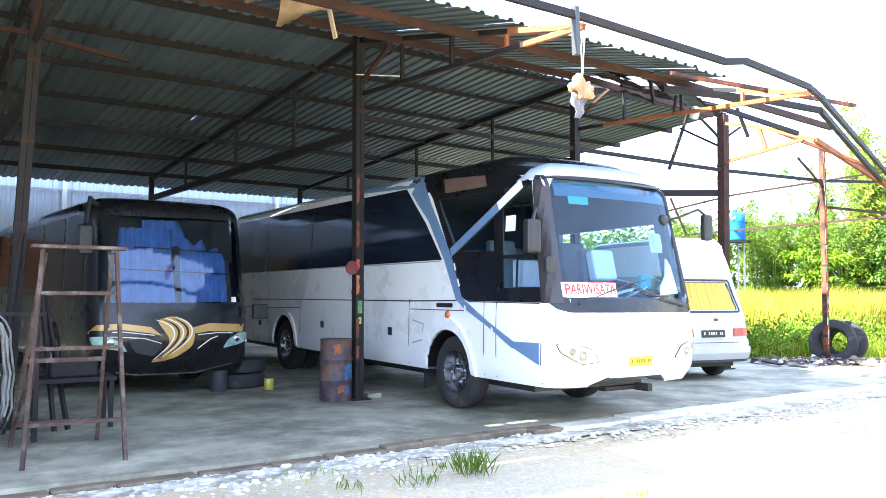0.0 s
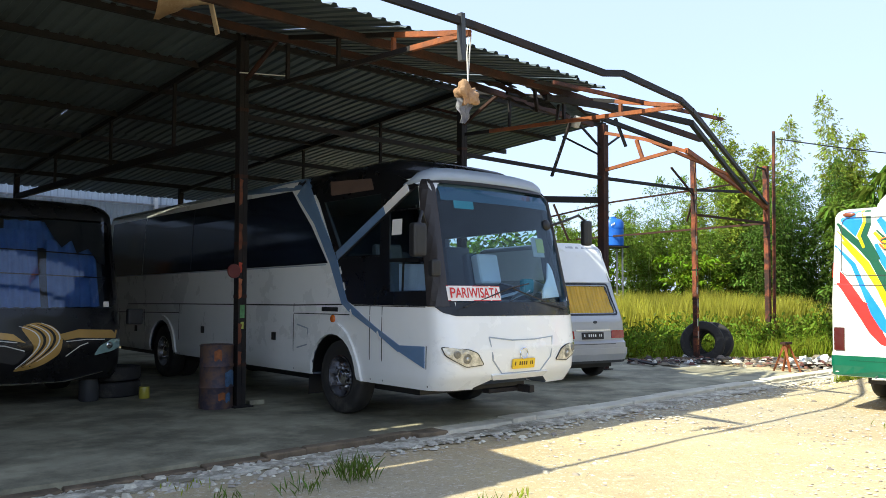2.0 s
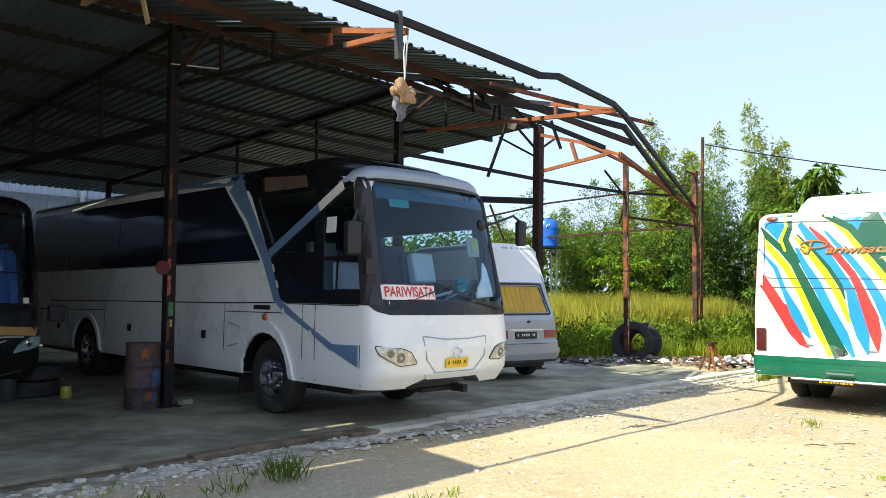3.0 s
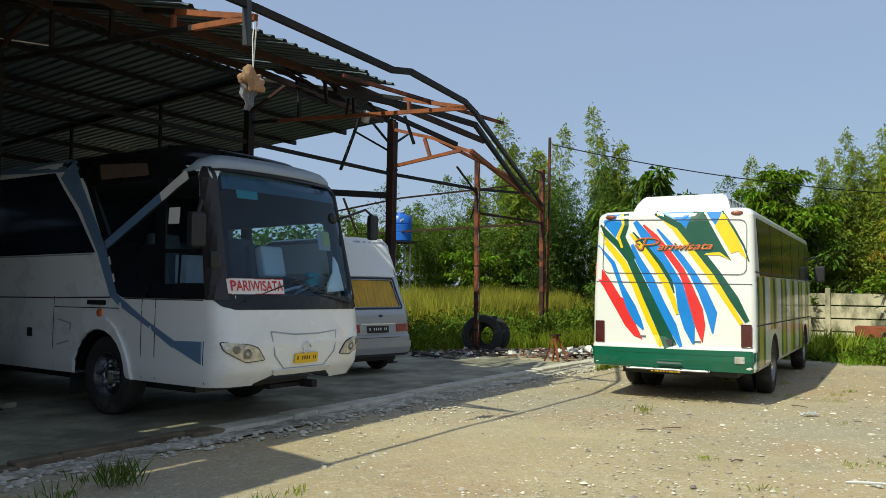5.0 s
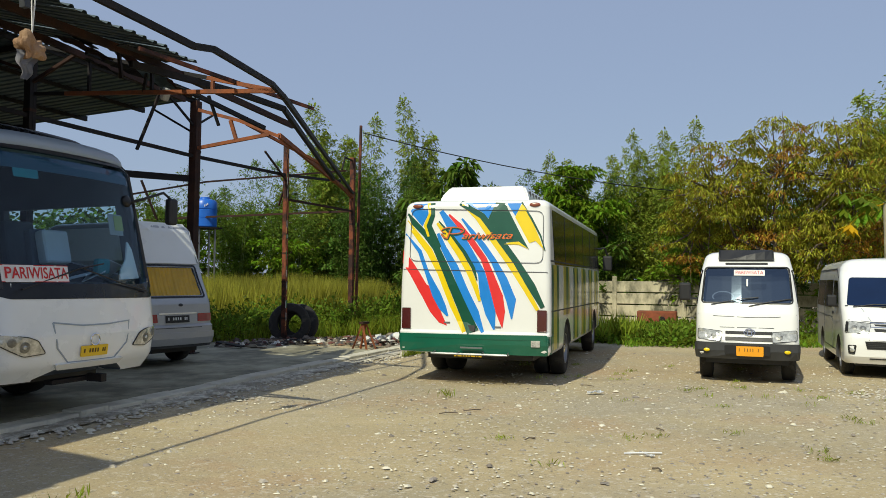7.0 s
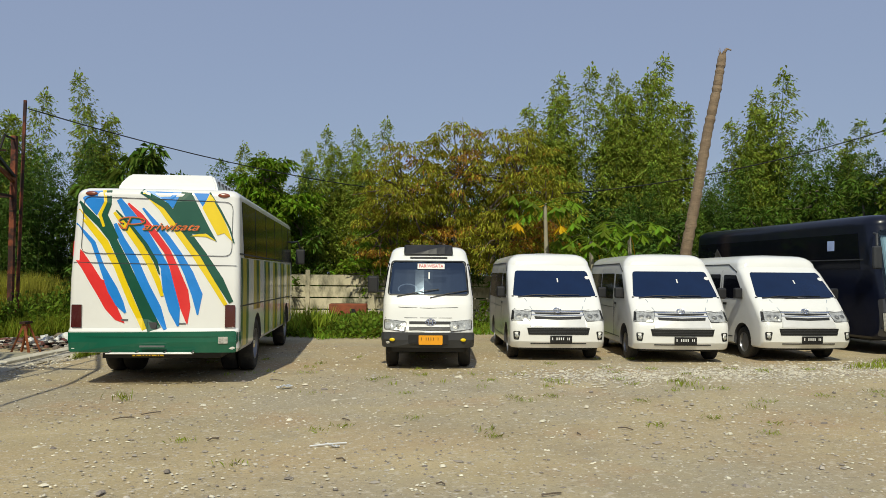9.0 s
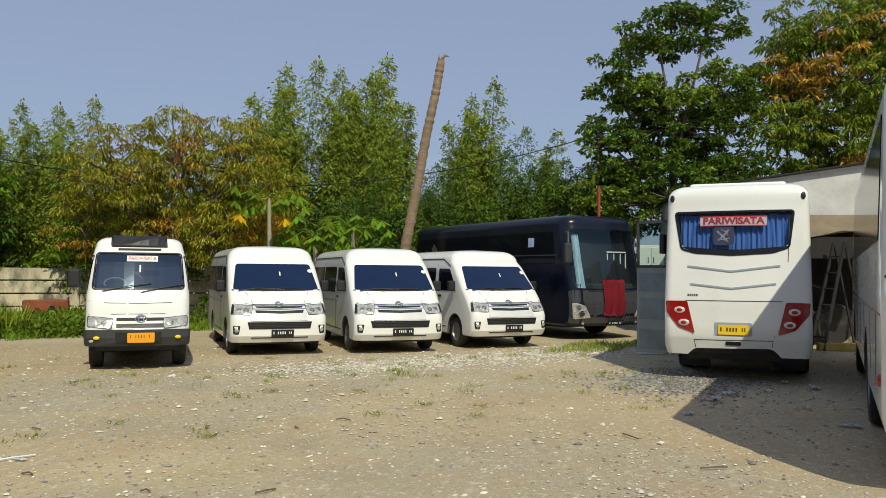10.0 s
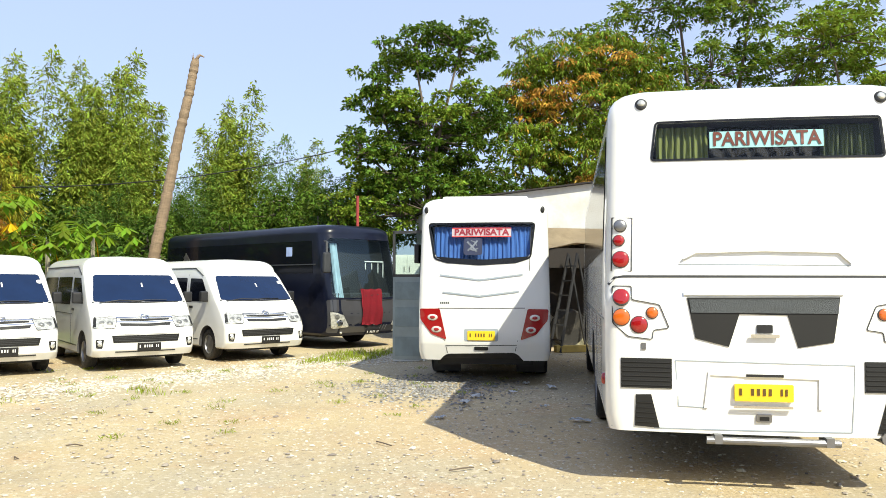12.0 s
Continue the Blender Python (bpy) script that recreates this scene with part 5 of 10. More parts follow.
    b.patch("windscreen", "nose", rounded([(-1.10, 1.51), (1.10, 1.51), (1.03, 3.03), (-1.03, 3.03)], [0.16, 0.16, 0.16, 0.16]), PANEBLUE, -0.01, "large bluish windscreen", 0.004).visible_shadow = False
    b.patch("sun_strip", "nose", rect(-0.98, 2.80, 0.98, 2.99), mat("blue_sun_strip", (0.010, 0.06, 0.10), 0.4), -0.03, "", 0.004)
    b.patch("strip_label", "nose", rect(-0.80, 2.70, -0.50, 2.80, 0.02), TEAL, -0.025, "", 0.004)
    # side glass in a black mask
    b.patch("driver_window", "right", side, PANECAB, -0.006, "clear side window of the cab", 0.004).visible_shadow = False
    b.patch("driver_window", "left", mirrored, PANECAB, -0.006, "", 0.004).visible_shadow = False
    b.patch("side_window", "left", rear, PANEDARK, -0.006, "", 0.004).visible_shadow = False
    mask = [[(-3.32, 3.29), (-1.75, 3.29), (-1.15, 3.15), (-0.75, 2.99), (-0.71, 2.94), (-2.96, 2.94)], [(-2.98, 2.96), (-2.86, 2.96), (-2.30, 2.12), (-2.43, 2.10)],
            [(-2.43, 2.14), (-1.42, 2.14), (-1.18, 1.66), (-0.46, 1.66), (-0.41, 1.485), (-1.99, 1.485), (-2.12, 1.54)], [(-1.47, 2.95), (-1.28, 2.95), (-1.18, 1.66), (-1.36, 1.66), (-1.42, 2.14)]]
    for r in mask:
        b.patch("window_frame", "right", r, BLACKPAINT, 0.008)
    for r in ([(0.70, 2.96), (3.0, 2.96), (3.0, 2.52), (0.66, 2.56)], [(0.42, 1.49), (2.75, 1.49), (2.75, 2.02), (0.62, 1.62)]):
        b.patch("window_frame", "left", r, BLACKPAINT, 0.008)
    for q, w in (([(-1.23, 2.055), (-0.54, 2.045)], 0.05), ([(-0.92, 2.05), (-0.91, 1.66)], 0.035), ([(-2.35, 2.125), (-1.42, 2.125)], 0.02), ([(-1.28, 2.70), (-0.66, 2.68)], 0.02)):
        b.line("window_bar", "right", q, w, BLACKPAINT, 0.012)
    b.line("window_bar", "left", [(4.55, 2.1), (4.55, 3.12)], 0.12, BLACKPAINT, 0.010)
    # lining glimpse and reflection in the transom, painted as an opaque brown patch
    b.patch("transom_panel", "right", rounded([(-2.73, 3.23), (-1.72, 3.17), (-1.64, 3.01), (-2.66, 3.02)], 0.02), mat("brown_transom", (0.13, 0.085, 0.065), 0.35, var=0.2), 0.013, "brown lining view and reflection painted above the side window", 0.006)
    b.patch("sticker", "right", rect(-1.20, 2.38, -1.00, 2.58), SIGNWHITE, 0.002, "", 0.004)
    b.patch("driver_seat_cover", "right", [(-1.15, 2.02), (-0.62, 2.00), (-0.60, 1.68), (-1.12, 1.68)], CURTAIN_PALE, -0.10, "pale blue cloth behind the window", 0.02)
    b.patch("side_window", "right", [(-9.72, 2.005), (-2.66, 2.06), (-3.16, 2.62), (-3.80, 3.195), (-9.72, 3.195)], TINTSIDE, 0.008, "long black tinted side window")
    b.patch("side_window", "right", rounded([(-11.6, 1.99), (-9.75, 2.005), (-9.75, 3.195), (-11.75, 3.19)], 0.05), TINTSIDE, 0.008, "black tinted rear side window")
    b.patch("side_window", "left", [(6.3, 2.06), (11.6, 2.06), (11.6, 3.19), (6.3, 3.19)], TINT, 0.008)
    for x in (-7.3, -5.2):
        b.line("window_seam", "right", [(x, 2.06), (x - 0.02, 3.18)], 0.02, INK, 0.0125)
    b.line("belt_trim", "right", [(-12.2, 1.985), (-2.7, 2.04)], 0.016, ROOFGREY, 0.009)
    # stripe
    b.patch("stripe", "right", [(-6.2, 3.315), (-3.98, 3.275), (-3.74, 3.20), (-3.22, 3.20), (-3.33, 3.33), (-3.52, 3.36), (-6.2, 3.355)], BLUEGREY, 0.014, "slate-blue roof end of the stripe")
    b.patch("stripe", "right", stroke([(-3.50, 3.23), (-3.0, 2.71), (-2.525, 2.11), (-2.17, 1.51)], [0.34, 0.19, 0.17, 0.13]), BLUEGREY, 0.0145, "slate-blue zigzag stripe")
    b.patch("stripe", "right", stroke([(-2.19, 1.53), (-2.06, 1.45), (-1.47, 1.183), (-0.955, 0.952)], [0.10, 0.10, 0.06, 0.085]), BLUEGREY, 0.0145, "slate-blue zigzag stripe")
    b.patch("stripe", "right", [(-0.97, 0.925), (-0.46, 0.745), (-0.46, 1.005), (-0.97, 0.995)], BLUEGREY, 0.014, "slate-blue zigzag stripe")
    b.patch("roof_stripe", "right", [(-12.1, 3.30), (-6.2, 3.315), (-6.2, 3.355), (-11.9, 3.355)], ROOFGREY, 0.010)
    b.patch("cross_bar", "right", stroke([(-2.42, 2.15), (-1.36, 2.715)], 0.12), BLUEGREY, 0.022, "slate-blue half of a diagonal bar")
    b.patch("cross_bar", "right", stroke([(-1.36, 2.715), (-0.90, 2.965)], 0.12), SIGNWHITE, 0.022, "whitish half of a diagonal bar")
    b.line("bar_shadow_gap", "right", [(-2.36, 2.09), (-0.72, 2.98)], 0.03, INK, 0.016)
    for p in ((-2.33, 2.00), (-2.22, 1.78), (-2.02, 1.42), (-1.40, 1.15)):
        b.patch("scuff", "right", stroke([p, (p[0] + 0.05, p[1] - 0.1)], 0.03), SIGNWHITE, 0.017, thick=0.004)
    # lower panels
    for x, z0, z1 in ((-7.70, 0.5, 1.43), (-3.51, 0.52, 1.485), (-1.585, 0.52, 1.47), (-1.32, 0.52, 1.47), (-9.45, 0.5, 1.3), (-10.9, 0.5, 1.3)):
        b.line("panel_seam", "right", [(x, z0), (x, z1)])
    b.line("panel_seam", "right", [(-12.3, 1.20), (-7.72, 1.265)], 0.014)
    b.line("panel_seam", "right", [(-10.4, 1.40), (-7.70, 1.43), (-3.51, 1.46), (-2.25, 1.485)], 0.018, CHARCOAL)
    b.line("panel_seam", "right", [(-3.50, 1.34), (-2.05, 1.35)], 0.012)
    b.line("panel_seam", "right", [(-1.95, 1.475), (-0.46, 1.475)], 0.012)
    for x, z in ((-6.65, 0.985), (-4.09, 0.98), (-9.9, 0.9), (-11.3, 0.9)):
        b.patch("hatch_lock", "right", rect(x - 0.06, z - 0.06, x + 0.06, z + 0.06, 0.01), CHARCOAL, 0.012)
    b.patch("air_slot", "right", rect(-2.73, 1.385, -2.33, 1.445, 0.01), CHARCOAL, 0.012)
    b.disc("side_lamp", "right", -2.445, 1.285, 0.055, ORANGE)
    b.line("fender_crease", "right", [(-3.40, 1.18), (-3.10, 1.13), (-3.11, 0.9), (-3.4, 0.84)], 0.02, ROOFGREY, 0.008)
    # bulging front wing round the arch, and a plain lip behind
    inner = [(-2.43 + 0.57 * math.cos(a), 0.51 + 0.57 * math.sin(a)) for a in [math.pi * k / 12 for k in range(13)]]
    outer = [(-1.76, 0.49), (-1.79, 0.66), (-1.86, 0.80), (-1.95, 0.95), (-2.06, 1.08), (-2.18, 1.17), (-2.33, 1.235), (-2.55, 1.24), (-2.78, 1.20), (-2.96, 1.14), (-3.06, 1.04), (-3.08, 0.80), (-3.07, 0.50)]
    for k in range(12):
        b.patch("wing_panel", "right", [inner[k], inner[k + 1], outer[k + 1], outer[k]], WHITE, 0.035, thick=0.045)
    for x in (-2.43, -8.5):
        for s in (-1, 1):
            bm = bmesh.new()
            arc = [math.pi * (k / 18) for k in range(19)]
            g = [[bm.verts.new((x + r * math.cos(a), s * y, 0.51 + r * math.sin(a))) for a in arc] for r, y in ((0.585, 1.225), (0.56, 1.22), (0.56, 0.82), (0.30, 0.80))]
            for p, q in zip(g, g[1:]):
                for k in range(18):
                    bm.faces.new((p[k], p[k + 1], q[k + 1], q[k]))
            bmesh.ops.solidify(bm, geom=bm.faces[:], thickness=0.004)
            part("arch_liner", bm, CHARCOAL, b.root, smooth=50)
    ring = [(-8.5 + 0.64 * math.cos(a), 0.52 + 0.64 * math.sin(a)) for a in [math.pi * k / 16 for k in range(17)]]
    b.patch("wheel_arch_lip", "right", stroke(ring, 0.09), WHITE, 0.035, thick=0.05)
    bm = bmesh.new()
    box(bm, (-3.12, -1.02, 0.36), (0.02, 0.36, 0.34))
    part("mud_flap", bm, CHARCOAL, b.root)
    # nose
    for s, poly in ((-1, [(-1.19, 1.01), (-0.88, 0.97), (-0.76, 0.93), (-0.65, 0.785), (-0.90, 0.765), (-1.06, 0.84), (-1.16, 0.91)]),):
        for sgn in (1, -1):
            q = [(sgn * x, z) for x, z in poly]
            lamp = b.lamp("nose", rounded(q, 0.03), "clear slanted headlamp")
            b.disc("bulb_ring", "nose", sgn * -0.90, 0.865, 0.06, LAMPBOWL, 0.014, 0.004, lamp)
            b.disc("bulb_core", "nose", sgn * -0.90, 0.865, 0.026, CLEARLENS, 0.018, 0.012, lamp)
            b.disc("bulb_ring", "nose", sgn * -1.04, 0.92, 0.045, LAMPBOWL, 0.014, 0.004, lamp)
    b.line("grille_crease", "nose", [(-0.57, 1.11), (-0.2, 1.065), (0.2, 1.065), (0.57, 1.09), (0.53, 0.83), (0.34, 0.66), (-0.35, 0.66), (-0.51, 0.83), (-0.57, 1.11)], 0.016, ROOFGREY, 0.008)
    bm = bmesh.new()
    n = 20
    p = sh.point("nose", -0.02, 0.90)
    tube(bm, [p + Vector((0.02, 0.065 * math.cos(2 * math.pi * i / n), 0.065 * math.sin(2 * math.pi * i / n))) for i in range(n + 1)], 0.009, 6)
    part("round_badge", bm, CHROME, b.root)
    b.plate("nose", -0.205, 0.715, 0.185, 0.835, PLATEY, INK, 0.03)
    b.line("bumper_seam", "right", [(-0.43, 1.01), (-0.44, 0.52)], 0.012)
    b.patch("bumper_lip", "nose", rounded([(-0.52, 0.66), (0.48, 0.66), (0.42, 0.60), (-0.48, 0.60)], 0.02), WHITE2, 0.03, "", 0.05)
    bm = bmesh.new()
    box(bm, (-0.28, 0.0, 0.43), (0.12, 0.8, 0.05))
    box(bm, (-0.12, 0.15, 0.44), (0.22, 0.08, 0.09))
    part("tow_bar", bm, RUSTDARK, b.root)
    b.wiper("nose", [(-0.9, 1.47), (-0.16, 1.70), (0.2, 1.76)])
    b.wiper("nose", [(-0.1, 1.70), (0.45, 1.53), (0.97, 1.43)])
    # mirrors
    m1 = part("mirror", rbox((-0.28, -1.50, 2.26), (0.13, 0.20, 0.40), 0.05), CHARCOAL, b.root, "dark wing mirror hanging from an arm")
    bm = bmesh.new()
    tube(bm, [(-0.55, -1.15, 2.45), (-0.36, -1.38, 2.60), (-0.28, -1.50, 2.42)], 0.022)
    part("mirror_arm", bm, CHARCOAL, m1)
    part("mirror", rbox((-0.12, -1.38, 1.93), (0.10, 0.14, 0.2), 0.04), CHARCOAL, b.root, "small lower mirror")
    m2 = part("mirror", rbox((-0.28, 1.58, 2.50), (0.11, 0.17, 0.36), 0.05), CHARCOAL, b.root, "dark wing mirror hanging from an arm")
    bm = bmesh.new()
    tube(bm, [(-0.46, 0.92, 2.56), (-0.30, 1.05, 2.62), (-0.27, 1.40, 2.74), (-0.28, 1.58, 2.66)], 0.018)
    part("mirror_arm", bm, CHARCOAL, m2)
    b.disc("screen_dot", "nose", 0.86, 2.58, 0.075, CHARCOAL, 0.01, 0.03)
    # cab inside
    bm = rbox((-0.75, 0, 1.32), (0.75, 2.1, 0.45), 0.1)
    part("dashboard", bm, DARKGREY, b.root)
    bm = bmesh.new()
    n = 24
    c = Vector((-1.05, -0.62, 1.72))
    tube(bm, [c + Vector((0.10 * math.sin(2 * math.pi * i / n) * -1, 0.23 * math.cos(2 * math.pi * i / n), 0.20 * math.sin(2 * math.pi * i / n))) for i in range(n + 1)], 0.016, 6)
    cyl(bm, c, c + Vector((0.25, 0, -0.25)), 0.03)
    part("steering_wheel", bm, CHARCOAL, b.root)
    for x, y in ((-1.75, -0.62), (-1.6, 0.55), (-3.2, -0.65), (-3.2, 0.65), (-4.2, -0.65), (-4.2, 0.65)):
        seat(b, x, y, 1.05)
    bm = rbox((-1.05, 0.35, 1.97), (0.16, 0.40, 0.42), 0.05, Matrix.Rotation(radians(-14), 4, "Y"))
    part("towel", bm, TOWELWHITE, b.root, "white towel over a cab seat")
    part("cab_seat", rbox((-1.18, 0.35, 1.75), (0.14, 0.46, 0.9), 0.05, Matrix.Rotation(radians(-10), 4, "Y")), SEATCLOTH, b.root)
    b.patch("paper_sheet", "nose", rect(0.50, 2.14, 0.76, 2.40), PAPERGREY, -0.05, "pale sheet stuck inside the windscreen", 0.003)
    b.patch("paper_sheet", "nose", rect(0.60, 2.20, 0.77, 2.385), PAPERLIME, -0.045, "faded lime sheet stuck inside the windscreen", 0.003)
    b.patch("hanging_cloth", "nose", [(0.88, 2.08), (0.95, 1.98), (1.04, 1.62), (0.62, 1.60), (0.66, 1.72), (0.80, 1.86)], TOWELWHITE, -0.09, "pale cloth draped behind the windscreen", 0.02)
    bm = bmesh.new()
    for x, y, z, rx, ry in ((-0.62, 0.62, 1.66, 20, -25), (-0.62, 0.8, 1.70, -15, -35), (-0.7, 0.42, 1.62, 10, -15)):
        box(bm, (x, y, z), (0.3, 0.34, 0.012), Euler((radians(rx), radians(ry), 0.4)).to_matrix().to_4x4())
    part("paper_stack", bm, TOWELWHITE, b.root, "loose papers on the dashboard")
    bm = rbox((-0.5, 0.58, 1.74), (0.12, 0.2, 0.2), 0.05)
    part("toolbox", bm, TEAL, b.root)
    # route board behind the glass
    b.patch("sign_board", "nose", rect(-1.085, 1.545, -0.33, 1.725), SIGNWHITE, 0.026, "white board with red lettering", 0.008)
    b.words("lettering", "nose", "PARIWISATA", -0.705, 1.635, 0.12, REDINK, 0.031, 0.71, bold=0.003)
    b.line("board_edge", "nose", [(-1.085, 1.722), (-0.33, 1.722)], 0.008, REDINK, 0.029)
    b.line("board_edge", "nose", [(-1.085, 1.548), (-0.33, 1.548)], 0.008, REDINK, 0.029)


# ---- the black coach with a gold swirl ----
def build_gold():
    b = Builder("gold", "coach", "gold", "black coach with a gold swirl, parked deep in the shed", "bus")
    b.arches((-2.4, -7.5), 0.5)
    glass = rounded([(-1.10, 1.42), (1.06, 1.40), (1.04, 2.73), (-1.06, 2.71)], 0.1)
    b.hole("nose", glass, 0.35)
    b.body(BLACKPAINT, "glossy black coach body")
    b.wheels((-2.4, -7.5), 0.5, 0.28)
    b.under(-9.5, -0.9, 0.95, 0.3, 0.5)
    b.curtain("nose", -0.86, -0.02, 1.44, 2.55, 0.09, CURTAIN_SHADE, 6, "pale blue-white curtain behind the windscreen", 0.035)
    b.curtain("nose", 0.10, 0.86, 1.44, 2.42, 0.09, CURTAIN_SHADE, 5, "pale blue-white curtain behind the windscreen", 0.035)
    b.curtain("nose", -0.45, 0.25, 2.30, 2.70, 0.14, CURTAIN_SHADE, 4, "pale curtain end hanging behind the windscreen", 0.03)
    b.patch("windscreen", "nose", rounded([(-1.12, 1.40), (1.08, 1.38), (1.06, 2.75), (-1.08, 2.73)], 0.1), PANE, -0.008, "large windscreen with reflections", 0.004).visible_shadow = False
    b.patch("dark_cloth", "nose", [(0.05, 2.70), (0.98, 2.70), (0.96, 2.05), (0.84, 2.10), (0.70, 2.30), (0.52, 2.22), (0.45, 2.42), (0.3, 2.30), (0.18, 2.46)], DARKCLOTH, -0.025, "torn black cloth hanging inside", 0.006)
    b.patch("dark_cloth", "nose", [(-1.05, 2.7), (-0.78, 2.7), (-0.85, 2.1), (-0.95, 1.6), (-1.05, 1.5)], DARKCLOTH, -0.025, "", 0.006)
    for pts in ([(-0.6, 2.25), (0.9, 2.2)], [(-0.9, 1.92), (0.95, 1.86)]):
        b.line("screen_rod", "nose", pts, 0.018, CHARCOAL, -0.015)
    # swirl
    b.patch("gold_band", "nose", [(-1.20, 1.00), (-1.12, 1.10), (-0.80, 1.12), (-0.40, 1.06), (-0.24, 0.93), (-0.40, 0.97), (-0.80, 1.03), (-1.09, 1.02)], GOLD, 0.006, "gold painted band")
    b.patch("gold_band", "nose", [(0.22, 1.04), (0.48, 1.10), (1.10, 1.07), (1.06, 0.95), (0.48, 0.98), (0.27, 0.95)], GOLD, 0.006)
    b.patch("gold_swirl", "nose", rounded([(-0.41, 0.54), (-0.2, 0.68), (-0.12, 0.87), (-0.32, 1.16), (-0.10, 1.22), (0.12, 1.16), (0.26, 1.0), (0.22, 0.76), (0.0, 0.62), (-0.2, 0.56)], 0.08), GOLD, 0.008, "gold painted swirl")
    for k in range(5):
        o = 0.06 * k
        p0, p1, p2 = (-0.33 + o * 1.2, 1.165 + 0.01 * k), (0.22 + o * 1.1, 1.02), (-0.36 + o * 1.1, 0.585 + 0.02 * k)
        pts = [tuple((1 - t) ** 2 * a + 2 * t * (1 - t) * c + t * t * e for a, c, e in zip(p0, p1, p2)) for t in [i / 12 for i in range(13)]]
        b.line("swirl_line", "nose", pts, [0.006 + (0.03 if k % 2 else 0.014) * math.sin(math.pi * i / 12) for i in range(13)], BLACKPAINT if k % 2 else SIGNWHITE, 0.012)
    for pts in ([(-1.2, 0.985), (-0.8, 1.0), (-0.35, 0.94)], [(-0.95, 0.93), (-0.5, 0.90), (-0.25, 0.82)], [(0.3, 0.93), (0.6, 0.95), (1.1, 0.93)], [(0.3, 0.72), (0.5, 0.86), (0.62, 0.9)]):
        b.line("pinstripe", "nose", pts, 0.012, SIGNWHITE, 0.008)
    for s in (1, -1):
        q = [(s * x, z) for x, z in [(-1.19, 0.93), (-0.98, 0.94), (-0.80, 0.84), (-0.72, 0.71), (-0.98, 0.76), (-1.16, 0.81)]]
        lamp = b.patch("headlamp", "nose", rounded(q, 0.03), mat("greenish_lens", (0.35, 0.52, 0.48), 0.12, 0.3, var=0.2, coat=0.8), 0.012, "greenish slanted headlamp", 0.03)
        b.disc("bulb_ring", "nose", s * -0.95, 0.85, 0.05, CHROME, 0.016, 0.01, lamp)
    b.patch("grille_mouth", "nose", rounded([(-0.72, 0.89), (-0.37, 0.91), (-0.22, 0.78), (-0.36, 0.63), (-0.62, 0.70)], 0.05), CHARCOAL, 0.006)
    b.line("bumper_chrome", "nose", [(-1.06, 0.45), (-0.53, 0.36), (0.34, 0.35), (0.9, 0.46)], 0.014, CHROME, 0.01)
    b.patch("sticker", "nose", rect(0.88, 1.42, 0.96, 1.5), SIGNWHITE, 0.008)
    for k in range(4):
        b.patch("side_window", "right", rect(-3.4 - 1.55 * k, 1.5, -1.95 - 1.55 * k, 2.75, 0.06), TINT, 0.008, "tinted side window")
    b.patch("side_window", "right", [(-1.8, 1.45), (-0.6, 1.45), (-0.75, 2.75), (-1.8, 2.75)], TINT, 0.008)
    b.patch("side_window", "left", rect(1.0, 1.5, 9.0, 2.75, 0.06), TINT, 0.008)
    m = part("mirror", rbox((0.12, -1.38, 2.3), (0.12, 0.2, 0.42), 0.05), CHARCOAL, b.root, "black wing mirror")
    bm = bmesh.new()
    tube(bm, [(-0.4, -1.1, 2.85), (0.0, -1.3, 2.9), (0.12, -1.38, 2.52)], 0.03)
    part("mirror_arm", bm, CHARCOAL, m)
    part("mirror", rbox((-0.1, 1.34, 1.27), (0.1, 0.24, 0.24), 0.03), CHARCOAL, b.root, "black lower mirror box")


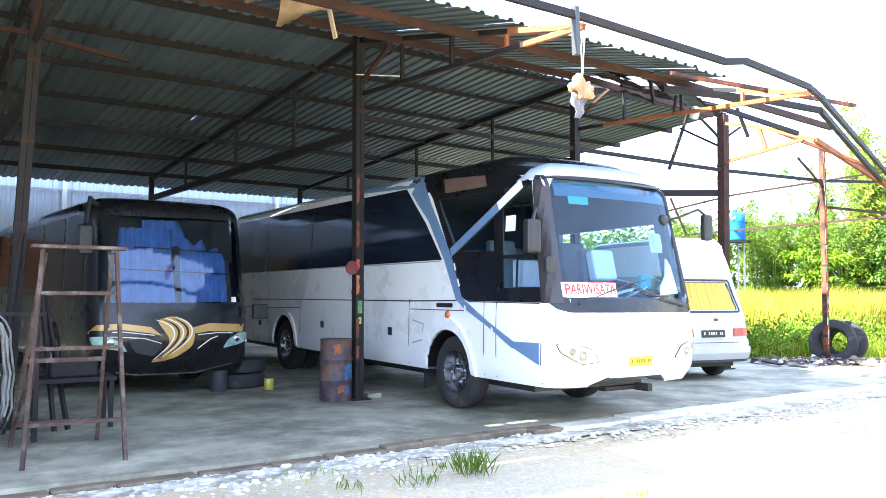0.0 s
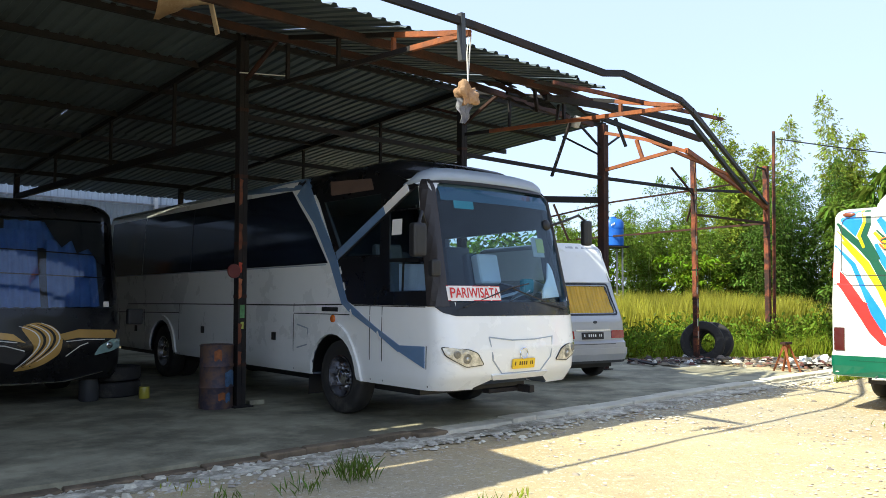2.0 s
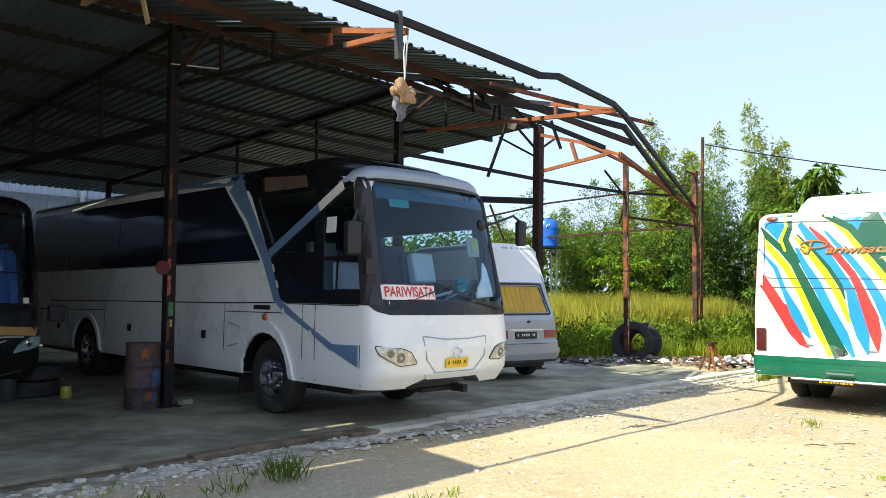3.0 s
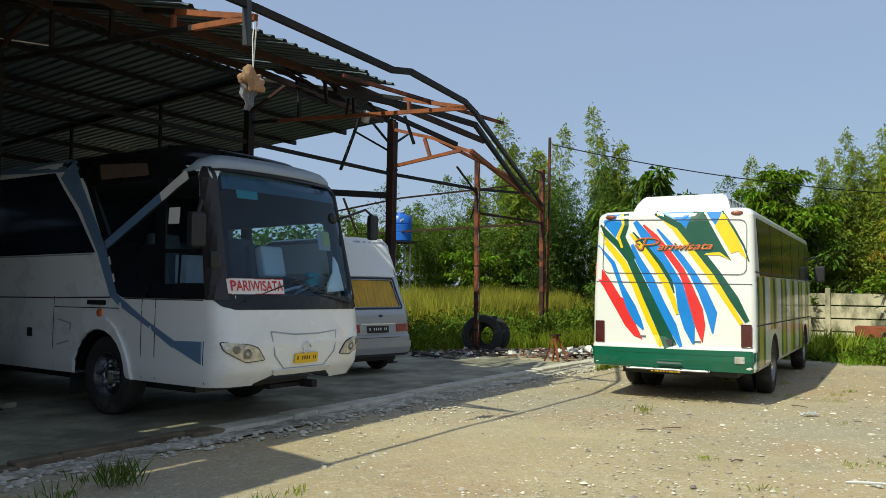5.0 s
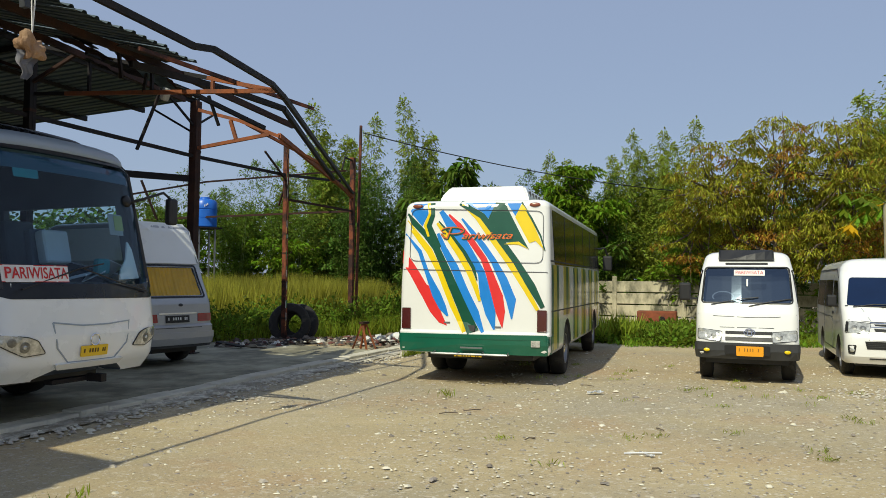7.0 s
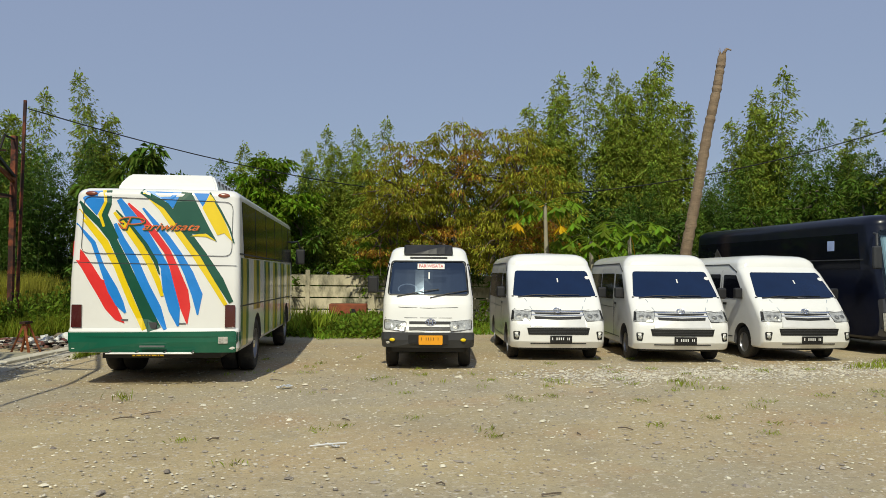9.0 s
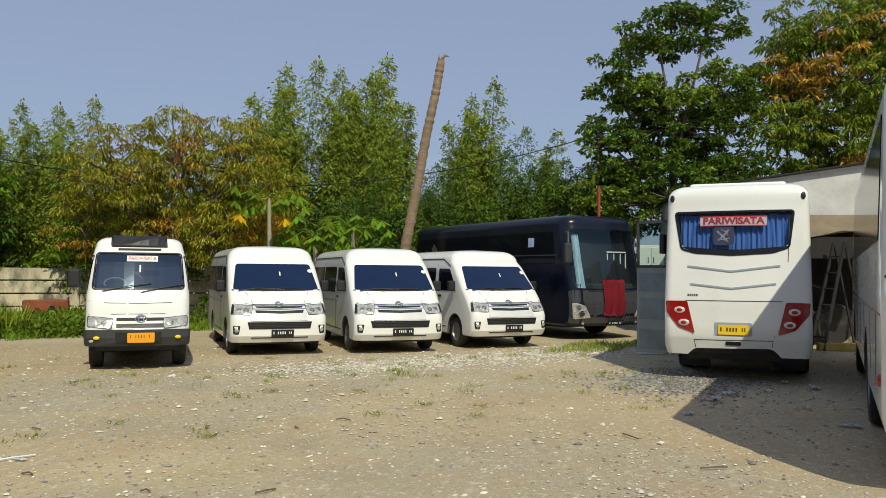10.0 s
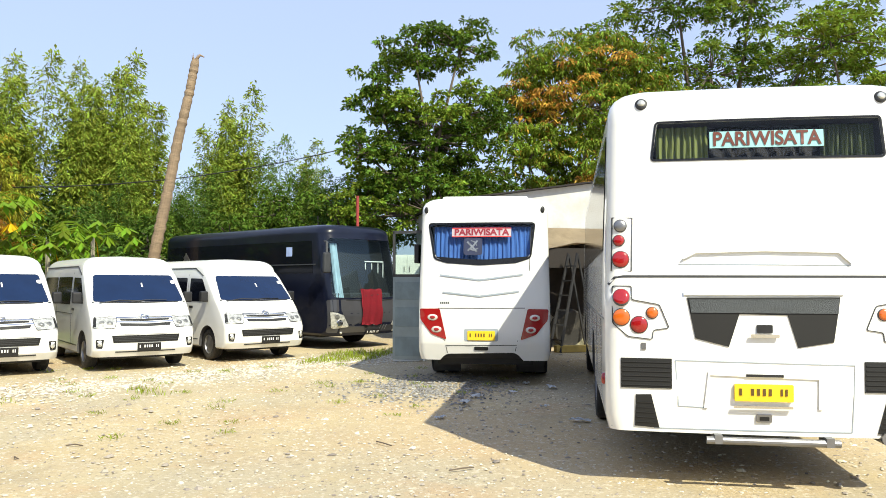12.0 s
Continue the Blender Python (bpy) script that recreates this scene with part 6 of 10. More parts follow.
# ---- the white bus with colourful streaks ----
def build_stripe():
    b = Builder("stripe", "bus", "stripe", "white bus painted with green, yellow, red and blue streaks", "bus")
    b.arches((-6.75, -1.7), 0.46, 1.18, 0.46)
    b.body(WHITE2, "white painted bus body")
    b.wheels((-6.75, -1.7), 0.46, 0.26, dual=-6.75)
    b.under(-8.3, -0.7, 0.9, 0.36, 0.55)
    T = "tail"
    b.patch("bumper", T, rounded([(-1.205, 0.52), (1.205, 0.50), (1.21, 0.815), (-1.21, 0.80)], 0.03), GREENP, 0.02, "green painted rear bumper", 0.03)
    for s, f in ((1, "right"), (-1, "left")):
        p = [(-8.83, 0.52), (-8.55, 0.52), (-8.55, 0.80), (-8.83, 0.80)]
        b.patch("bumper_end", f, p if s > 0 else [(-x, z) for x, z in p][::-1], GREENP, 0.018)
    b.line("bumper_groove", T, [(-1.19, 0.735), (1.19, 0.735)], 0.014, GREEND, 0.024)
    for p in ([(-1.16, 2.92), (-0.82, 2.93), (-0.79, 2.76), (-0.89, 2.55), (-1.08, 2.76)], [(-0.17, 2.93), (0.35, 2.92), (0.23, 2.67), (0.12, 2.78)], [(0.53, 2.91), (0.77, 2.91), (0.67, 2.71)]):
        b.patch("blue_streak", T, p, BLUEP, 0.006)
    b.patch("green_streak", T, [(0.35, 2.925), (0.50, 2.913), (0.77, 2.395), (0.90, 2.165), (0.73, 2.297), (0.56, 2.282), (0.48, 2.292), (0.23, 2.652)], GREEND, 0.009)
    b.patch("yellow_streak", T, [(0.774, 2.91), (0.878, 2.76), (1.06, 2.354), (1.135, 2.163), (0.998, 2.303), (0.90, 2.269), (0.668, 2.685)], YELLOWP, 0.009)
    b.patch("yellow_streak", T, [(0.50, 2.25), (0.62, 2.285), (0.74, 2.29), (0.89, 2.175), (0.73, 2.245)], YELLOWP, 0.012)
    b.patch("red_streak", T, [(-1.225, 2.165), (-1.064, 1.998), (-0.921, 1.804), (-0.78, 1.594), (-0.684, 1.549), (-0.608, 1.351), (-0.513, 1.128), (-0.42, 0.934), (-0.559, 0.983), (-0.711, 1.149), (-0.836, 1.365), (-1.077, 1.757), (-1.225, 1.953)], REDP, 0.007)
    for n, m, pts, w, o in (
            ("green_streak", GREEND, [(-1.17, 2.74), (-0.83, 2.42), (-0.64, 2.20), (-0.43, 1.79), (-0.18, 1.26), (0.02, 0.84)], [.095, .094, .115, .137, .164, .193], 0.010),
            ("yellow_streak", YELLOWP, [(-1.17, 2.63), (-0.75, 2.14), (-0.55, 1.78), (-0.32, 1.24), (-0.12, 0.84)], [.073, .109, .093, .092, .072], 0.006),
            ("green_streak", GREEND, [(-0.72, 2.93), (-0.71, 2.73), (-0.77, 2.56), (-0.68, 2.36), (-0.59, 2.19)], [.082, .071, .087, .11, .10], 0.012),
            ("yellow_streak", YELLOWP, [(-0.79, 2.93), (-0.76, 2.76), (-0.84, 2.56), (-0.77, 2.38)], [.049, .042, .051, .036], 0.014),
            ("blue_streak", BLUEP, [(-1.18, 2.43), (-0.92, 2.14), (-0.78, 1.79), (-0.61, 1.44), (-0.50, 1.23), (-0.41, 1.09)], [.021, .067, .069, .148, .123, .03], 0.009),
            ("blue_streak", BLUEP, [(-0.61, 2.43), (-0.50, 2.18), (-0.31, 1.87), (-0.13, 1.48), (0.04, 1.15), (0.18, 0.84)], [.05, .099, .13, .134, .144, .041], 0.007),
            ("yellow_streak", YELLOWP, [(-0.63, 2.60), (-0.42, 2.35), (-0.22, 2.08), (-0.06, 1.81), (0.05, 1.57), (0.12, 1.34)], [.04, .086, .097, .096, .084, .045], 0.012),
            ("green_streak", GREEND, [(-0.60, 2.63), (-0.36, 2.38), (-0.15, 2.12), (0.01, 1.86), (0.07, 1.67)], [.02, .044, .058, .059, .02], 0.014),
            ("blue_streak", BLUEP, [(-0.57, 2.80), (-0.42, 2.59), (-0.23, 2.36), (-0.04, 2.06), (0.14, 1.79), (0.22, 1.44), (0.30, 1.14), (0.36, 0.89)], [.074, .134, .143, .144, .121, .192, .167, .03], 0.007),
            ("red_streak", REDP, [(-0.43, 2.74), (-0.25, 2.56), (-0.04, 2.30), (0.17, 2.02), (0.28, 1.77), (0.41, 1.41), (0.46, 1.17), (0.49, 0.92)], [.03, .079, .098, .099, .123, .18, .15, .01], 0.009),
            ("blue_streak", BLUEP, [(-0.21, 2.67), (-0.03, 2.45), (0.16, 2.22), (0.34, 1.97), (0.50, 1.68), (0.63, 1.36), (0.64, 1.06)], [.03, .069, .094, .097, .135, .16, .02], 0.007),
            ("green_streak", GREEND, [(-0.24, 2.93), (0.13, 2.71), (0.42, 2.34), (0.70, 1.97), (0.95, 1.58), (1.13, 1.25)], [.08, .099, .102, .10, .127, .07], 0.011),
            ("yellow_streak", YELLOWP, [(-0.21, 2.90), (0.05, 2.68), (0.32, 2.32), (0.59, 1.96), (0.84, 1.57), (1.05, 1.21)], [.031, .07, .095, .10, .085, .058], 0.008),
            ("green_line", GREEND, [(0.77, 2.92), (0.93, 2.66), (1.08, 2.38), (1.15, 2.15)], [.022, .033, .027, .015], 0.014)):
        b.patch(n, T, stroke(pts, w), m, o, step=0.2)
    # looped script lettering, a dark edge under orange
    for m, o, dx, dz, k in ((GREEND, 0.017, 0.012, -0.014, 1.5), (mat("orange_script_paint", (0.62, 0.13, 0.02), 0.4, var=0.1), 0.021, 0.0, 0.0, 1.0)):
        b.patch("script_stroke", T, stroke([(-0.38 + dx, 2.53 + dz), (-0.45 + dx, 2.34 + dz)], 0.021 * k), m, o, thick=0.004)
        loop = [(-0.36 + 0.19 * math.cos(a) + dx, 2.475 + 0.055 * math.sin(a) + dz) for a in [-1.9 + 0.42 * i for i in range(15)]]
        b.patch("script_stroke", T, stroke(loop, 0.016 * k), m, o, thick=0.004)
        b.patch("script_stroke", T, stroke([(-0.56 + dx, 2.43 + dz), (-0.50 + dx, 2.36 + dz), (-0.44 + dx, 2.35 + dz)], 0.02 * k), m, o, thick=0.004)
        b.words("lettering", T, "ariwisata", 0.20 + dx, 2.385 + dz, 0.115, m, o, 0.84, "orange slanted script lettering", shear=0.5, bold=0.0015 * k)
    hatch = rounded([(-1.09, 1.98), (1.12, 1.95), (1.12, 2.78), (-1.08, 2.84)], 0.12)
    b.line("rear_hatch_seam", T, hatch + hatch[:1], 0.007, DARKGREY, 0.0165)
    b.line("waist_seam", T, [(-1.19, 1.84), (1.19, 1.805)], 0.008, DARKGREY, 0.0165)
    for s in (-1, 1):
        b.patch("tail_lamp", T, rect(s * 1.115 - 0.07, 0.865, s * 1.115 + 0.07, 1.21, 0.015), mat("dark_red_lens", (0.07, 0.010, 0.008), 0.2, coat=0.6), 0.03, "dark red upright tail lamp", 0.04)
        b.disc("marker_lamp", T, s * 0.98, 2.885, 0.09, mat("brown_lens", (0.22, 0.06, 0.03), 0.2, coat=0.5), 0.01, 0.02, squash=0.4)
    b.patch("reflector", T, rect(0.96, 0.635, 1.10, 0.735, 0.01), CLEARLENS, 0.035)
    b.plate(T, -0.25, 0.505, 0.19, 0.55, PLATEY, INK, 0.13)
    bm = bmesh.new()
    for x in (-9.06, -8.96):
        cyl(bm, (x, -0.62, 0.50), (x, 0.62, 0.50), 0.014)
    for y in (-0.6, -0.2, 0.2, 0.6):
        cyl(bm, (-9.06, y, 0.50), (-8.86, y, 0.53), 0.012)
    box(bm, (-8.97, -0.02, 0.60), (0.03, 0.36, 0.025))
    part("rear_step", bm, STEEL, b.root, "bare metal rear step")
    b.patch("lid_handle", T, rect(-0.09, 0.84, 0.06, 0.95, 0.02), CHARCOAL, 0.02)
    for z, a in ((0.985, -0.42), (0.93, 0.42)):
        b.patch("small_badge", T, rect(a - 0.05, z - 0.012, a + 0.05, z + 0.012), STEEL, 0.012)
    # right side: dark windows over striped panels
    R = "right"
    p = [(-8.30, 1.94), (-0.5, 1.98), (-0.5, 2.82), (-8.46, 2.82)]
    for f, q in ((R, p), ("left", [(-x, z) for x, z in p][::-1])):
        b.patch("side_window", f, rounded(q, 0.05), TINTFILM, 0.008, "dark tinted window band")
        for x in (-7.0, -5.55, -4.1, -2.65, -1.35):
            b.line("window_seam", f, [(x if f == R else -x, 1.97), (x if f == R else -x, 2.80)], 0.03, INK, 0.012)
    x, k = -8.62, 0
    seq = [(GREEND, 0.16), (OLIVE, 0.36), (GREEND, 0.24), (None, 0.62), (OLIVE, 0.30), (GREEND, 0.30), (OLIVE, 0.16), (None, 0.66)]
    while x < -0.9:
        m, w = seq[k % 8]
        if m is not None:
            low = 1.08 if -7.4 < x + w / 2 < -6.1 or -2.3 < x + w / 2 < -1.1 else 0.56
            b.patch("side_stripe", R, [(x, low), (x + w, low), (x + w, 1.93), (x, 1.93)], m, 0.006)
        x += w
        k += 1
    b.line("waist_seam", R, [(-8.7, 1.19), (-0.4, 1.14)], 0.02, SEAM, 0.012)
    b.line("waist_seam", R, [(-8.7, 1.99), (-0.4, 1.99)], 0.025, SEAM, 0.012)
    m = part("mirror", rbox((0.1, -1.42, 2.15), (0.14, 0.24, 0.4), 0.05), CHARCOAL, b.root, "black wing mirror")
    bm = bmesh.new()
    tube(bm, [(-0.3, -1.15, 2.5), (0.0, -1.35, 2.55), (0.1, -1.42, 2.35)], 0.025)
    part("mirror_arm", bm, CHARCOAL, m)
    # roof cooler
    bm = bmesh.new()
    z0 = 2.98
    rings = [[(-8.15, 0.78, z0 - .03), (-8.15, -0.78, z0 - .03), (-5.7, -0.78, z0 - .03), (-5.7, 0.78, z0 - .03)], [(-8.1, 0.76, z0 + .13), (-8.1, -0.76, z0 + .13), (-5.75, -0.76, z0 + .13), (-5.75, 0.76, z0 + .13)], [(-7.9, 0.66, z0 + .31), (-7.9, -0.66, z0 + .31), (-6.0, -0.66, z0 + .31), (-6.0, 0.66, z0 + .31)]]
    vv = [[bm.verts.new(p) for p in r] for r in rings]
    for p, q in zip(vv, vv[1:]):
        for i in range(4):
            bm.faces.new((p[i], p[(i + 1) % 4], q[(i + 1) % 4], q[i]))
    bm.faces.new(vv[0][::-1])
    bm.faces.new(vv[-1])
    bmesh.ops.bevel(bm, geom=bm.edges[:], offset=0.03, segments=2, affect="EDGES")
    pod = part("roof_cooler", bm, WHITE2, b.root, "white roof air-conditioner pod", smooth=40)
    for i in range(5):
        bm = bmesh.new()
        box(bm, (-7.8 + 0.32 * i, -0.735, z0 + 0.15), (0.05, 0.03, 0.14))
        part("cooler_slot", bm, DARKGREY, pod)


# ---- three white vans ----
def build_van(key, label):
    b = Builder(key, "van", "van", label, "van")
    b.root["group"] = "white vans in a row"
    b.arches((-0.98, -3.95), 0.33, 1.2, 0.34)
    b.body(WHITE2, "clean white van body with a high roof")
    b.wheels((-0.98, -3.95), 0.33, 0.21, "car", STEEL, inset=0.03)
    b.under(-4.9, -0.5, 0.72, 0.2, 0.32)
    N = "nose"
    b.patch("windscreen", N, rounded([(-0.85, 1.285), (0.85, 1.285), (0.75, 1.80), (-0.75, 1.80)], [0.05, 0.05, 0.06, 0.06]), TINTBLUE, 0.004, "dark blue reflecting windscreen")
    b.line("windscreen_seal", N, [(-0.87, 1.275), (0, 1.265), (0.87, 1.275)], 0.022, CHARCOAL, 0.010)
    b.wiper(N, [(-0.3, 1.25), (0.1, 1.30), (0.5, 1.30)], 0.02)
    b.wiper(N, [(-0.75, 1.25), (-0.4, 1.30), (0.02, 1.29)], 0.02)
    b.patch("licence_disc", N, rect(0.09, 1.56, 0.115, 1.64, 0.004), SIGNWHITE, 0.008)
    for s in (-1, 1):
        q = [(s * 0.50, 0.975), (s * 0.88, 1.005), (s * 0.915, 0.81), (s * 0.56, 0.80)]
        lamp = b.lamp(N, rounded(q, 0.025), "clear headlamp")
        b.disc("bulb_ring", N, s * 0.64, 0.885, 0.055, LAMPBOWL, 0.012, 0.004, lamp)
        b.disc("bulb_core", N, s * 0.64, 0.885, 0.022, CLEARLENS, 0.016, 0.012, lamp)
        b.disc("bulb_ring", N, s * 0.77, 0.90, 0.048, LAMPBOWL, 0.012, 0.004, lamp)
        b.patch("lamp_edge", N, [(s * 0.85, 0.985), (s * 0.885, 0.99), (s * 0.905, 0.83), (s * 0.87, 0.825)], INK, 0.017, thick=0.006, parent=lamp)
        fog = b.patch("fog_recess", N, rounded([(s * 0.75, 0.60), (s * 0.885, 0.60), (s * 0.875, 0.44), (s * 0.78, 0.43)], 0.025), INK, 0.008)
        b.disc("fog_lamp", N, s * 0.82, 0.51, 0.04, CLEARLENS, 0.012, 0.01, fog)
    b.patch("grille", N, rounded([(-0.50, 0.965), (0.50, 0.965), (0.57, 0.69), (-0.57, 0.69)], 0.03), mat("silver_grille", (0.72, 0.72, 0.70), 0.25, 0.15, var=0.05, coat=0.4), 0.012, "silver-white grille", 0.02)
    b.patch("grille_slot", N, [(-0.46, 0.958), (0.46, 0.958), (0.44, 0.930), (0.0, 0.915), (-0.44, 0.930)], INK, 0.016)
    b.patch("grille_slot", N, [(-0.47, 0.885), (0.0, 0.868), (0.47, 0.885), (0.45, 0.835), (0.0, 0.822), (-0.45, 0.835)], INK, 0.016)
    b.patch("lower_grille", N, [(-0.62, 0.67), (0.62, 0.67), (0.59, 0.535), (-0.59, 0.535)], INK, 0.010, "black lower grille")
    for i in range(3):
        b.line("grille_bar", N, [(-0.57, 0.575 + 0.03 * i), (0.57, 0.575 + 0.03 * i)], 0.008, DARKGREY, 0.016)
    for z, w in ((0.980, 0.014), (0.908, 0.016)):
        b.line("chrome_bar", N, [(-0.52, z), (0.0, z - 0.012), (0.52, z)], w, CHROME, 0.020)
    for sg in (-1, 1):
        b.line("bonnet_crease", N, [(sg * 0.62, 1.24), (sg * 0.50, 1.02)], 0.012, ROOFGREY, 0.004)
    b.disc("round_sticker", N, 0.74, 1.66, 0.05, SIGNWHITE, 0.006, 0.002)
    b.ring_badge(N, 0, 0.995, 0.075, 0.05)
    b.plate(N, -0.17, 0.385, 0.26, 0.52, PLATEB, INKW, 0.03)
    b.line("bumper_lip", N, [(-0.55, 0.365), (0.55, 0.365)], 0.02, DARKGREY, 0.008)
    b.line("bonnet_seam", N, [(-0.85, 1.03), (-0.45, 1.0), (0.45, 1.0), (0.85, 1.03)], 0.01, DARKGREY, 0.004)
    # sides
    for f, s in (("right", 1), ("left", -1)):
        def q(p):
            return p if s > 0 else [(-x, z) for x, z in p][::-1]
        b.patch("door_window", f, rounded(q([(-1.92, 1.24), (-0.95, 1.24), (-1.06, 1.42), (-1.34, 1.74), (-1.92, 1.75)]), 0.04), TINT, 0.006, "dark front door window")
        for x0, x1 in ((-3.45, -2.1), (-4.95, -3.55)):
            b.patch("side_window", f, rounded(q(rect(x0, 1.2, x1, 1.76)), 0.05), TINT, 0.006, "dark side window")
        for x in (-2.02, -3.5):
            b.line("door_seam", f, q([(x, 0.4), (x, 1.85)]), 0.01, DARKGREY)
        b.line("gutter", f, q([(-5.0, 1.97), (-1.75, 1.97), (-1.30, 1.80)]), 0.022, DARKGREY, 0.01)
        b.patch("door_handle", f, rounded(q(rect(-1.88, 1.09, -1.72, 1.14)), 0.01), CHARCOAL, 0.02)
        b.line("side_crease", f, q([(-5.1, 1.02), (-1.9, 1.02)]), 0.012, DARKGREY, 0.003)
        b.line("sill", f, q([(-3.5, 0.42), (-1.45, 0.42)]), 0.02, DARKGREY, 0.004)
        y = -s * 1.06
        mi = part("mirror", rbox((-0.93, y, 1.36), (0.12, 0.17, 0.22), 0.04), CHARCOAL, b.root, "black door mirror")
        bm = bmesh.new()
        tube(bm, [(-1.05, -s * 0.86, 1.26), (-0.95, y * 0.97, 1.28)], 0.03)
        part("mirror_arm", bm, CHARCOAL, mi)


# ---- the small white minibus ----
def build_mini():
    b = Builder("mini", "minibus", "mini", "small white minibus with a black bumper and roof pod", "minibus")
    b.arches((-0.95, -3.6), 0.37, 1.18, 0.38)
    glass = rounded([(-0.71, 1.345), (0.71, 1.345), (0.66, 1.93), (-0.66, 1.93)], 0.06)
    b.hole(  "nose", glass, 0.30)
    b.body(WHITE2, "white minibus cab and body")
    b.wheels((-0.95, -3.6), 0.38, 0.22, "truck", STEEL, inset=0.03)
    b.under(-5.6, -0.4, 0.66, 0.3, 0.5)
    N = "nose"
    b.patch("windscreen", N, rounded([(-0.72, 1.335), (0.72, 1.335), (0.67, 1.94), (-0.67, 1.94)], 0.06), PANESKY, -0.006, "wide sky-blue reflecting windscreen", 0.004).visible_shadow = False
    fr = rounded([(-0.72, 1.335), (0.72, 1.335), (0.67, 1.94), (-0.67, 1.94)], 0.06)
    b.line("windscreen_seal", N, fr + fr[:1], 0.022, CHARCOAL, 0.008)
    part("dashboard", rbox((-0.5, 0, 1.33), (0.3, 1.3, 0.12), 0.03), DARKGREY, b.root)
    bm = bmesh.new()
    n = 20
    tube(bm, [Vector((-0.48 - 0.06 * math.sin(2 * math.pi * i / n), -0.38 + 0.17 * math.cos(2 * math.pi * i / n), 1.43 + 0.09 * math.sin(2 * math.pi * i / n))) for i in range(n + 1)], 0.013, 6)
    part("steering_wheel", bm, SIGNWHITE, b.root, "pale steering wheel")
    b.patch("sign_board", N, rect(-0.20, 1.80, 0.29, 1.895), SIGNWHITE, 0.006, "small white board with red lettering")
    b.words("lettering", N, "PARIWISATA", 0.045, 1.847, 0.06, REDINK, 0.010, 0.44)
    b.patch("licence_disc", N, rect(0.0, 1.62, 0.025, 1.74), SIGNWHITE, 0.002)
    b.wiper(N, [(-0.56, 1.30), (-0.1, 1.39), (0.19, 1.43)], 0.03)
    b.wiper(N, [(0.03, 1.28), (0.4, 1.36), (0.70, 1.41)], 0.03)
    for s in (-1, 1):
        q = [(s * 0.38, 0.86), (s * 0.765, 0.90), (s * 0.765, 0.73), (s * 0.40, 0.695)]
        lamp = b.lamp(N, rounded(q, 0.03), "clear headlamp")
        b.disc("bulb_ring", N, s * 0.5, 0.785, 0.06, LAMPBOWL, 0.014, 0.004, lamp)
        b.disc("bulb_core", N, s * 0.5, 0.785, 0.025, CLEARLENS, 0.018, 0.012, lamp)
        b.patch("indicator", N, rect(s * 0.70 - 0.05, 0.73, s * 0.70 + 0.05, 0.86, 0.01), CLEARLENS, 0.018, parent=lamp)
        b.disc("fog_lamp", N, s * 0.62, 0.55, 0.05, YELLOWP, 0.045, 0.015, squash=0.6)
    b.patch("grille", N, rounded([(-0.35, 0.885), (0.38, 0.885), (0.40, 0.68), (-0.36, 0.68)], 0.02), WHITE2, 0.010, "white grille panel", 0.02)
    for z in (0.842, 0.742):
        b.patch("grille_slot", N, rect(-0.33, z - 0.026, 0.40, z + 0.026, 0.012), CHARCOAL, 0.016)
    b.ring_badge(N, 0.046, 0.85, 0.085, 0.062)
    b.patch("bumper", N, rounded([(-0.79, 0.42), (0.79, 0.42), (0.795, 0.68), (-0.795, 0.68)], 0.04), DARKGREY, 0.035, "black plastic bumper", 0.06)
    b.patch("bumper_mouth", N, rect(-0.34, 0.50, 0.36, 0.64, 0.02), INK, 0.040)
    b.plate(N, -0.155, 0.50, 0.255, 0.632, PLATEO, PLATEINK, 0.085, ((0.10, 0.13), (0.30, 0.335), (0.40, 0.435), (0.50, 0.535), (0.60, 0.635), (0.80, 0.83)))
    b.line("bonnet_seam", N, [(-0.77, 1.15), (-0.5, 1.115), (0.02, 1.10), (0.5, 1.115), (0.77, 1.155)], 0.009, DARKGREY)
    b.line("bonnet_seam", N, [(-0.76, 0.93), (0.78, 0.93)], 0.010, DARKGREY)
    b.patch("roof_pod", N, rounded([(-0.45, 2.045), (0.44, 2.05), (0.43, 2.20), (-0.45, 2.20)], 0.03), CHARCOAL, 0.05, "black roof pod", 0.12)
    b.patch("roof_slot", N, rect(-0.34, 1.985, 0.34, 2.02, 0.01), CHARCOAL, 0.008)
    for f, s in (("right", 1), ("left", -1)):
        def q(p):
            return p if s > 0 else [(-x, z) for x, z in p][::-1]
        b.patch("door_window", f, rounded(q([(-1.55, 1.32), (-0.35, 1.32), (-0.55, 1.9), (-1.55, 1.92)]), 0.04), TINT, 0.006)
        b.patch("side_window", f, rounded(q(rect(-5.6, 1.3, -1.75, 1.92)), 0.05), TINT, 0.006)
        b.line("door_seam", f, q([(-1.64, 0.55), (-1.64, 2.0)]), 0.01, DARKGREY)
        if s < 0:
            continue
        y = -s * 0.97
        mi = part("mirror", rbox((0.02, y, 1.52), (0.12, 0.19, 0.30), 0.04), CHARCOAL, b.root, "black box mirror")
        bm = bmesh.new()
        tube(bm, [(-0.28, -s * 0.8, 1.40), (0.0, y, 1.40), (0.02, y, 1.5)], 0.016)
        part("mirror_arm", bm, CHARCOAL, mi)


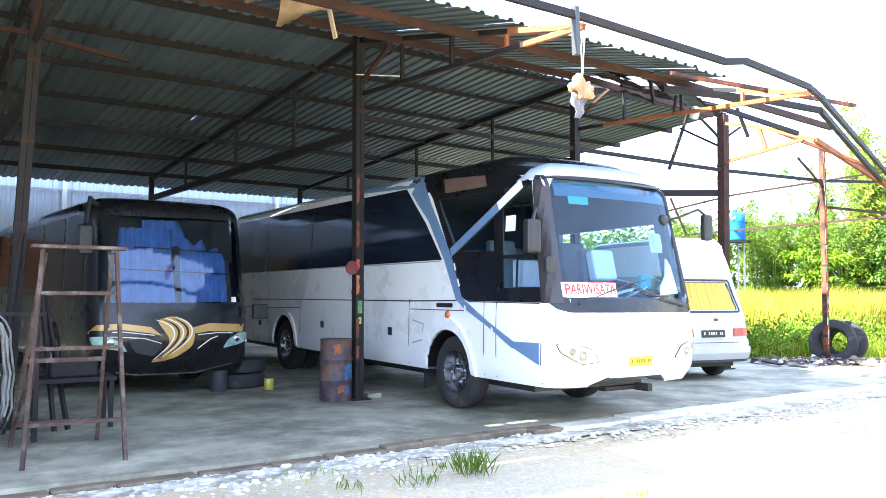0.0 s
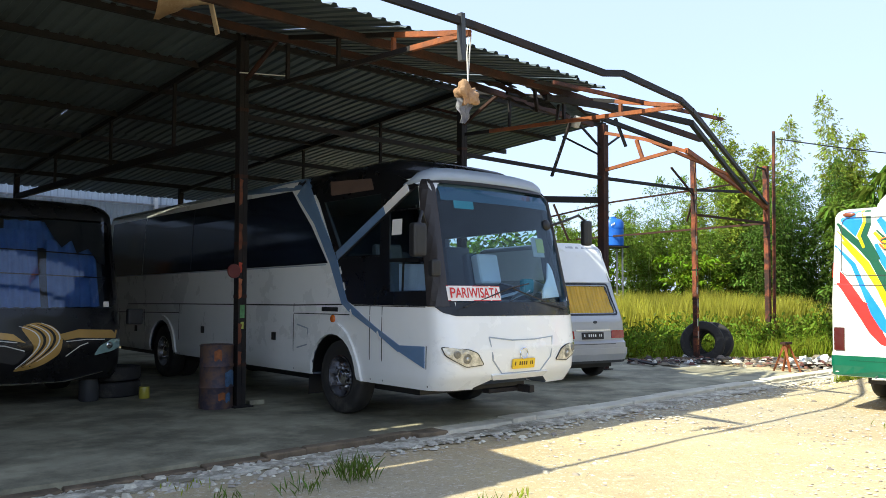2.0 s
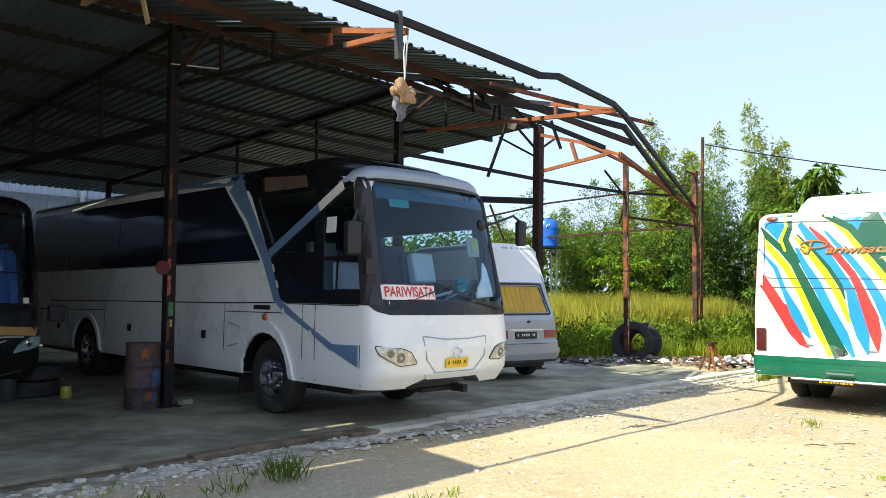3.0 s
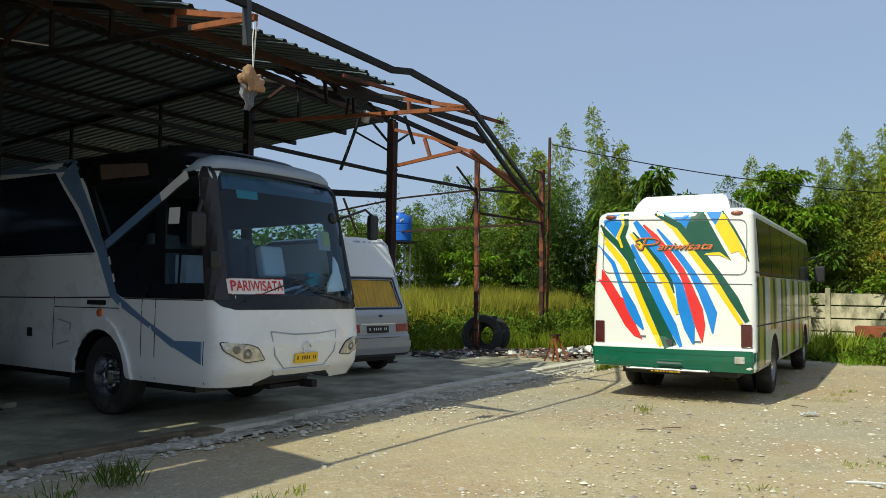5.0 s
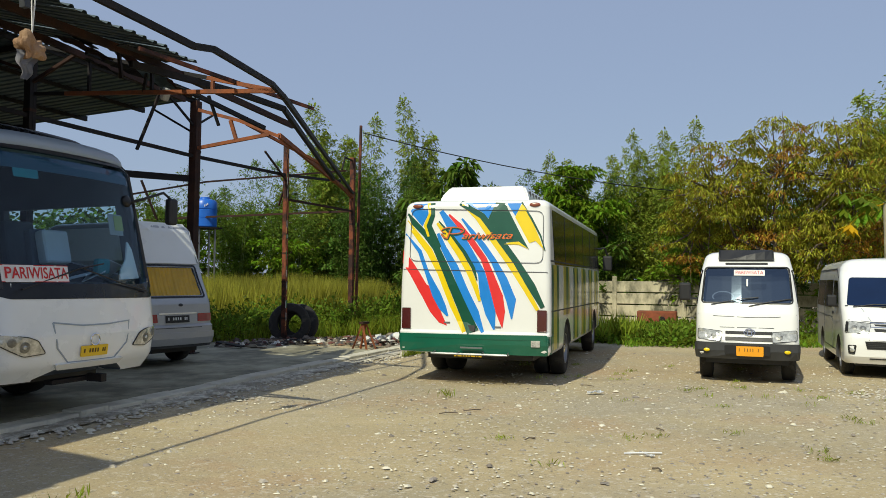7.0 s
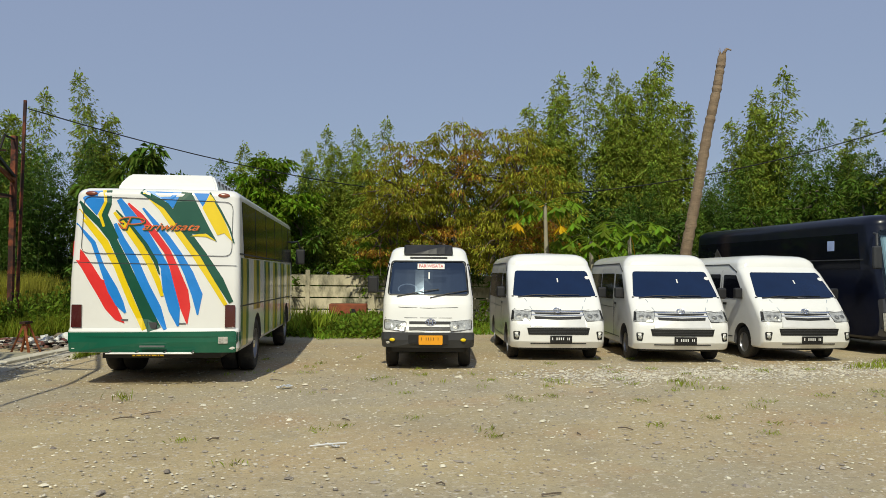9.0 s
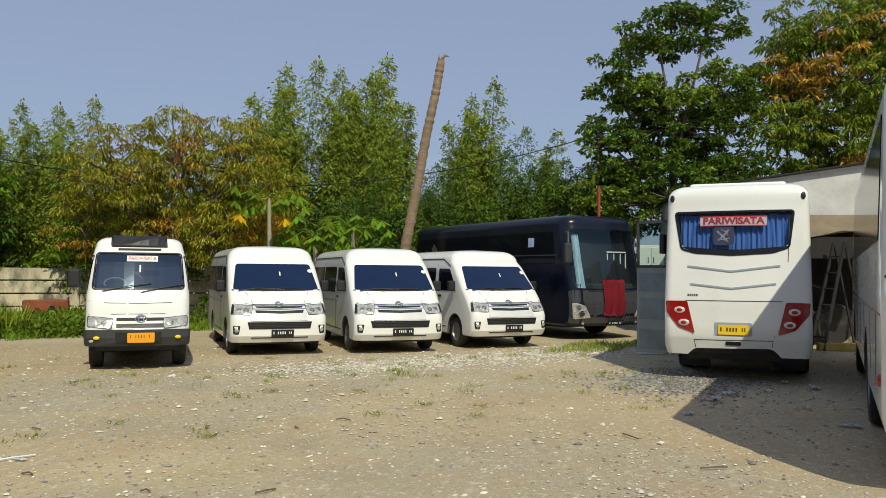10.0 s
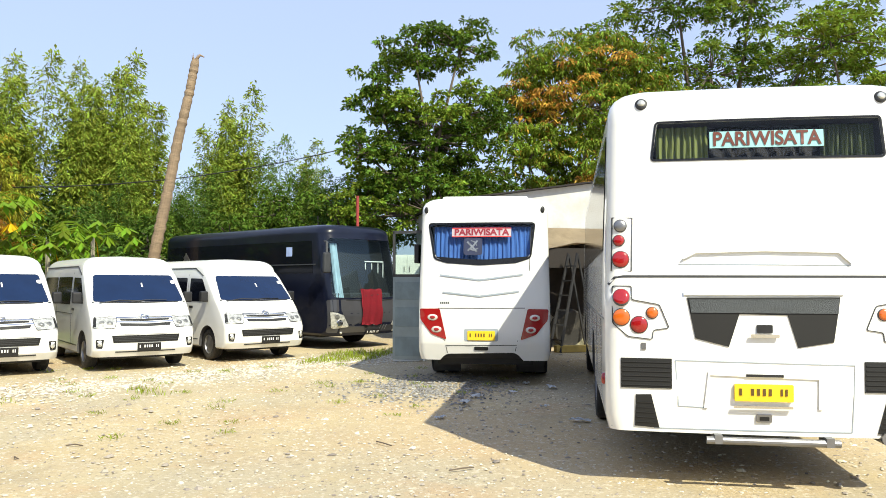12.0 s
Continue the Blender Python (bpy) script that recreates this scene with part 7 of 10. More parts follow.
# ---- the short white bus seen from behind ----
def build_short():
    b = Builder("short", "bus", "short", "short white bus with red tail lamps and blue curtains, door open", "bus")
    T = "tail"
    b.arches((-5.3, -1.5), 0.42, 1.2, 0.43)
    win = rounded([(-0.90, 2.63), (0.82, 2.635), (0.75, 2.09), (-0.06, 2.02), (-0.81, 2.09)], [0.05, 0.05, 0.08, 0.3, 0.08])
    b.hole(T, win, 0.25)
    b.hole(T, rounded([(-0.85, 0.25), (-0.62, 0.505), (0.53, 0.535), (0.78, 0.25)], 0.08), 0.35)
    b.body(WHITE2, "white rounded bus body")
    b.wheels((-5.3, -1.5), 0.42, 0.24, dual=-5.3)
    b.under(-6.8, -0.6, 0.8, 0.3, 0.5)
    b.curtain(T, -0.84, 0.78, 2.06, 2.60, 0.10, CURTAIN_BLUE, 22, "gathered royal blue curtain", 0.018)
    b.patch("rear_window", T, rounded([(-0.90, 2.63), (0.82, 2.635), (0.75, 2.08), (-0.06, 2.01), (-0.82, 2.08)], [0.05, 0.05, 0.08, 0.3, 0.08]), PANECLEAR, -0.005, "rear window with blue curtains", 0.004).visible_shadow = False
    fr = rounded([(-0.91, 2.64), (0.83, 2.645), (0.76, 2.08), (0.52, 2.0), (-0.06, 1.965), (-0.6, 2.0), (-0.81, 2.06)], 0.05)
    b.line("window_rim", T, fr + fr[:1], 0.03, BLACKPAINT, 0.010)
    b.patch("window_shade", T, [(-0.82, 2.10), (-0.06, 2.035), (0.75, 2.10), (0.52, 2.0), (-0.06, 1.965), (-0.6, 2.0)], BLACKPAINT, 0.008)
    b.patch("sign_board", T, rect(-0.525, 2.42, 0.45, 2.565), SIGNSHADE, 0.004, "white board with maroon lettering")
    b.words("lettering", T, "PARIWISATA", -0.037, 2.492, 0.10, mat("maroon_ink", (0.26, 0.02, 0.04), 0.6, bump=0), 0.009, 0.90, bold=0.006)
    for p in ([(-0.52, 2.563), (0.447, 2.563)], [(-0.52, 2.423), (0.447, 2.423)]):
        b.line("board_edge", T, p, 0.014, REDINK, 0.009)
    b.patch("emblem_ground", T, rounded([(-0.33, 2.12), (-0.02, 2.12), (-0.02, 2.40), (-0.33, 2.40)], 0.05), mat("dull_blue_disc", (0.022, 0.03, 0.075), 0.6), 0.002, thick=0.004)
    worn = mat("faded_emblem", (0.16, 0.18, 0.22), 0.6, var=0.5, scale=14)
    for q, w in (([(-0.27, 2.34), (-0.20, 2.27), (-0.11, 2.17)], 0.045), ([(-0.10, 2.36), (-0.17, 2.27), (-0.26, 2.19)], 0.04), ([(-0.25, 2.22), (-0.17, 2.20), (-0.09, 2.23)], 0.03), ([(-0.21, 2.36), (-0.14, 2.33), (-0.11, 2.27)], 0.025)):
        b.patch("emblem_stroke", T, stroke(q, w * 0.7), worn, 0.007, thick=0.004)
    for pts in ([(-0.714, 1.79), (-0.063, 1.71), (0.636, 1.80)], [(-0.669, 1.51), (-0.062, 1.445), (0.576, 1.527)]):
        b.patch("crease", T, stroke(pts, 0.028), ROOFGREY, 0.012, thick=0.02)
    for i in range(5):
        b.patch("maker_bar", T, rect(-0.71 + 0.033 * i, 1.32, -0.69 + 0.033 * i, 1.355), DARKGREY, 0.006)
    b.line("lid_seam", T, [(-0.74, 1.25), (0.67, 1.258)], 0.012, DARKGREY)
    for pts in ([(-0.63, 0.73), (-0.59, 0.52)], [(0.555, 0.736), (0.515, 0.56)], [(-0.62, 0.64), (0.54, 0.66)], [(0.775, 2.57), (0.745, 1.86)]):
        b.line("panel_seam", T, pts, 0.010, DARKGREY)
    for s in (-1, 1):
        q = [(s * 1.045, 1.24), (s * 0.715, 1.245), (s * 0.60, 0.74), (s * 0.85, 0.83), (s * 1.03, 1.06)]
        lamp = b.patch("tail_lamp", T, rounded(q, 0.03), RED, 0.014, "large red wedge tail lamp", 0.03, step=0.1)
        for a, z in ((0.83, 1.10), (0.765, 0.905)):
            b.disc("lamp_lens", T, s * a, z, 0.085, mat("pale_lens", (0.66, 0.60, 0.55), 0.2, 0.2, coat=0.6), 0.018, 0.012, lamp, squash=0.62)
            b.disc("lamp_core", T, s * a, z, 0.045, RED, 0.028, 0.012, lamp, squash=0.62)
        b.disc("top_lamp", T, s * 0.96, 2.87, 0.035, CHARCOAL, 0.008, 0.012, squash=1.6)
        b.plate(T, -0.255, 0.735, 0.19, 0.885, PLATEY, INK, 0.02) if s > 0 else None
    b.patch("plate_recess", T, rounded([(-0.31, 0.72), (0.24, 0.72), (0.24, 0.925), (-0.31, 0.92)], 0.03), ROOFGREY, 0.006)
    b.patch("lid_slot", T, rect(-0.146, 0.573, 0.076, 0.63, 0.015), CHARCOAL, 0.01)
    for y in (0.75, -0.75):
        bm = bmesh.new()
        box(bm, (-5.75, y, 0.28), (0.02, 0.5, 0.42))
        part("mud_flap", bm, DARKGREY, b.root)
    b.patch("side_window", "left", rect(1.2, 1.4, 6.3, 2.6, 0.05), TINT, 0.006)
    b.patch("side_window", "right", rect(-6.3, 1.4, -1.2, 2.6, 0.05), TINT, 0.006)
    # the open side door, folded out
    d = new("door")
    d.parent = b.root
    d.matrix_basis = pose(-6.2, 1.12, 0.28, 0, 0, 80) @ Matrix.Diagonal((0.78, 1, 1, 1))
    tagged(d, "open grey bus door with a black window frame")
    part("door_leaf", rbox((0.38, 0, 0.75), (0.74, 0.05, 1.48), 0.015), mat("door_grey", (0.20, 0.25, 0.27), 0.45, var=0.1, coat=0.3), d)
    bm = bmesh.new()
    for c, s in (((0.03, 0, 1.90), (0.05, 0.05, 0.82)), ((0.73, 0, 1.90), (0.05, 0.05, 0.82)), ((0.38, 0, 2.29), (0.75, 0.05, 0.05)), ((0.38, 0, 1.51), (0.75, 0.05, 0.05))):
        box(bm, c, s)
    part("window_frame", bm, DARKGREY, d)
    bm = bmesh.new()
    box(bm, (-0.015, 0.0, 1.15), (0.035, 0.07, 2.3))
    part("door_edge", bm, SIGNWHITE, d)
    bm = bmesh.new()
    box(bm, (0.38, 0, 1.9), (0.66, 0.008, 0.74))
    part("door_glass", bm, PANECAB, d).visible_shadow = False
    for z, h, m in ((1.25, 0.05, CHARCOAL), (0.75, 0.30, mat("door_blue", (0.16, 0.21, 0.27), 0.5)), (0.5, 0.02, CHARCOAL)):
        bm = bmesh.new()
        box(bm, (0.40, -0.03, z), (0.5 if h < 0.2 else 0.66, 0.012, h))
        part("door_trim", bm, m, d)
    for z0, z1, m in ((0.08, 0.42, "door_panel_dark"), (0.60, 0.95, "door_panel_dark"), (1.08, 1.40, "door_panel_dark")):
        bm = rbox((0.39, 0.028, (z0 + z1) / 2), (0.6, 0.012, z1 - z0), 0.005)
        part("door_panel", bm, bpy.data.materials.get(m) or mat(m, (0.15, 0.20, 0.225), 0.45, var=0.2), d)
    for y in (-0.06, 0.06):
        part("handle", rbox((0.16, y, 1.9), (0.1, 0.05, 0.34), 0.02), CHARCOAL, d)
    part("roof_dome", rbox((-3.9, 0, 3.06), (6.0, 1.45, 0.13), 0.06), WHITE2, b.root, "low white roof dome")


# ---- the big white coach seen from behind ----
def build_big():
    b = Builder("big", "coach", "big", "big white coach with round tail lamps, its rear to the yard", "bus")
    T = "tail"
    b.arches((-7.75, -2.4), 0.5, 1.18, 0.5)
    win = rounded([(-0.815, 2.995), (0.915, 3.0), (0.94, 2.695), (-0.855, 2.695)], 0.02)
    b.hole(T, win, 0.22)
    b.body(WHITE2, "clean white coach body")
    b.wheels((-7.75, -2.4), 0.5, 0.28, dual=-7.75)
    b.under(-10.6, -0.9, 0.95, 0.36, 0.55)
    b.curtain(T, -0.82, -0.40, 2.70, 2.98, 0.09, CURTAIN_GREEN, 9, "olive green curtain", 0.02)
    b.curtain(T, 0.50, 0.92, 2.70, 2.98, 0.11, mat("dark_green_curtain", (0.06, 0.08, 0.035), 0.9, var=0.3, bump=0.1), 12, "dark green curtain", 0.02)
    b.curtain(T, -0.42, 0.52, 2.70, 2.98, 0.16, DARKCLOTH, 8, "dark curtain", 0.02)
    b.patch("rear_window", T, rounded([(-0.82, 3.0), (0.92, 3.005), (0.945, 2.69), (-0.86, 2.69)], 0.03), PANECLEAR, -0.004, "wide shallow rear window", 0.004).visible_shadow = False
    fr = rounded([(-0.825, 3.005), (0.925, 3.01), (0.95, 2.685), (-0.865, 2.685)], 0.03)
    b.line("window_rim", T, fr + fr[:1], 0.018, BLACKPAINT, 0.008)
    b.patch("sign_board", T, rect(-0.397, 2.775, 0.488, 2.912), SIGNCYAN, 0.004, "pale cyan board with brown lettering")
    b.words("lettering", T, "PARIWISATA", 0.045, 2.843, 0.115, BROWNINK, 0.010, 0.84, bold=0.004)
    for s in (-1, 1):
        b.disc("top_lamp_ring", T, s * 0.94, 3.17, 0.05, CHARCOAL, 0.01, 0.01)
        b.disc("top_lamp", T, s * 0.94, 3.17, 0.032, CLEARLENS, 0.018, 0.015)
        q = [(s * 1.185, 2.21), (s * 1.025, 2.206), (s * 1.035, 1.765), (s * 1.195, 1.765)]
        pan = b.line("lamp_panel_seam", T, q + q[:1], 0.006, DARKGREY, 0.008)
        q = rounded([(s * 1.19, 1.64), (s * 1.036, 1.64), (s * 1.04, 1.53), (s * 0.82, 1.49), (s * 0.745, 1.302), (s * 0.87, 1.283), (s * 0.877, 1.208), (s * 1.069, 1.229), (s * 1.19, 1.335)], 0.02)
        b.line("lamp_panel_seam", T, q + q[:1], 0.006, DARKGREY, 0.008)
        for a, z, r, m in ((1.122, 2.14, 0.048, STEEL), (1.135, 2.017, 0.044, RED), (1.122, 1.86, 0.066, RED), (1.122, 1.55, 0.066, RED), (1.122, 1.385, 0.066, ORANGE), (0.878, 1.423, 0.044, ORANGE), (0.982, 1.326, 0.066, RED)):
            ring = b.disc("lamp_bezel", T, s * a, z, r + 0.006, DARKGREY, 0.006, 0.006)
            b.disc("tail_lamp", T, s * a, z, r, m, 0.010, 0.013, ring, "domed round lamp lens")
        b.patch("lock", T, rect(s * 0.947 - 0.018, 1.125, s * 0.947 + 0.018, 1.18), STEEL, 0.010)
        v = b.patch("vent", T, rect(s * 0.928 - 0.2, 0.815, s * 0.928 + 0.2, 1.055), INK, 0.010, "black louvred vent")
        for i in range(6):
            b.line("vent_slat", T, [(s * 0.928 - 0.19, 0.84 + 0.037 * i), (s * 0.928 + 0.19, 0.84 + 0.037 * i)], 0.008, CHARCOAL, 0.018, v)
        v = b.patch("corner_vent", T, [(s * 1.01, 0.76), (s * 0.89, 0.764), (s * 0.825, 0.495), (s * 1.02, 0.505)], INK, 0.010, "black corner vent")
        for i in range(5):
            b.line("vent_slat", T, [(s * 1.005, 0.54 + 0.04 * i), (s * (0.85 + 0.008 * i), 0.54 + 0.04 * i)], 0.007, CHARCOAL, 0.016, v)
    b.line("waist_seam", T, [(-1.22, 1.65), (-1.17, 1.71), (-1.1, 1.72), (1.1, 1.72), (1.17, 1.71), (1.22, 1.65)], 0.018, DARKGREY)
    b.patch("spoiler_ridge", T, stroke([(-0.63, 1.86), (-0.53, 1.92), (0, 1.935), (0.565, 1.92), (0.66, 1.82)], [0.01, 0.028, 0.03, 0.028, 0.01]), WHITE2, 0.026, "moulded white ridge", 0.04)
    b.line("ridge_seam", T, [(-0.66, 1.82), (0.66, 1.81)], 0.006, ROOFGREY)
    g = b.patch("grille", T, [(-0.605, 1.548), (0.556, 1.554), (0.502, 1.203), (0.236, 1.157), (0.161, 1.413), (-0.204, 1.420), (-0.287, 1.158), (-0.543, 1.221)], INK, 0.008, "black engine grille")
    b.patch("grille_mesh", T, [(-0.589, 1.534), (0.545, 1.541), (0.537, 1.428), (-0.574, 1.428)], MESHGREY, 0.016, parent=g)
    b.patch("grille_hood", T, stroke([(-0.63, 1.575), (0.58, 1.58)], 0.035), WHITE2, 0.024, thick=0.035)
    b.patch("lid_handle", T, rect(-0.075, 1.27, 0.045, 1.335, 0.01), CHARCOAL, 0.012)
    b.patch("handle_bar", T, rect(-0.125, 1.235, 0.09, 1.262, 0.008), CHROME, 0.035)
    for pts in ([(-0.70, 1.043), (0.655, 1.025), (0.635, 0.5)], [(-0.70, 1.043), (-0.677, 0.678), (-0.467, 0.669)], [(-1.2, 0.49), (0.63, 0.50)]):
        b.line("panel_seam", T, pts, 0.008, ROOFGREY)
    for pts in ([(-0.467, 0.669), (-0.443, 0.945), (0.388, 0.925), (0.397, 0.676)],):
        b.patch("plate_recess", T, stroke(pts, 0.03), WHITE2, 0.013, thick=0.02)
    b.plate(T, -0.252, 0.735, 0.19, 0.868, PLATEY, INK, 0.03)
    b.patch("plate_lamp", T, rect(-0.16, 0.925, 0.12, 0.945), CHARCOAL, 0.02)
    b.patch("plate_bar_chrome", T, rect(-0.26, 0.682, 0.185, 0.702, 0.006), CHROME, 0.04)
    b.patch("lid_lock", T, rect(-0.084, 0.567, 0.034, 0.628, 0.01), STEEL, 0.015)
    b.patch("lid_lock_hole", T, rect(-0.06, 0.582, 0.012, 0.612, 0.005), INK, 0.02)
    bm = bmesh.new()
    cyl(bm, (-11.22, 0.47, 0.42), (-11.22, -0.53, 0.42), 0.03)
    for y in (0.38, -0.45):
        box(bm, (-11.15, y, 0.43), (0.2, 0.06, 0.07))
    part("rear_bar", bm, STEEL, b.root, "grey steel bar under the bumper")
    bm = bmesh.new()
    cyl(bm, (-11.18, -0.9, 0.46), (-10.7, -0.9, 0.46), 0.055)
    part("exhaust", bm, STEEL, b.root)
    L = "left"
    b.patch("side_window", L, [(1.5, 1.95), (10.55, 1.95), (10.75, 2.95), (1.7, 2.95)], TINT, 0.008, "long dark side window")
    b.line("waist_seam", L, [(1, 1.35), (9.5, 1.35), (10.9, 1.36)], 0.014, DARKGREY)
    for x in (4.4, 5.9, 7.2, 9.0, 10.2):
        b.line("panel_seam", L, [(x, 0.5), (x, 1.35)], 0.012, DARKGREY)
    b.disc("side_reflector", L, 10.95, 0.86, 0.05, RED)


# ---- the navy coach behind the vans ----
def build_navy():
    b = Builder("navy", "coach", "navy", "dark navy coach with charcoal front, parked behind the vans", "bus")
    b.arches((-2.0, -6.3), 0.48)
    N = "nose"
    glass = rounded([(-1.10, 1.30), (-0.25, 1.27), (0.25, 1.27), (1.10, 1.30), (1.04, 2.78), (-1.04, 2.78)], [0.1, 0, 0, 0.1, 0.1, 0.1])
    b.hole(N, glass, 0.35)
    b.body(DARKPAINT, "glossy dark navy coach body", lining=CHARCOAL)
    b.wheels((-2.0, -6.3), 0.48, 0.27)
    b.under(-8.2, -0.9, 0.95, 0.28, 0.5)
    b.patch("windscreen", N, rounded([(-1.12, 1.28), (-0.25, 1.25), (0.25, 1.25), (1.12, 1.28), (1.06, 2.80), (-1.06, 2.80)], [0.1, 0, 0, 0.1, 0.1, 0.1]), PANETEAL, -0.006, "tall teal-tinted windscreen", 0.004).visible_shadow = False
    b.patch("front_mask", N, rounded([(-1.18, 0.42), (1.18, 0.42), (1.19, 1.24), (-1.19, 1.24)], 0.05), mat("charcoal_paint", (0.045, 0.045, 0.05), 0.3, var=0.1, coat=0.5), 0.006, "charcoal grey front panel")
    part("dashboard", rbox((-0.5, 0, 1.30), (0.3, 1.9, 0.2), 0.04), DARKGREY, b.root)
    # pale grey-blue pleated band along one edge of the screen
    b.curtain(N, -0.98, -0.72, 1.3, 2.7, 0.2, mat("grey_blue_band", (0.36, 0.46, 0.54), 0.9, var=0.2), 4, "pale grey-blue pleated band by the screen edge")
    bm = bmesh.new()
    for y in (0.30, 0.52, 0.74, 0.92):
        box(bm, (-0.62, y, 1.82), (0.02, 0.022, 0.72))
    box(bm, (-0.62, 0.6, 2.22), (0.02, 0.66, 0.03))
    part("inner_rails", bm, SIGNWHITE, b.root, "white window bars inside")
    for s in (-1, 1):
        q = [(s * 1.16, 0.95), (s * 0.86, 0.86), (s * 0.70, 0.56), (s * 1.13, 0.53)]
        lamp = b.lamp(N, rounded(q, 0.04), "large clear headlamp")
        b.disc("bulb_ring", N, s * 0.97, 0.66, 0.085, CHROME, 0.018, 0.01, lamp)
        b.disc("bulb_ring", N, s * 1.03, 0.82, 0.06, LAMPBOWL, 0.018, 0.004, lamp)
        b.disc("fog_lamp", N, s * 0.87, 0.42, 0.035, CLEARLENS)
    b.plate(N, -0.14, 0.36, 0.33, 0.49, PLATEB, INKW, 0.03)
    b.disc("front_badge", N, 0.08, 0.64, 0.06, CHROME, 0.012, 0.01)
    for i in range(3):
        b.line("grille_bar", N, [(0.34 + 0.1 * i, 0.60), (0.31 + 0.1 * i, 0.46)], 0.02, STEEL, 0.012)
    b.line("mask_seam", N, [(-1.12, 1.25), (-0.2, 1.20), (0.2, 1.20), (1.12, 1.25)], 0.03, INK, 0.012)
    b.wiper(N, [(-0.6, 1.28), (0.0, 1.34), (0.5, 1.36)], 0.03)
    b.patch("side_window", "right", [(-8.4, 1.9), (-0.9, 1.9), (-1.0, 2.72), (-8.3, 2.72)], TINT, 0.008, "long black side window")
    b.patch("sticker", "right", rect(-2.05, 2.34, -1.80, 2.58), CURTAIN_PALE, 0.014)
    b.line("side_trim", "right", [(-8.4, 2.12), (-0.8, 2.12)], 0.03, DARKGREY, 0.014)
    for k in range(4):
        b.patch("flower_decal", "right", rounded([(-7.3 + 0.22 * math.cos(1.3 * k), 2.35 + 0.2 * math.sin(1.3 * k)), (-7.2 + 0.08 * k, 2.3), (-7.25, 2.45 + 0.04 * k), (-7.4 + 0.03 * k, 2.4)], 0.04), STEEL, 0.014)
    m = part("mirror", rbox((-0.15, -1.36, 2.15), (0.12, 0.2, 0.5), 0.05), DARKGREY, b.root, "grey wing mirror")
    bm = bmesh.new()
    tube(bm, [(-0.5, -1.15, 2.7), (-0.2, -1.32, 2.65), (-0.15, -1.36, 2.4)], 0.03)
    part("mirror_arm", bm, DARKGREY, m)
    # red cloth over the front
    bm = bmesh.new()
    g = []
    for j in range(13):
        z = 1.50 - 0.9 * j / 12
        g.append([bm.verts.new(b.sh.point(N, -0.34 + 0.70 * i / 16 + 0.01 * math.sin(j), z) + Vector((0.035 + 0.015 * math.sin(i * 1.3 + 0.3 * j), 0, 0.012 * math.sin(i)))) for i in range(17)])
    for p, q in zip(g, g[1:]):
        for i in range(16):
            bm.faces.new((p[i], p[i + 1], q[i + 1], q[i]))
    bmesh.ops.solidify(bm, geom=bm.faces[:], thickness=0.008)
    solo("cloth", bm, mat("crimson_cloth", (0.28, 0.012, 0.025), 0.95, var=0.15, bump=0.3, bscale=60), placed("navy"), "crimson towel hanging over the front of the coach", "towel", smooth=60)


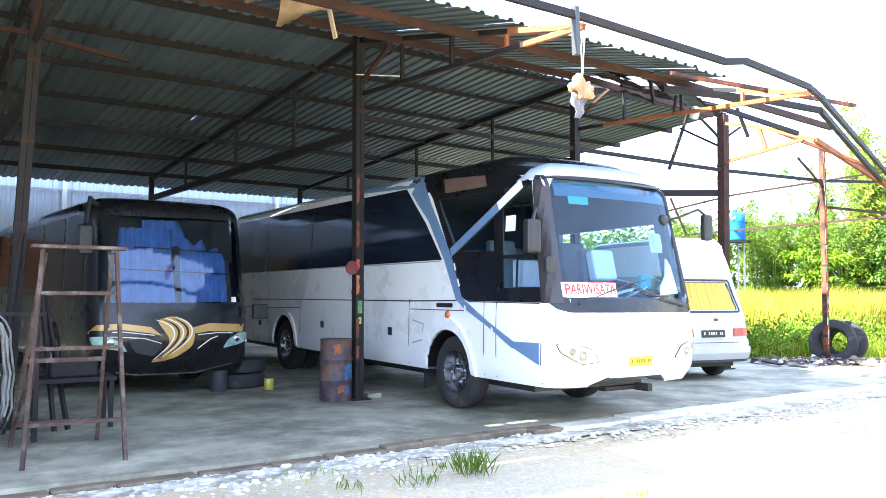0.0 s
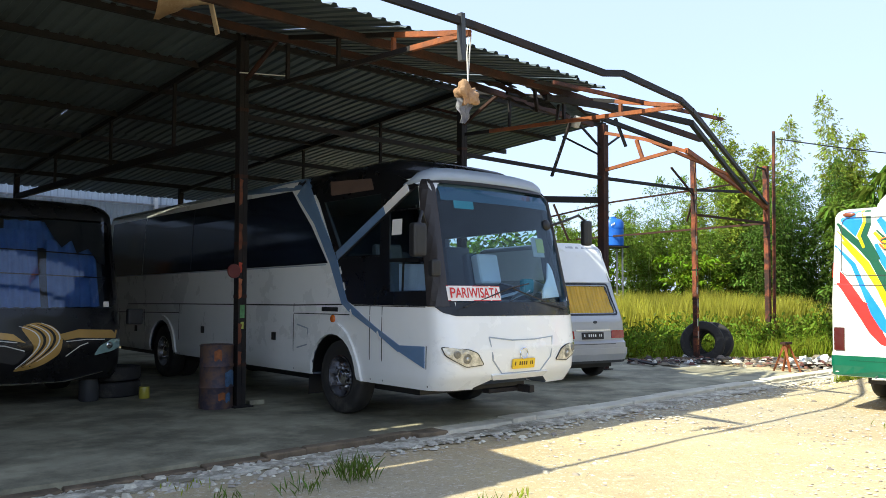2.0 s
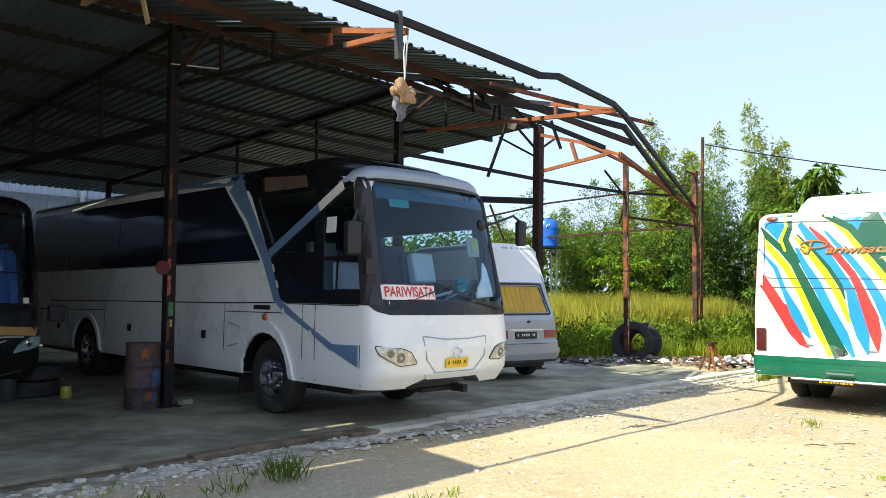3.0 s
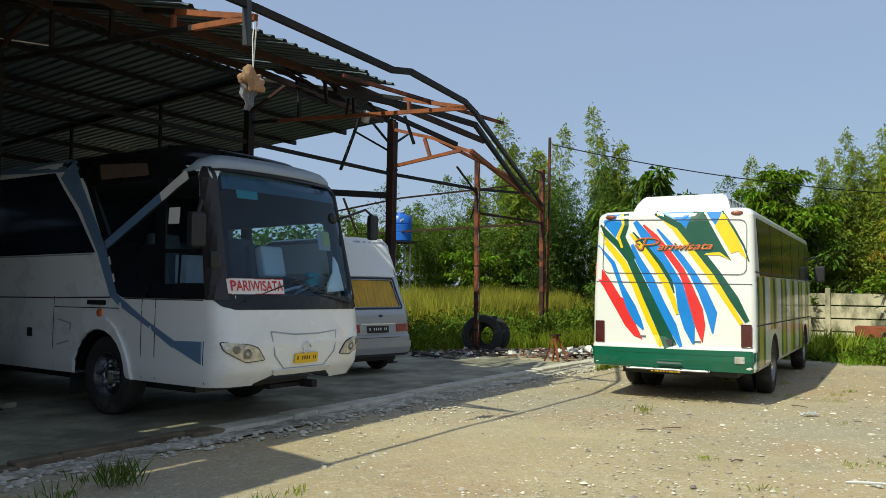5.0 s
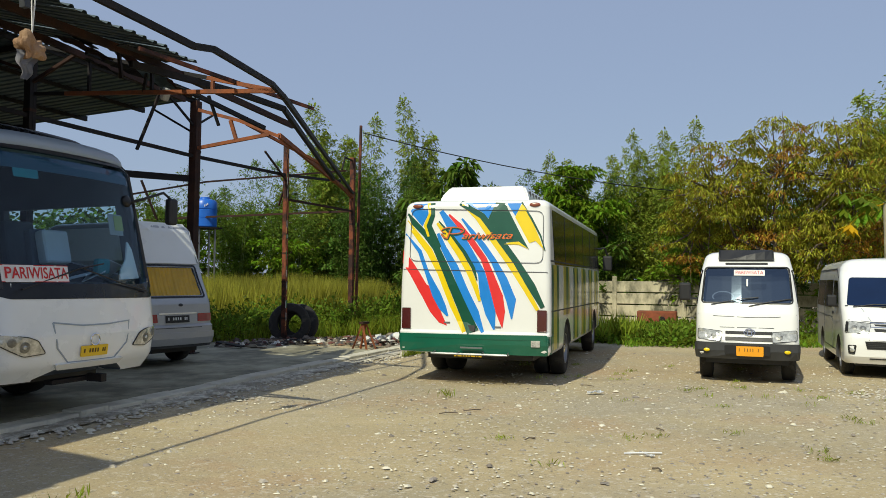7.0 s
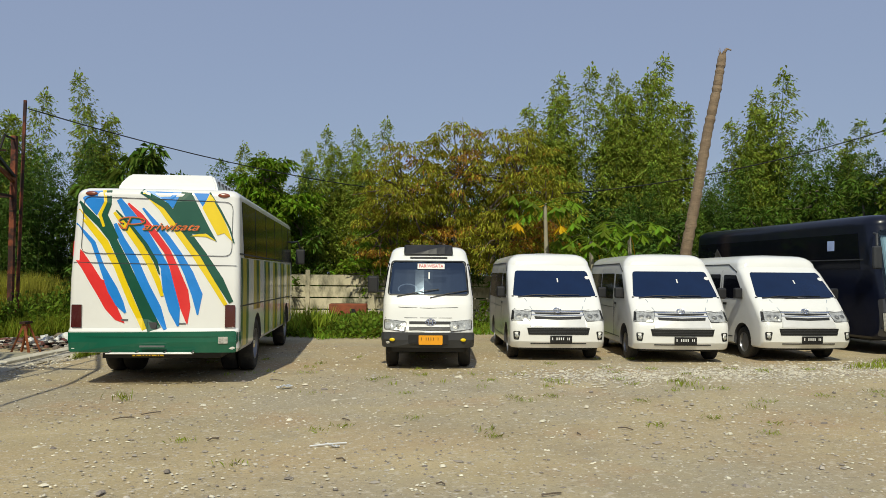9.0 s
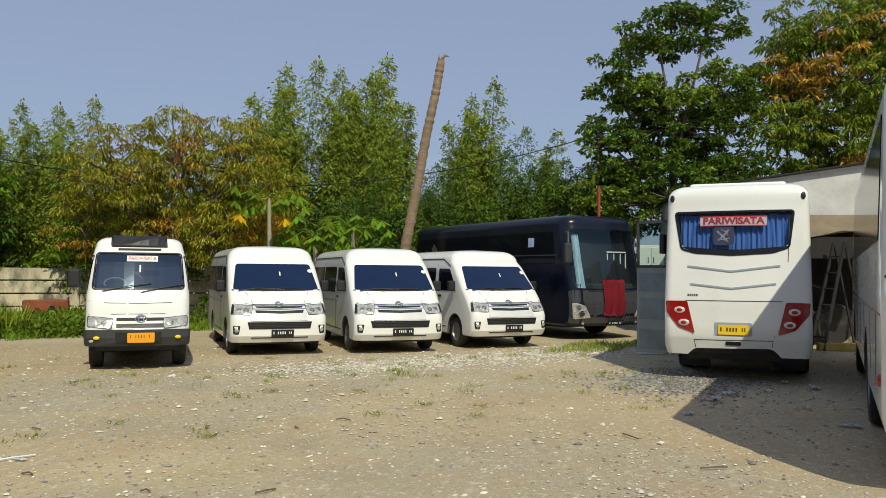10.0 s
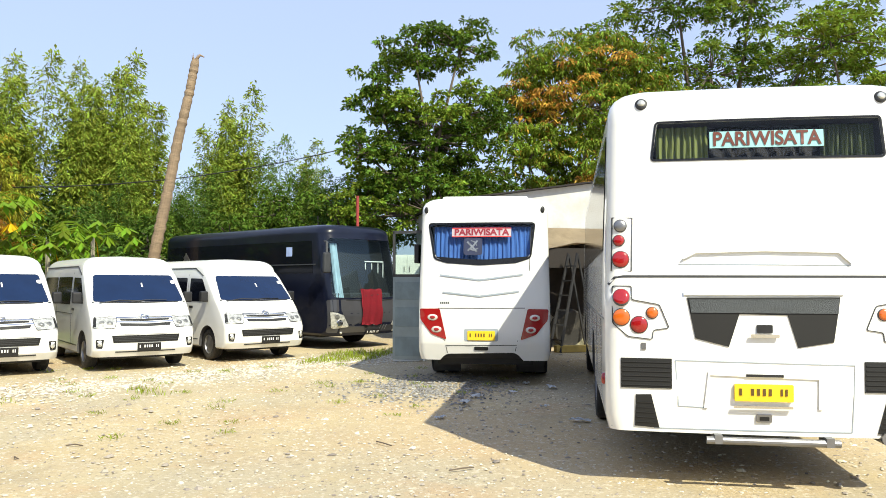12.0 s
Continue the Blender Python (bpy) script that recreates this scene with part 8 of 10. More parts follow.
# ---- the silver van in the shed ----
def build_silver():
    b = Builder("silver", "van", "silver", "silver van with a white high roof and yellow curtains", "van")
    T = "tail"
    b.arches((-3.75, -1.0), 0.33, 1.18, 0.33)
    win = rounded([(-0.66, 1.28), (0.66, 1.28), (0.58, 1.80), (-0.58, 1.80)], 0.06)
    b.hole(T, win, 0.2)
    b.body(SILVER, "silver-grey van body")
    b.wheels((-3.75, -1.0), 0.33, 0.2, "car", STEEL)
    b.under(-4.4, -0.5, 0.65, 0.24, 0.42)
    b.curtain(T, -0.65, 0.65, 1.28, 1.80, 0.045, CURTAIN_YELLOW, 17, "amber yellow curtain", 0.016)
    b.patch("rear_window", T, rounded([(-0.68, 1.26), (0.68, 1.26), (0.60, 1.82), (-0.60, 1.82)], 0.06), PANECLEAR, -0.004, "rear window with yellow curtain", 0.004).visible_shadow = False
    fr = rounded([(-0.70, 1.25), (0.70, 1.25), (0.615, 1.83), (-0.615, 1.83)], 0.06)
    b.line("window_rim", T, fr + fr[:1], 0.035, BLACKPAINT, 0.010)
    b.patch("high_roof", T, [(-0.67, 1.86), (0.67, 1.86), (0.55, 2.60), (-0.55, 2.60)], WHITE, 0.03, "white high-roof tail panel", 0.04)
    for f, s in (("right", 1), ("left", -1)):
        p = [(-4.35, 1.9), (-1.4, 1.9), (-1.6, 2.5), (-4.1, 2.5)]
        b.patch("high_roof", f, p if s > 0 else [(-x, z) for x, z in p][::-1], WHITE, 0.012, "", 0.02)
        p = [(-4.2, 1.2), (-1.3, 1.2), (-1.5, 1.75), (-4.05, 1.75)]
        b.patch("side_window", f, p if s > 0 else [(-x, z) for x, z in p][::-1], TINT, 0.008)
    for s in (-1, 1):
        b.patch("tail_lamp", T, rounded([(s * 0.45, 0.80), (s * 0.82, 0.80), (s * 0.82, 0.95), (s * 0.46, 0.95)], 0.02), RED, 0.012, "red tail lamp", 0.03)
    b.plate(T, -0.28, 0.79, 0.24, 0.92, PLATEB, INKW, 0.02)
    b.patch("bumper", T, rounded([(-0.84, 0.40), (0.84, 0.40), (0.845, 0.62), (-0.845, 0.62)], 0.04), SILVER, 0.03, "silver rear bumper", 0.06)
    b.patch("bumper_base", T, rounded([(-0.82, 0.34), (0.82, 0.34), (0.83, 0.43), (-0.83, 0.43)], 0.02), DARKGREY, 0.02)
    b.line("tailgate_seam", T, [(-0.78, 0.70), (0.78, 0.70)], 0.012, DARKGREY)
    b.disc("oval_badge", T, 0.06, 1.11, 0.05, DARKGREY, 0.008, 0.006, squash=0.55)
    b.patch("plate_trim", T, rect(-0.42, 0.945, 0.42, 0.97), CHROME, 0.015)


build_hero()
build_gold()
build_stripe()
build_van("van1", "white high-roof van parked first in a row of three")
build_van("van2", "white high-roof van parked in the middle of three")
build_van("van3", "white high-roof van parked last, beside the navy coach")
build_mini()
build_short()
build_big()
build_navy()
build_silver()


# ---- plants ----
def leaf_object(name, pos, aim, length, width, material, parent=None, droop=0.3, rng=None, m=None, flat=0.0):
    """Leaves as folded blades: pos (n, 3), aim (n, 3), length and width arrays."""
    n = len(pos)
    aim = aim / np.maximum(1e-6, np.linalg.norm(aim, axis=1))[:, None]
    rnd = rng.normal(size=(n, 3)) + np.array([0, 0, flat])
    side = np.cross(aim, rnd)
    side /= np.maximum(1e-6, np.linalg.norm(side, axis=1))[:, None]
    nrm = np.cross(side, aim)
    L, W = length[:, None], width[:, None]
    base = pos
    mid = pos + aim * L * 0.45
    tip = pos + aim * L + np.array([0, 0, -1.0]) * L * droop
    a = mid + side * W * 0.5 + nrm * W * 0.15
    b = mid - side * W * 0.5 + nrm * W * 0.15
    v = np.stack([base, a, tip, b], 1).reshape(-1, 3)
    idx = np.arange(n) * 4
    loops = np.stack([idx, idx + 1, idx + 2, idx, idx + 2, idx + 3], 1).reshape(-1)
    me = bpy.data.meshes.new(name)
    me.vertices.add(len(v))
    me.vertices.foreach_set("co", v.reshape(-1).astype(np.float32))
    me.loops.add(len(loops))
    me.loops.foreach_set("vertex_index", loops.astype(np.int32))
    me.polygons.add(2 * n)
    me.polygons.foreach_set("loop_start", (np.arange(2 * n) * 3).astype(np.int32))
    me.polygons.foreach_set("loop_total", np.full(2 * n, 3, np.int32))
    me.update()
    me.validate()
    me.materials.append(material)
    ob = new(name, me)
    if parent is not None:
        ob.parent = parent
    if m is not None:
        ob.matrix_basis = m
    return ob


def bamboo(seed, culms, spread, leaf, label, lean=0.10, thick=1.0, reach=1.0):
    """A clump 10 m high, to be scaled: upright culms, each with a plume of side sprays that is widest below its tip."""
    rng = np.random.default_rng(seed)
    root = thing("bamboo_clump", None, label, "bamboo", "bamboo behind the yard")
    bm = bmesh.new()
    P, A, L = [], [], []
    for c in range(culms):
        a = rng.uniform(0, 2 * np.pi)
        d = np.array([np.cos(a), np.sin(a), 0])
        h = 10.0 if c == 0 else rng.uniform(6.4, 9.5)
        b0, ln = d * rng.uniform(0, spread), rng.uniform(0.2, 1.0) * lean * h
        ts = np.arange(9) / 8
        pts = b0 + d * (ln * ts ** 2.2)[:, None] + np.array([0, 0, h]) * (ts * (1 - 0.03 * ts))[:, None] + rng.normal(0, 0.02, (9, 3))
        tube(bm, [tuple(p) for p in pts], [0.035 * (1 - 0.8 * k / 8) for k in range(9)], 5)
        span = reach * rng.uniform(0.75, 1.25)
        for t in np.concatenate([np.arange(0.22, 0.58, 0.045), np.arange(0.58, 0.995, 0.021)]):
            if rng.random() < 0.10:
                continue
            f = t * 8
            k = min(7, int(f))
            node = pts[k] + (pts[k + 1] - pts[k]) * (f - k)
            full = span * (1 - t ** 7) * (0.55 + 0.55 * t)
            for _ in range(int(6 * thick + rng.random())):
                ba = rng.uniform(0, 2 * np.pi)
                bl = full * rng.uniform(0.35, 1.1) + 0.08
                bd = np.array([np.cos(ba), np.sin(ba), rng.uniform(0.5, 1.3)])
                n = 10
                q = rng.uniform(0.35, 1.05, n)[:, None]
                P.append(node + bd * bl * q + rng.normal(0, 0.055, (n, 3)) - np.array([0, 0, 0.35]) * bl * q * q)
                A.append(np.array([np.cos(ba), np.sin(ba), -0.25]) + rng.normal(0, 0.55, (n, 3)))
                L.append(rng.uniform(0.10, 0.21, n) * (1.1 - 0.3 * t))
        n = 12
        P.append(pts[-1] + rng.normal(0, 0.09, (n, 3)) - np.array([0, 0, 0.3]) * rng.random(n)[:, None])
        A.append(np.array([0, 0, 1.0]) + rng.normal(0, 0.35, (n, 3)))
        L.append(np.full(n, 0.24))
    tagged(part("culm", bm, CULM, root, smooth=60), kind="stuff")
    P, A, L = np.concatenate(P), np.concatenate(A), np.concatenate(L)
    leaf_object("foliage", P, A, L * 1.05, L * 0.38, leaf, root, 0.3, rng)
    return root


def tree(seed, name, label, cat, base, height, blobs, leaf, count, size, trunk_r=0.22, droop=0.2, aspect=0.45, extra=None, clump=0.34, bare=0.0):
    """A tree: trunk, limbs to each blob of (x, y, z, rx, ry, rz) about its base, and domed clumps of leaves with gaps between."""
    rng = np.random.default_rng(seed)
    root = thing(name, Matrix.Translation(base), label, cat)
    bm = bmesh.new()
    fork = np.array([0, 0, height * 0.36])
    tube(bm, [(0, 0, -0.1), (0.06, 0.03, height * 0.18), tuple(fork)], [trunk_r, trunk_r * 0.8, trunk_r * 0.65], 8)
    P, A, L, turned = [], [], [], []
    vol = np.array([b[3] * b[4] * b[5] for b in blobs])
    vol = vol ** 0.75 / (vol ** 0.75).sum()
    for b, w in zip(blobs, vol):
        c, r = np.array(b[:3]), np.array(b[3:6])
        mid = fork + (c - fork) * 0.5 + rng.normal(0, 0.25, 3)
        tube(bm, [tuple(fork), tuple(mid), tuple(c)], [trunk_r * 0.45, trunk_r * 0.3, trunk_r * 0.13], 6)
        for i in range(max(6, int(count * w / 44))):
            u = rng.normal(size=3)
            u /= np.linalg.norm(u)
            q = c + u * r * (rng.uniform(0.7, 1.05) if i % 4 else rng.uniform(0.15, 0.7))
            if i % 3 == 0:
                s = c + (q - c) * 0.2
                tube(bm, [tuple(s), tuple(s + (q - s) * 0.5 + rng.normal(0, 0.08, 3)), tuple(q + (q - c) * 0.08 * (1 if rng.random() > bare else 3.5))], [0.04, 0.025, 0.008], 4)
            rc = clump * rng.uniform(0.8, 1.8)
            n = int(95 * (rc / clump / 1.7) ** 1.6)
            d = rng.normal(size=(n, 3))
            d /= np.linalg.norm(d, axis=1)[:, None]
            d[:, 2] = np.where(d[:, 2] < -0.2, -d[:, 2], d[:, 2])
            P.append(q + d * np.array([rc, rc, rc * 0.62]) * rng.uniform(0.55, 1.08, n)[:, None])
            A.append(d * np.array([1, 1, 0.3]) + rng.normal(0, 0.45, (n, 3)) + np.array([0, 0, -0.6 * droop]))
            L.append(size * rng.uniform(0.6, 1.25, n))
            share = 0.0
            if extra is not None:
                patchy = 0.5 + 0.9 * noise.noise(tuple((q + np.array(base)) * 0.55 + seed))
                share = 0.85 if patchy < extra[1] else 0.06
            turned.append(rng.random(n) < share)
    part("trunk", bm, BARK, root, smooth=60)
    P, A, L, k = np.concatenate(P), np.concatenate(A), np.concatenate(L), np.concatenate(turned)
    leaf_object("crown", P[~k], A[~k], L[~k], L[~k] * aspect, leaf, root, droop, rng, flat=1.3)
    if extra is not None and k.any():
        leaf_object("turning_leaves", P[k], A[k], L[k], L[k] * aspect, extra[0], root, droop, rng)
    return root


def build_bamboo():
    v = [bamboo(11, 7, 0.5, LEAF_BAMBOO, "tall feathery green bamboo clump behind the yard", 0.08, 1.0, 0.8), bamboo(12, 10, 1.2, LEAF_BAMBOO2, "dense darker bamboo clump behind the yard"),
         bamboo(13, 7, 0.5, LEAF_BAMBOO, "slim pointed bamboo clump behind the yard", 0.06, 1.15, 0.62), bamboo(14, 10, 1.5, LEAF_BAMBOO3, "wide bushy bamboo clump behind the yard", 0.16)]
    north = [(16.0, 29.0, 9.0, 2), (17.1, 28.9, 8.6, 2), (15.2, 28.8, 7.8, 0), (19.0, 27.1, 9.3, 2), (19.7, 27.2, 7.7, 0), (17.5, 26.9, 6.8, 1), (23.6, 23.9, 7.3, 2), (24.0, 22.8, 6.9, 0), (24.0, 22.1, 6.2, 1), (25.1, 21.6, 7.8, 2), (26.1, 21.2, 8.0, 2), (26.1, 19.7, 8.2, 2), (26.4, 20.8, 7.3, 0), (22.0, 24.1, 5.6, 3), (26.8, 19.4, 5.9, 3), (12.9, 30.4, 6.6, 3), (14.4, 30.0, 6.6, 0), (20.5, 27.4, 6.2, 3), (26.0, 22.6, 6.2, 3), (29.0, 15.6, 6.2, 1), (27.6, 17.8, 6.0, 3), (30.5, 9.5, 5.4, 1), (9.5, 29.5, 6.0, 3), (11.8, 28.8, 6.2, 3), (13.6, 27.6, 6.0, 3), (15.6, 26.2, 6.2, 1), (18.3, 24.8, 6.4, 3), (20.8, 22.8, 6.0, 3)]
    east = [(29.5, 13.3, 10.2, 2), (30.7, 12.9, 10.5, 2), (31.9, 12.6, 8.2, 1), (31.4, 11.1, 10.5, 2), (32.5, 11.0, 10.2, 0), (32.3, 10.1, 11.2, 2), (33.1, 9.0, 10.5, 2), (31.5, 9.2, 8.8, 0), (33.7, 6.4, 9.6, 2), (34.8, 6.1, 8.6, 0), (34.4, 5.5, 10.0, 2), (35.1, 4.5, 8.1, 3), (34.2, 3.6, 7.1, 1), (35.2, 2.6, 8.0, 0), (34.3, 1.5, 6.8, 3), (33.0, 7.4, 6.3, 3), (31.8, 11.6, 7.2, 3), (33.3, 0.5, 6.1, 3), (32.2, 3.2, 6.6, 3), (32.6, 1.9, 6.3, 1), (31.6, 4.9, 6.4, 3), (31.2, 6.6, 6.0, 1), (31.8, 0.0, 5.6, 3), (30.6, 8.0, 6.2, 3), (30.8, 1.2, 5.8, 1)]
    rnd = random.Random(5)
    used = set()
    for x, y, h, k in north + east:
        m = pose(x, y, 0, 0, 0, rnd.uniform(0, 360)) @ Matrix.Diagonal((h / 10 * rnd.uniform(0.95, 1.15), h / 10 * rnd.uniform(0.95, 1.15), h / 10 * 1.0, 1))
        if k not in used:
            used.add(k)
            v[k].matrix_world = m
        else:
            src = v[k]
            keep = src.matrix_basis.copy()
            src.matrix_basis = Matrix()
            copy_thing(src, m)
            src.matrix_basis = keep


def build_trees():
    tree(21, "tree", "bushy tree with drooping golden olive leaves behind the fence", "tree", (23.6, 13.9, 0), 7.0,
         [(-0.9, 1.6, 4.7, 1.5, 1.5, 1.6), (0.2, -0.2, 5.2, 1.6, 1.6, 1.7), (0.6, -2.0, 4.9, 1.5, 1.5, 1.7), (-0.3, 2.8, 3.4, 1.3, 1.3, 1.4), (0.2, 0.8, 3.2, 1.6, 1.8, 1.4), (0.5, -1.5, 3.0, 1.5, 1.6, 1.3), (0.8, -3.0, 3.7, 1.1, 1.1, 1.4)],
         LEAF_GOLD, 30000, 0.13, 0.16, droop=0.6, extra=(LEAF_RUSSET, 0.22), clump=0.24, aspect=0.30, bare=0.6)
    tree(22, "tree", "tall dark-leaved tree with open branches and sky gaps", "tree", (27.6, -1.9, 0), 11.0,
         [(0.2, 0.4, 9.6, 1.1, 1.3, 0.9), (0.0, 1.7, 8.2, 1.1, 1.2, 0.9), (0.0, -1.2, 9.9, 1.2, 1.3, 0.9), (0.2, 0.5, 7.4, 1.3, 1.5, 0.9), (0, 2.2, 6.2, 0.9, 0.9, 0.8), (0.2, -1.5, 7.6, 1.4, 1.4, 1.1), (0, 0.6, 5.3, 1.4, 1.6, 1.1), (0.3, -1.6, 5.0, 1.5, 1.6, 1.2), (0.4, 1.9, 4.6, 1.1, 1.1, 1.0), (-1.0, 0.0, 4.0, 1.6, 2.6, 1.2), (0.2, 2.9, 3.4, 1.2, 1.3, 1.3), (0.2, -0.2, 6.6, 1.4, 2.4, 1.2)],
         LEAF_DARK, 36000, 0.165, 0.2, clump=0.18, aspect=0.5, extra=(LEAF_FRESH, 0.36))
    tree(23, "tree", "broad green tree with orange-brown turning leaves", "tree", (29.8, -7.6, 0), 11.0,
         [(0, 0.9, 9.9, 1.6, 1.7, 1.2), (0, -1.6, 9.9, 1.7, 1.8, 1.3), (0, 1.9, 8.2, 1.4, 1.5, 1.3), (-0.4, -0.2, 8.0, 1.8, 2.0, 1.4), (0, -2.8, 8.2, 1.7, 1.8, 1.4), (-0.6, 1.8, 6.2, 1.4, 1.6, 1.2), (-0.6, -0.6, 6.0, 1.7, 2.0, 1.3), (0, -3.2, 6.2, 1.7, 1.8, 1.4), (0, 0, 4.4, 2.0, 3.4, 1.2)],
         LEAF_FRESH, 42000, 0.17, 0.26, droop=0.5, clump=0.23, aspect=0.36, extra=(LEAF_ORANGE, 0.20))
    tree(24, "tree", "huge dark tree rising behind the coach", "tree", (34.0, -15.0, 0), 17.0,
         [(0, 1.5, 14.0, 2.3, 2.6, 1.8), (0, -2.0, 14.8, 2.4, 2.6, 1.9), (0, 4.0, 11.6, 2.2, 2.4, 1.8), (0, 0, 11.0, 2.5, 2.8, 2.0), (0, -4.4, 11.6, 2.4, 2.5, 2.0), (0, 3.6, 8.4, 2.2, 2.4, 1.8), (0, -1.5, 8.0, 2.4, 2.8, 1.9), (0, -5.2, 8.4, 2.2, 2.4, 1.9), (0, 0, 5.2, 2.4, 6.0, 1.8)],
         LEAF_DARK, 30000, 0.23, 0.35, clump=0.32, aspect=0.42, extra=(LEAF_FRESH, 0.42))
    tree(25, "tree", "green tree beyond the coach", "tree", (30.6, -20.0, 0), 14.0,
         [(0, 1.5, 11.5, 2.0, 2.2, 1.6), (0, -2.0, 11.0, 2.2, 2.4, 1.8), (0, 0, 8.4, 2.4, 3.0, 1.9), (0, 2.8, 8.0, 1.8, 2.0, 1.6), (0, 0, 5.4, 2.2, 4.5, 1.6)],
         LEAF_FRESH, 12000, 0.25, 0.28, clump=0.34, aspect=0.42)
    tree(26, "tree", "broad-leaved young tree with large drooping leaves", "tree", (17.4, 22.6, 0), 6.4,
         [(0, 0, 5.5, 0.7, 0.7, 0.7), (-0.3, 0.9, 4.4, 0.9, 1.0, 0.7), (0.5, -0.9, 4.2, 0.9, 1.0, 0.7), (0.1, 0.1, 3.3, 1.2, 1.5, 0.9), (1.6, -1.5, 3.4, 1.2, 1.2, 0.9)],
         LEAF_DARK, 2400, 0.38, 0.07, droop=0.5, aspect=0.36, clump=0.3)
    tree(27, "tree", "dark broad-leaved tree behind the striped bus", "tree", (22.6, 21.8, 0), 6.2,
         [(0, 0, 5.2, 1.0, 1.1, 0.9), (-0.4, 1.0, 4.0, 1.1, 1.2, 0.9), (0.4, -0.9, 3.9, 1.1, 1.1, 0.9)], LEAF_MID, 3600, 0.26, 0.09, droop=0.4, aspect=0.4, clump=0.28)
    rng = np.random.default_rng(91)
    P, A = [], []
    line = [(0.0, 38.5), (8.0, 36.5), (15.0, 32.5), (20.0, 29.5), (25.0, 25.0), (29.5, 19.5), (33.0, 14.0), (36.0, 7.5), (36.5, 1.0)]
    for (xa, ya), (xb, yb) in zip(line, line[1:]):
        for _ in range(44):
            t = rng.random()
            c = np.array([xa + (xb - xa) * t + rng.normal(0, 0.8), ya + (yb - ya) * t + rng.normal(0, 0.8), rng.uniform(0.3, 4.3) + 0.8 * noise.noise((xa + t * 4, ya, 2.0))])
            n = 80
            d = rng.normal(size=(n, 3))
            d /= np.linalg.norm(d, axis=1)[:, None]
            P.append(c + d * np.array([1.25, 1.25, 0.75]) * rng.uniform(0.6, 1.05, n)[:, None])
            A.append(d * np.array([1, 1, 0.3]) + rng.normal(0, 0.5, (n, 3)))
    P, A = np.concatenate(P), np.concatenate(A)
    P[:, 2] = np.maximum(P[:, 2], 0.05)
    L = rng.uniform(0.22, 0.46, len(P))
    tagged(leaf_object("thicket", P, A, L, L * 0.5, LEAF_DARK, None, 0.3, rng, flat=0.8), "dense dark green thicket behind the bamboo", "thicket", kind="stuff")
    shrubs = [(8.0, 30.5, 3.2, 0), (10.5, 29.5, 3.6, 1), (13.0, 28.0, 3.3, 0), (15.5, 26.5, 3.4, 1), (18.0, 25.5, 3.2, 0), (20.5, 23.5, 3.4, 1), (22.8, 20.5, 3.3, 0), (25.2, 17.6, 3.4, 1), (26.6, 12.2, 3.4, 0), (27.2, 9.6, 3.6, 1), (27.6, 7.2, 3.4, 0),
              (28.0, 4.6, 3.7, 1), (28.6, 2.2, 4.2, 0), (29.6, 0.4, 4.6, 1), (6.0, 32.0, 3.0, 1), (3.4, 33.5, 3.0, 0), (26.2, 15.2, 3.0, 0), (31.5, -3.5, 5.0, 0), (30.2, 2.9, 5.0, 0)]
    for i, (x, y, h, k) in enumerate(shrubs):
        rr = random.Random(50 + i)
        h *= 1.18
        tree(60 + i, "shrub", "dense green shrub in front of the bamboo" if k else "dense dark shrub in front of the bamboo", "shrub", (x, y, 0), h,
             [(rr.uniform(-.5, .5), rr.uniform(-.5, .5), h * 0.72, 1.2, 1.2, h * 0.24), (rr.uniform(-1, 1), rr.uniform(-1, 1), h * 0.45, 1.4, 1.4, h * 0.28), (rr.uniform(-1, 1), rr.uniform(-1, 1), h * 0.25, 1.5, 1.5, h * 0.22)],
             (LEAF_DARK, LEAF_BAMBOO2, LEAF_MID)[(i + k) % 3], 2600, 0.20, 0.06, clump=0.28, aspect=0.4, droop=0.3)


def papaya(seed, x, y, h, yellow=1):
    rng = np.random.default_rng(seed)
    root = thing("papaya_tree", pose(x, y, 0), "young papaya with a bare stem and a yellowing leaf", "tree")
    bm = bmesh.new()
    tube(bm, [(0, 0, 0), (0.05, 0, h * 0.5), (0.0, 0.03, h)], [0.09, 0.075, 0.05], 8)
    part("stem", bm, mat("papaya_stem", (0.32, 0.29, 0.20), 0.9, var=0.2, bump=0.2), root, smooth=60)
    for i in range(15):
        a = i * 2.4 + rng.uniform(-.2, .2)
        dr = rng.uniform(-0.5, 0.5) if i > yellow else -0.9
        l = rng.uniform(0.7, 1.15)
        c = Vector((math.cos(a) * l, math.sin(a) * l, h + dr * 0.7))
        bm = bmesh.new()
        tube(bm, [(0, 0, h - 0.05), tuple(Vector((0, 0, h)).lerp(c, 0.6) + Vector((0, 0, 0.12))), tuple(c)], 0.014, 5)
        for k in range(9):
            b = a + (k - 4) * 0.6
            r = 0.42 - 0.045 * abs(k - 4)
            t = c + Vector((math.cos(b) * r, math.sin(b) * r, -0.18 - 0.05 * abs(k - 4)))
            s = Vector((-math.sin(b), math.cos(b), 0)) * 0.075
            q = [bm.verts.new(v) for v in (c, c.lerp(t, 0.55) + s, t, c.lerp(t, 0.55) - s)]
            bm.faces.new(q)
        part("leaf", bm, LEAF_YELLOW if i < yellow else LEAF_MID, root)


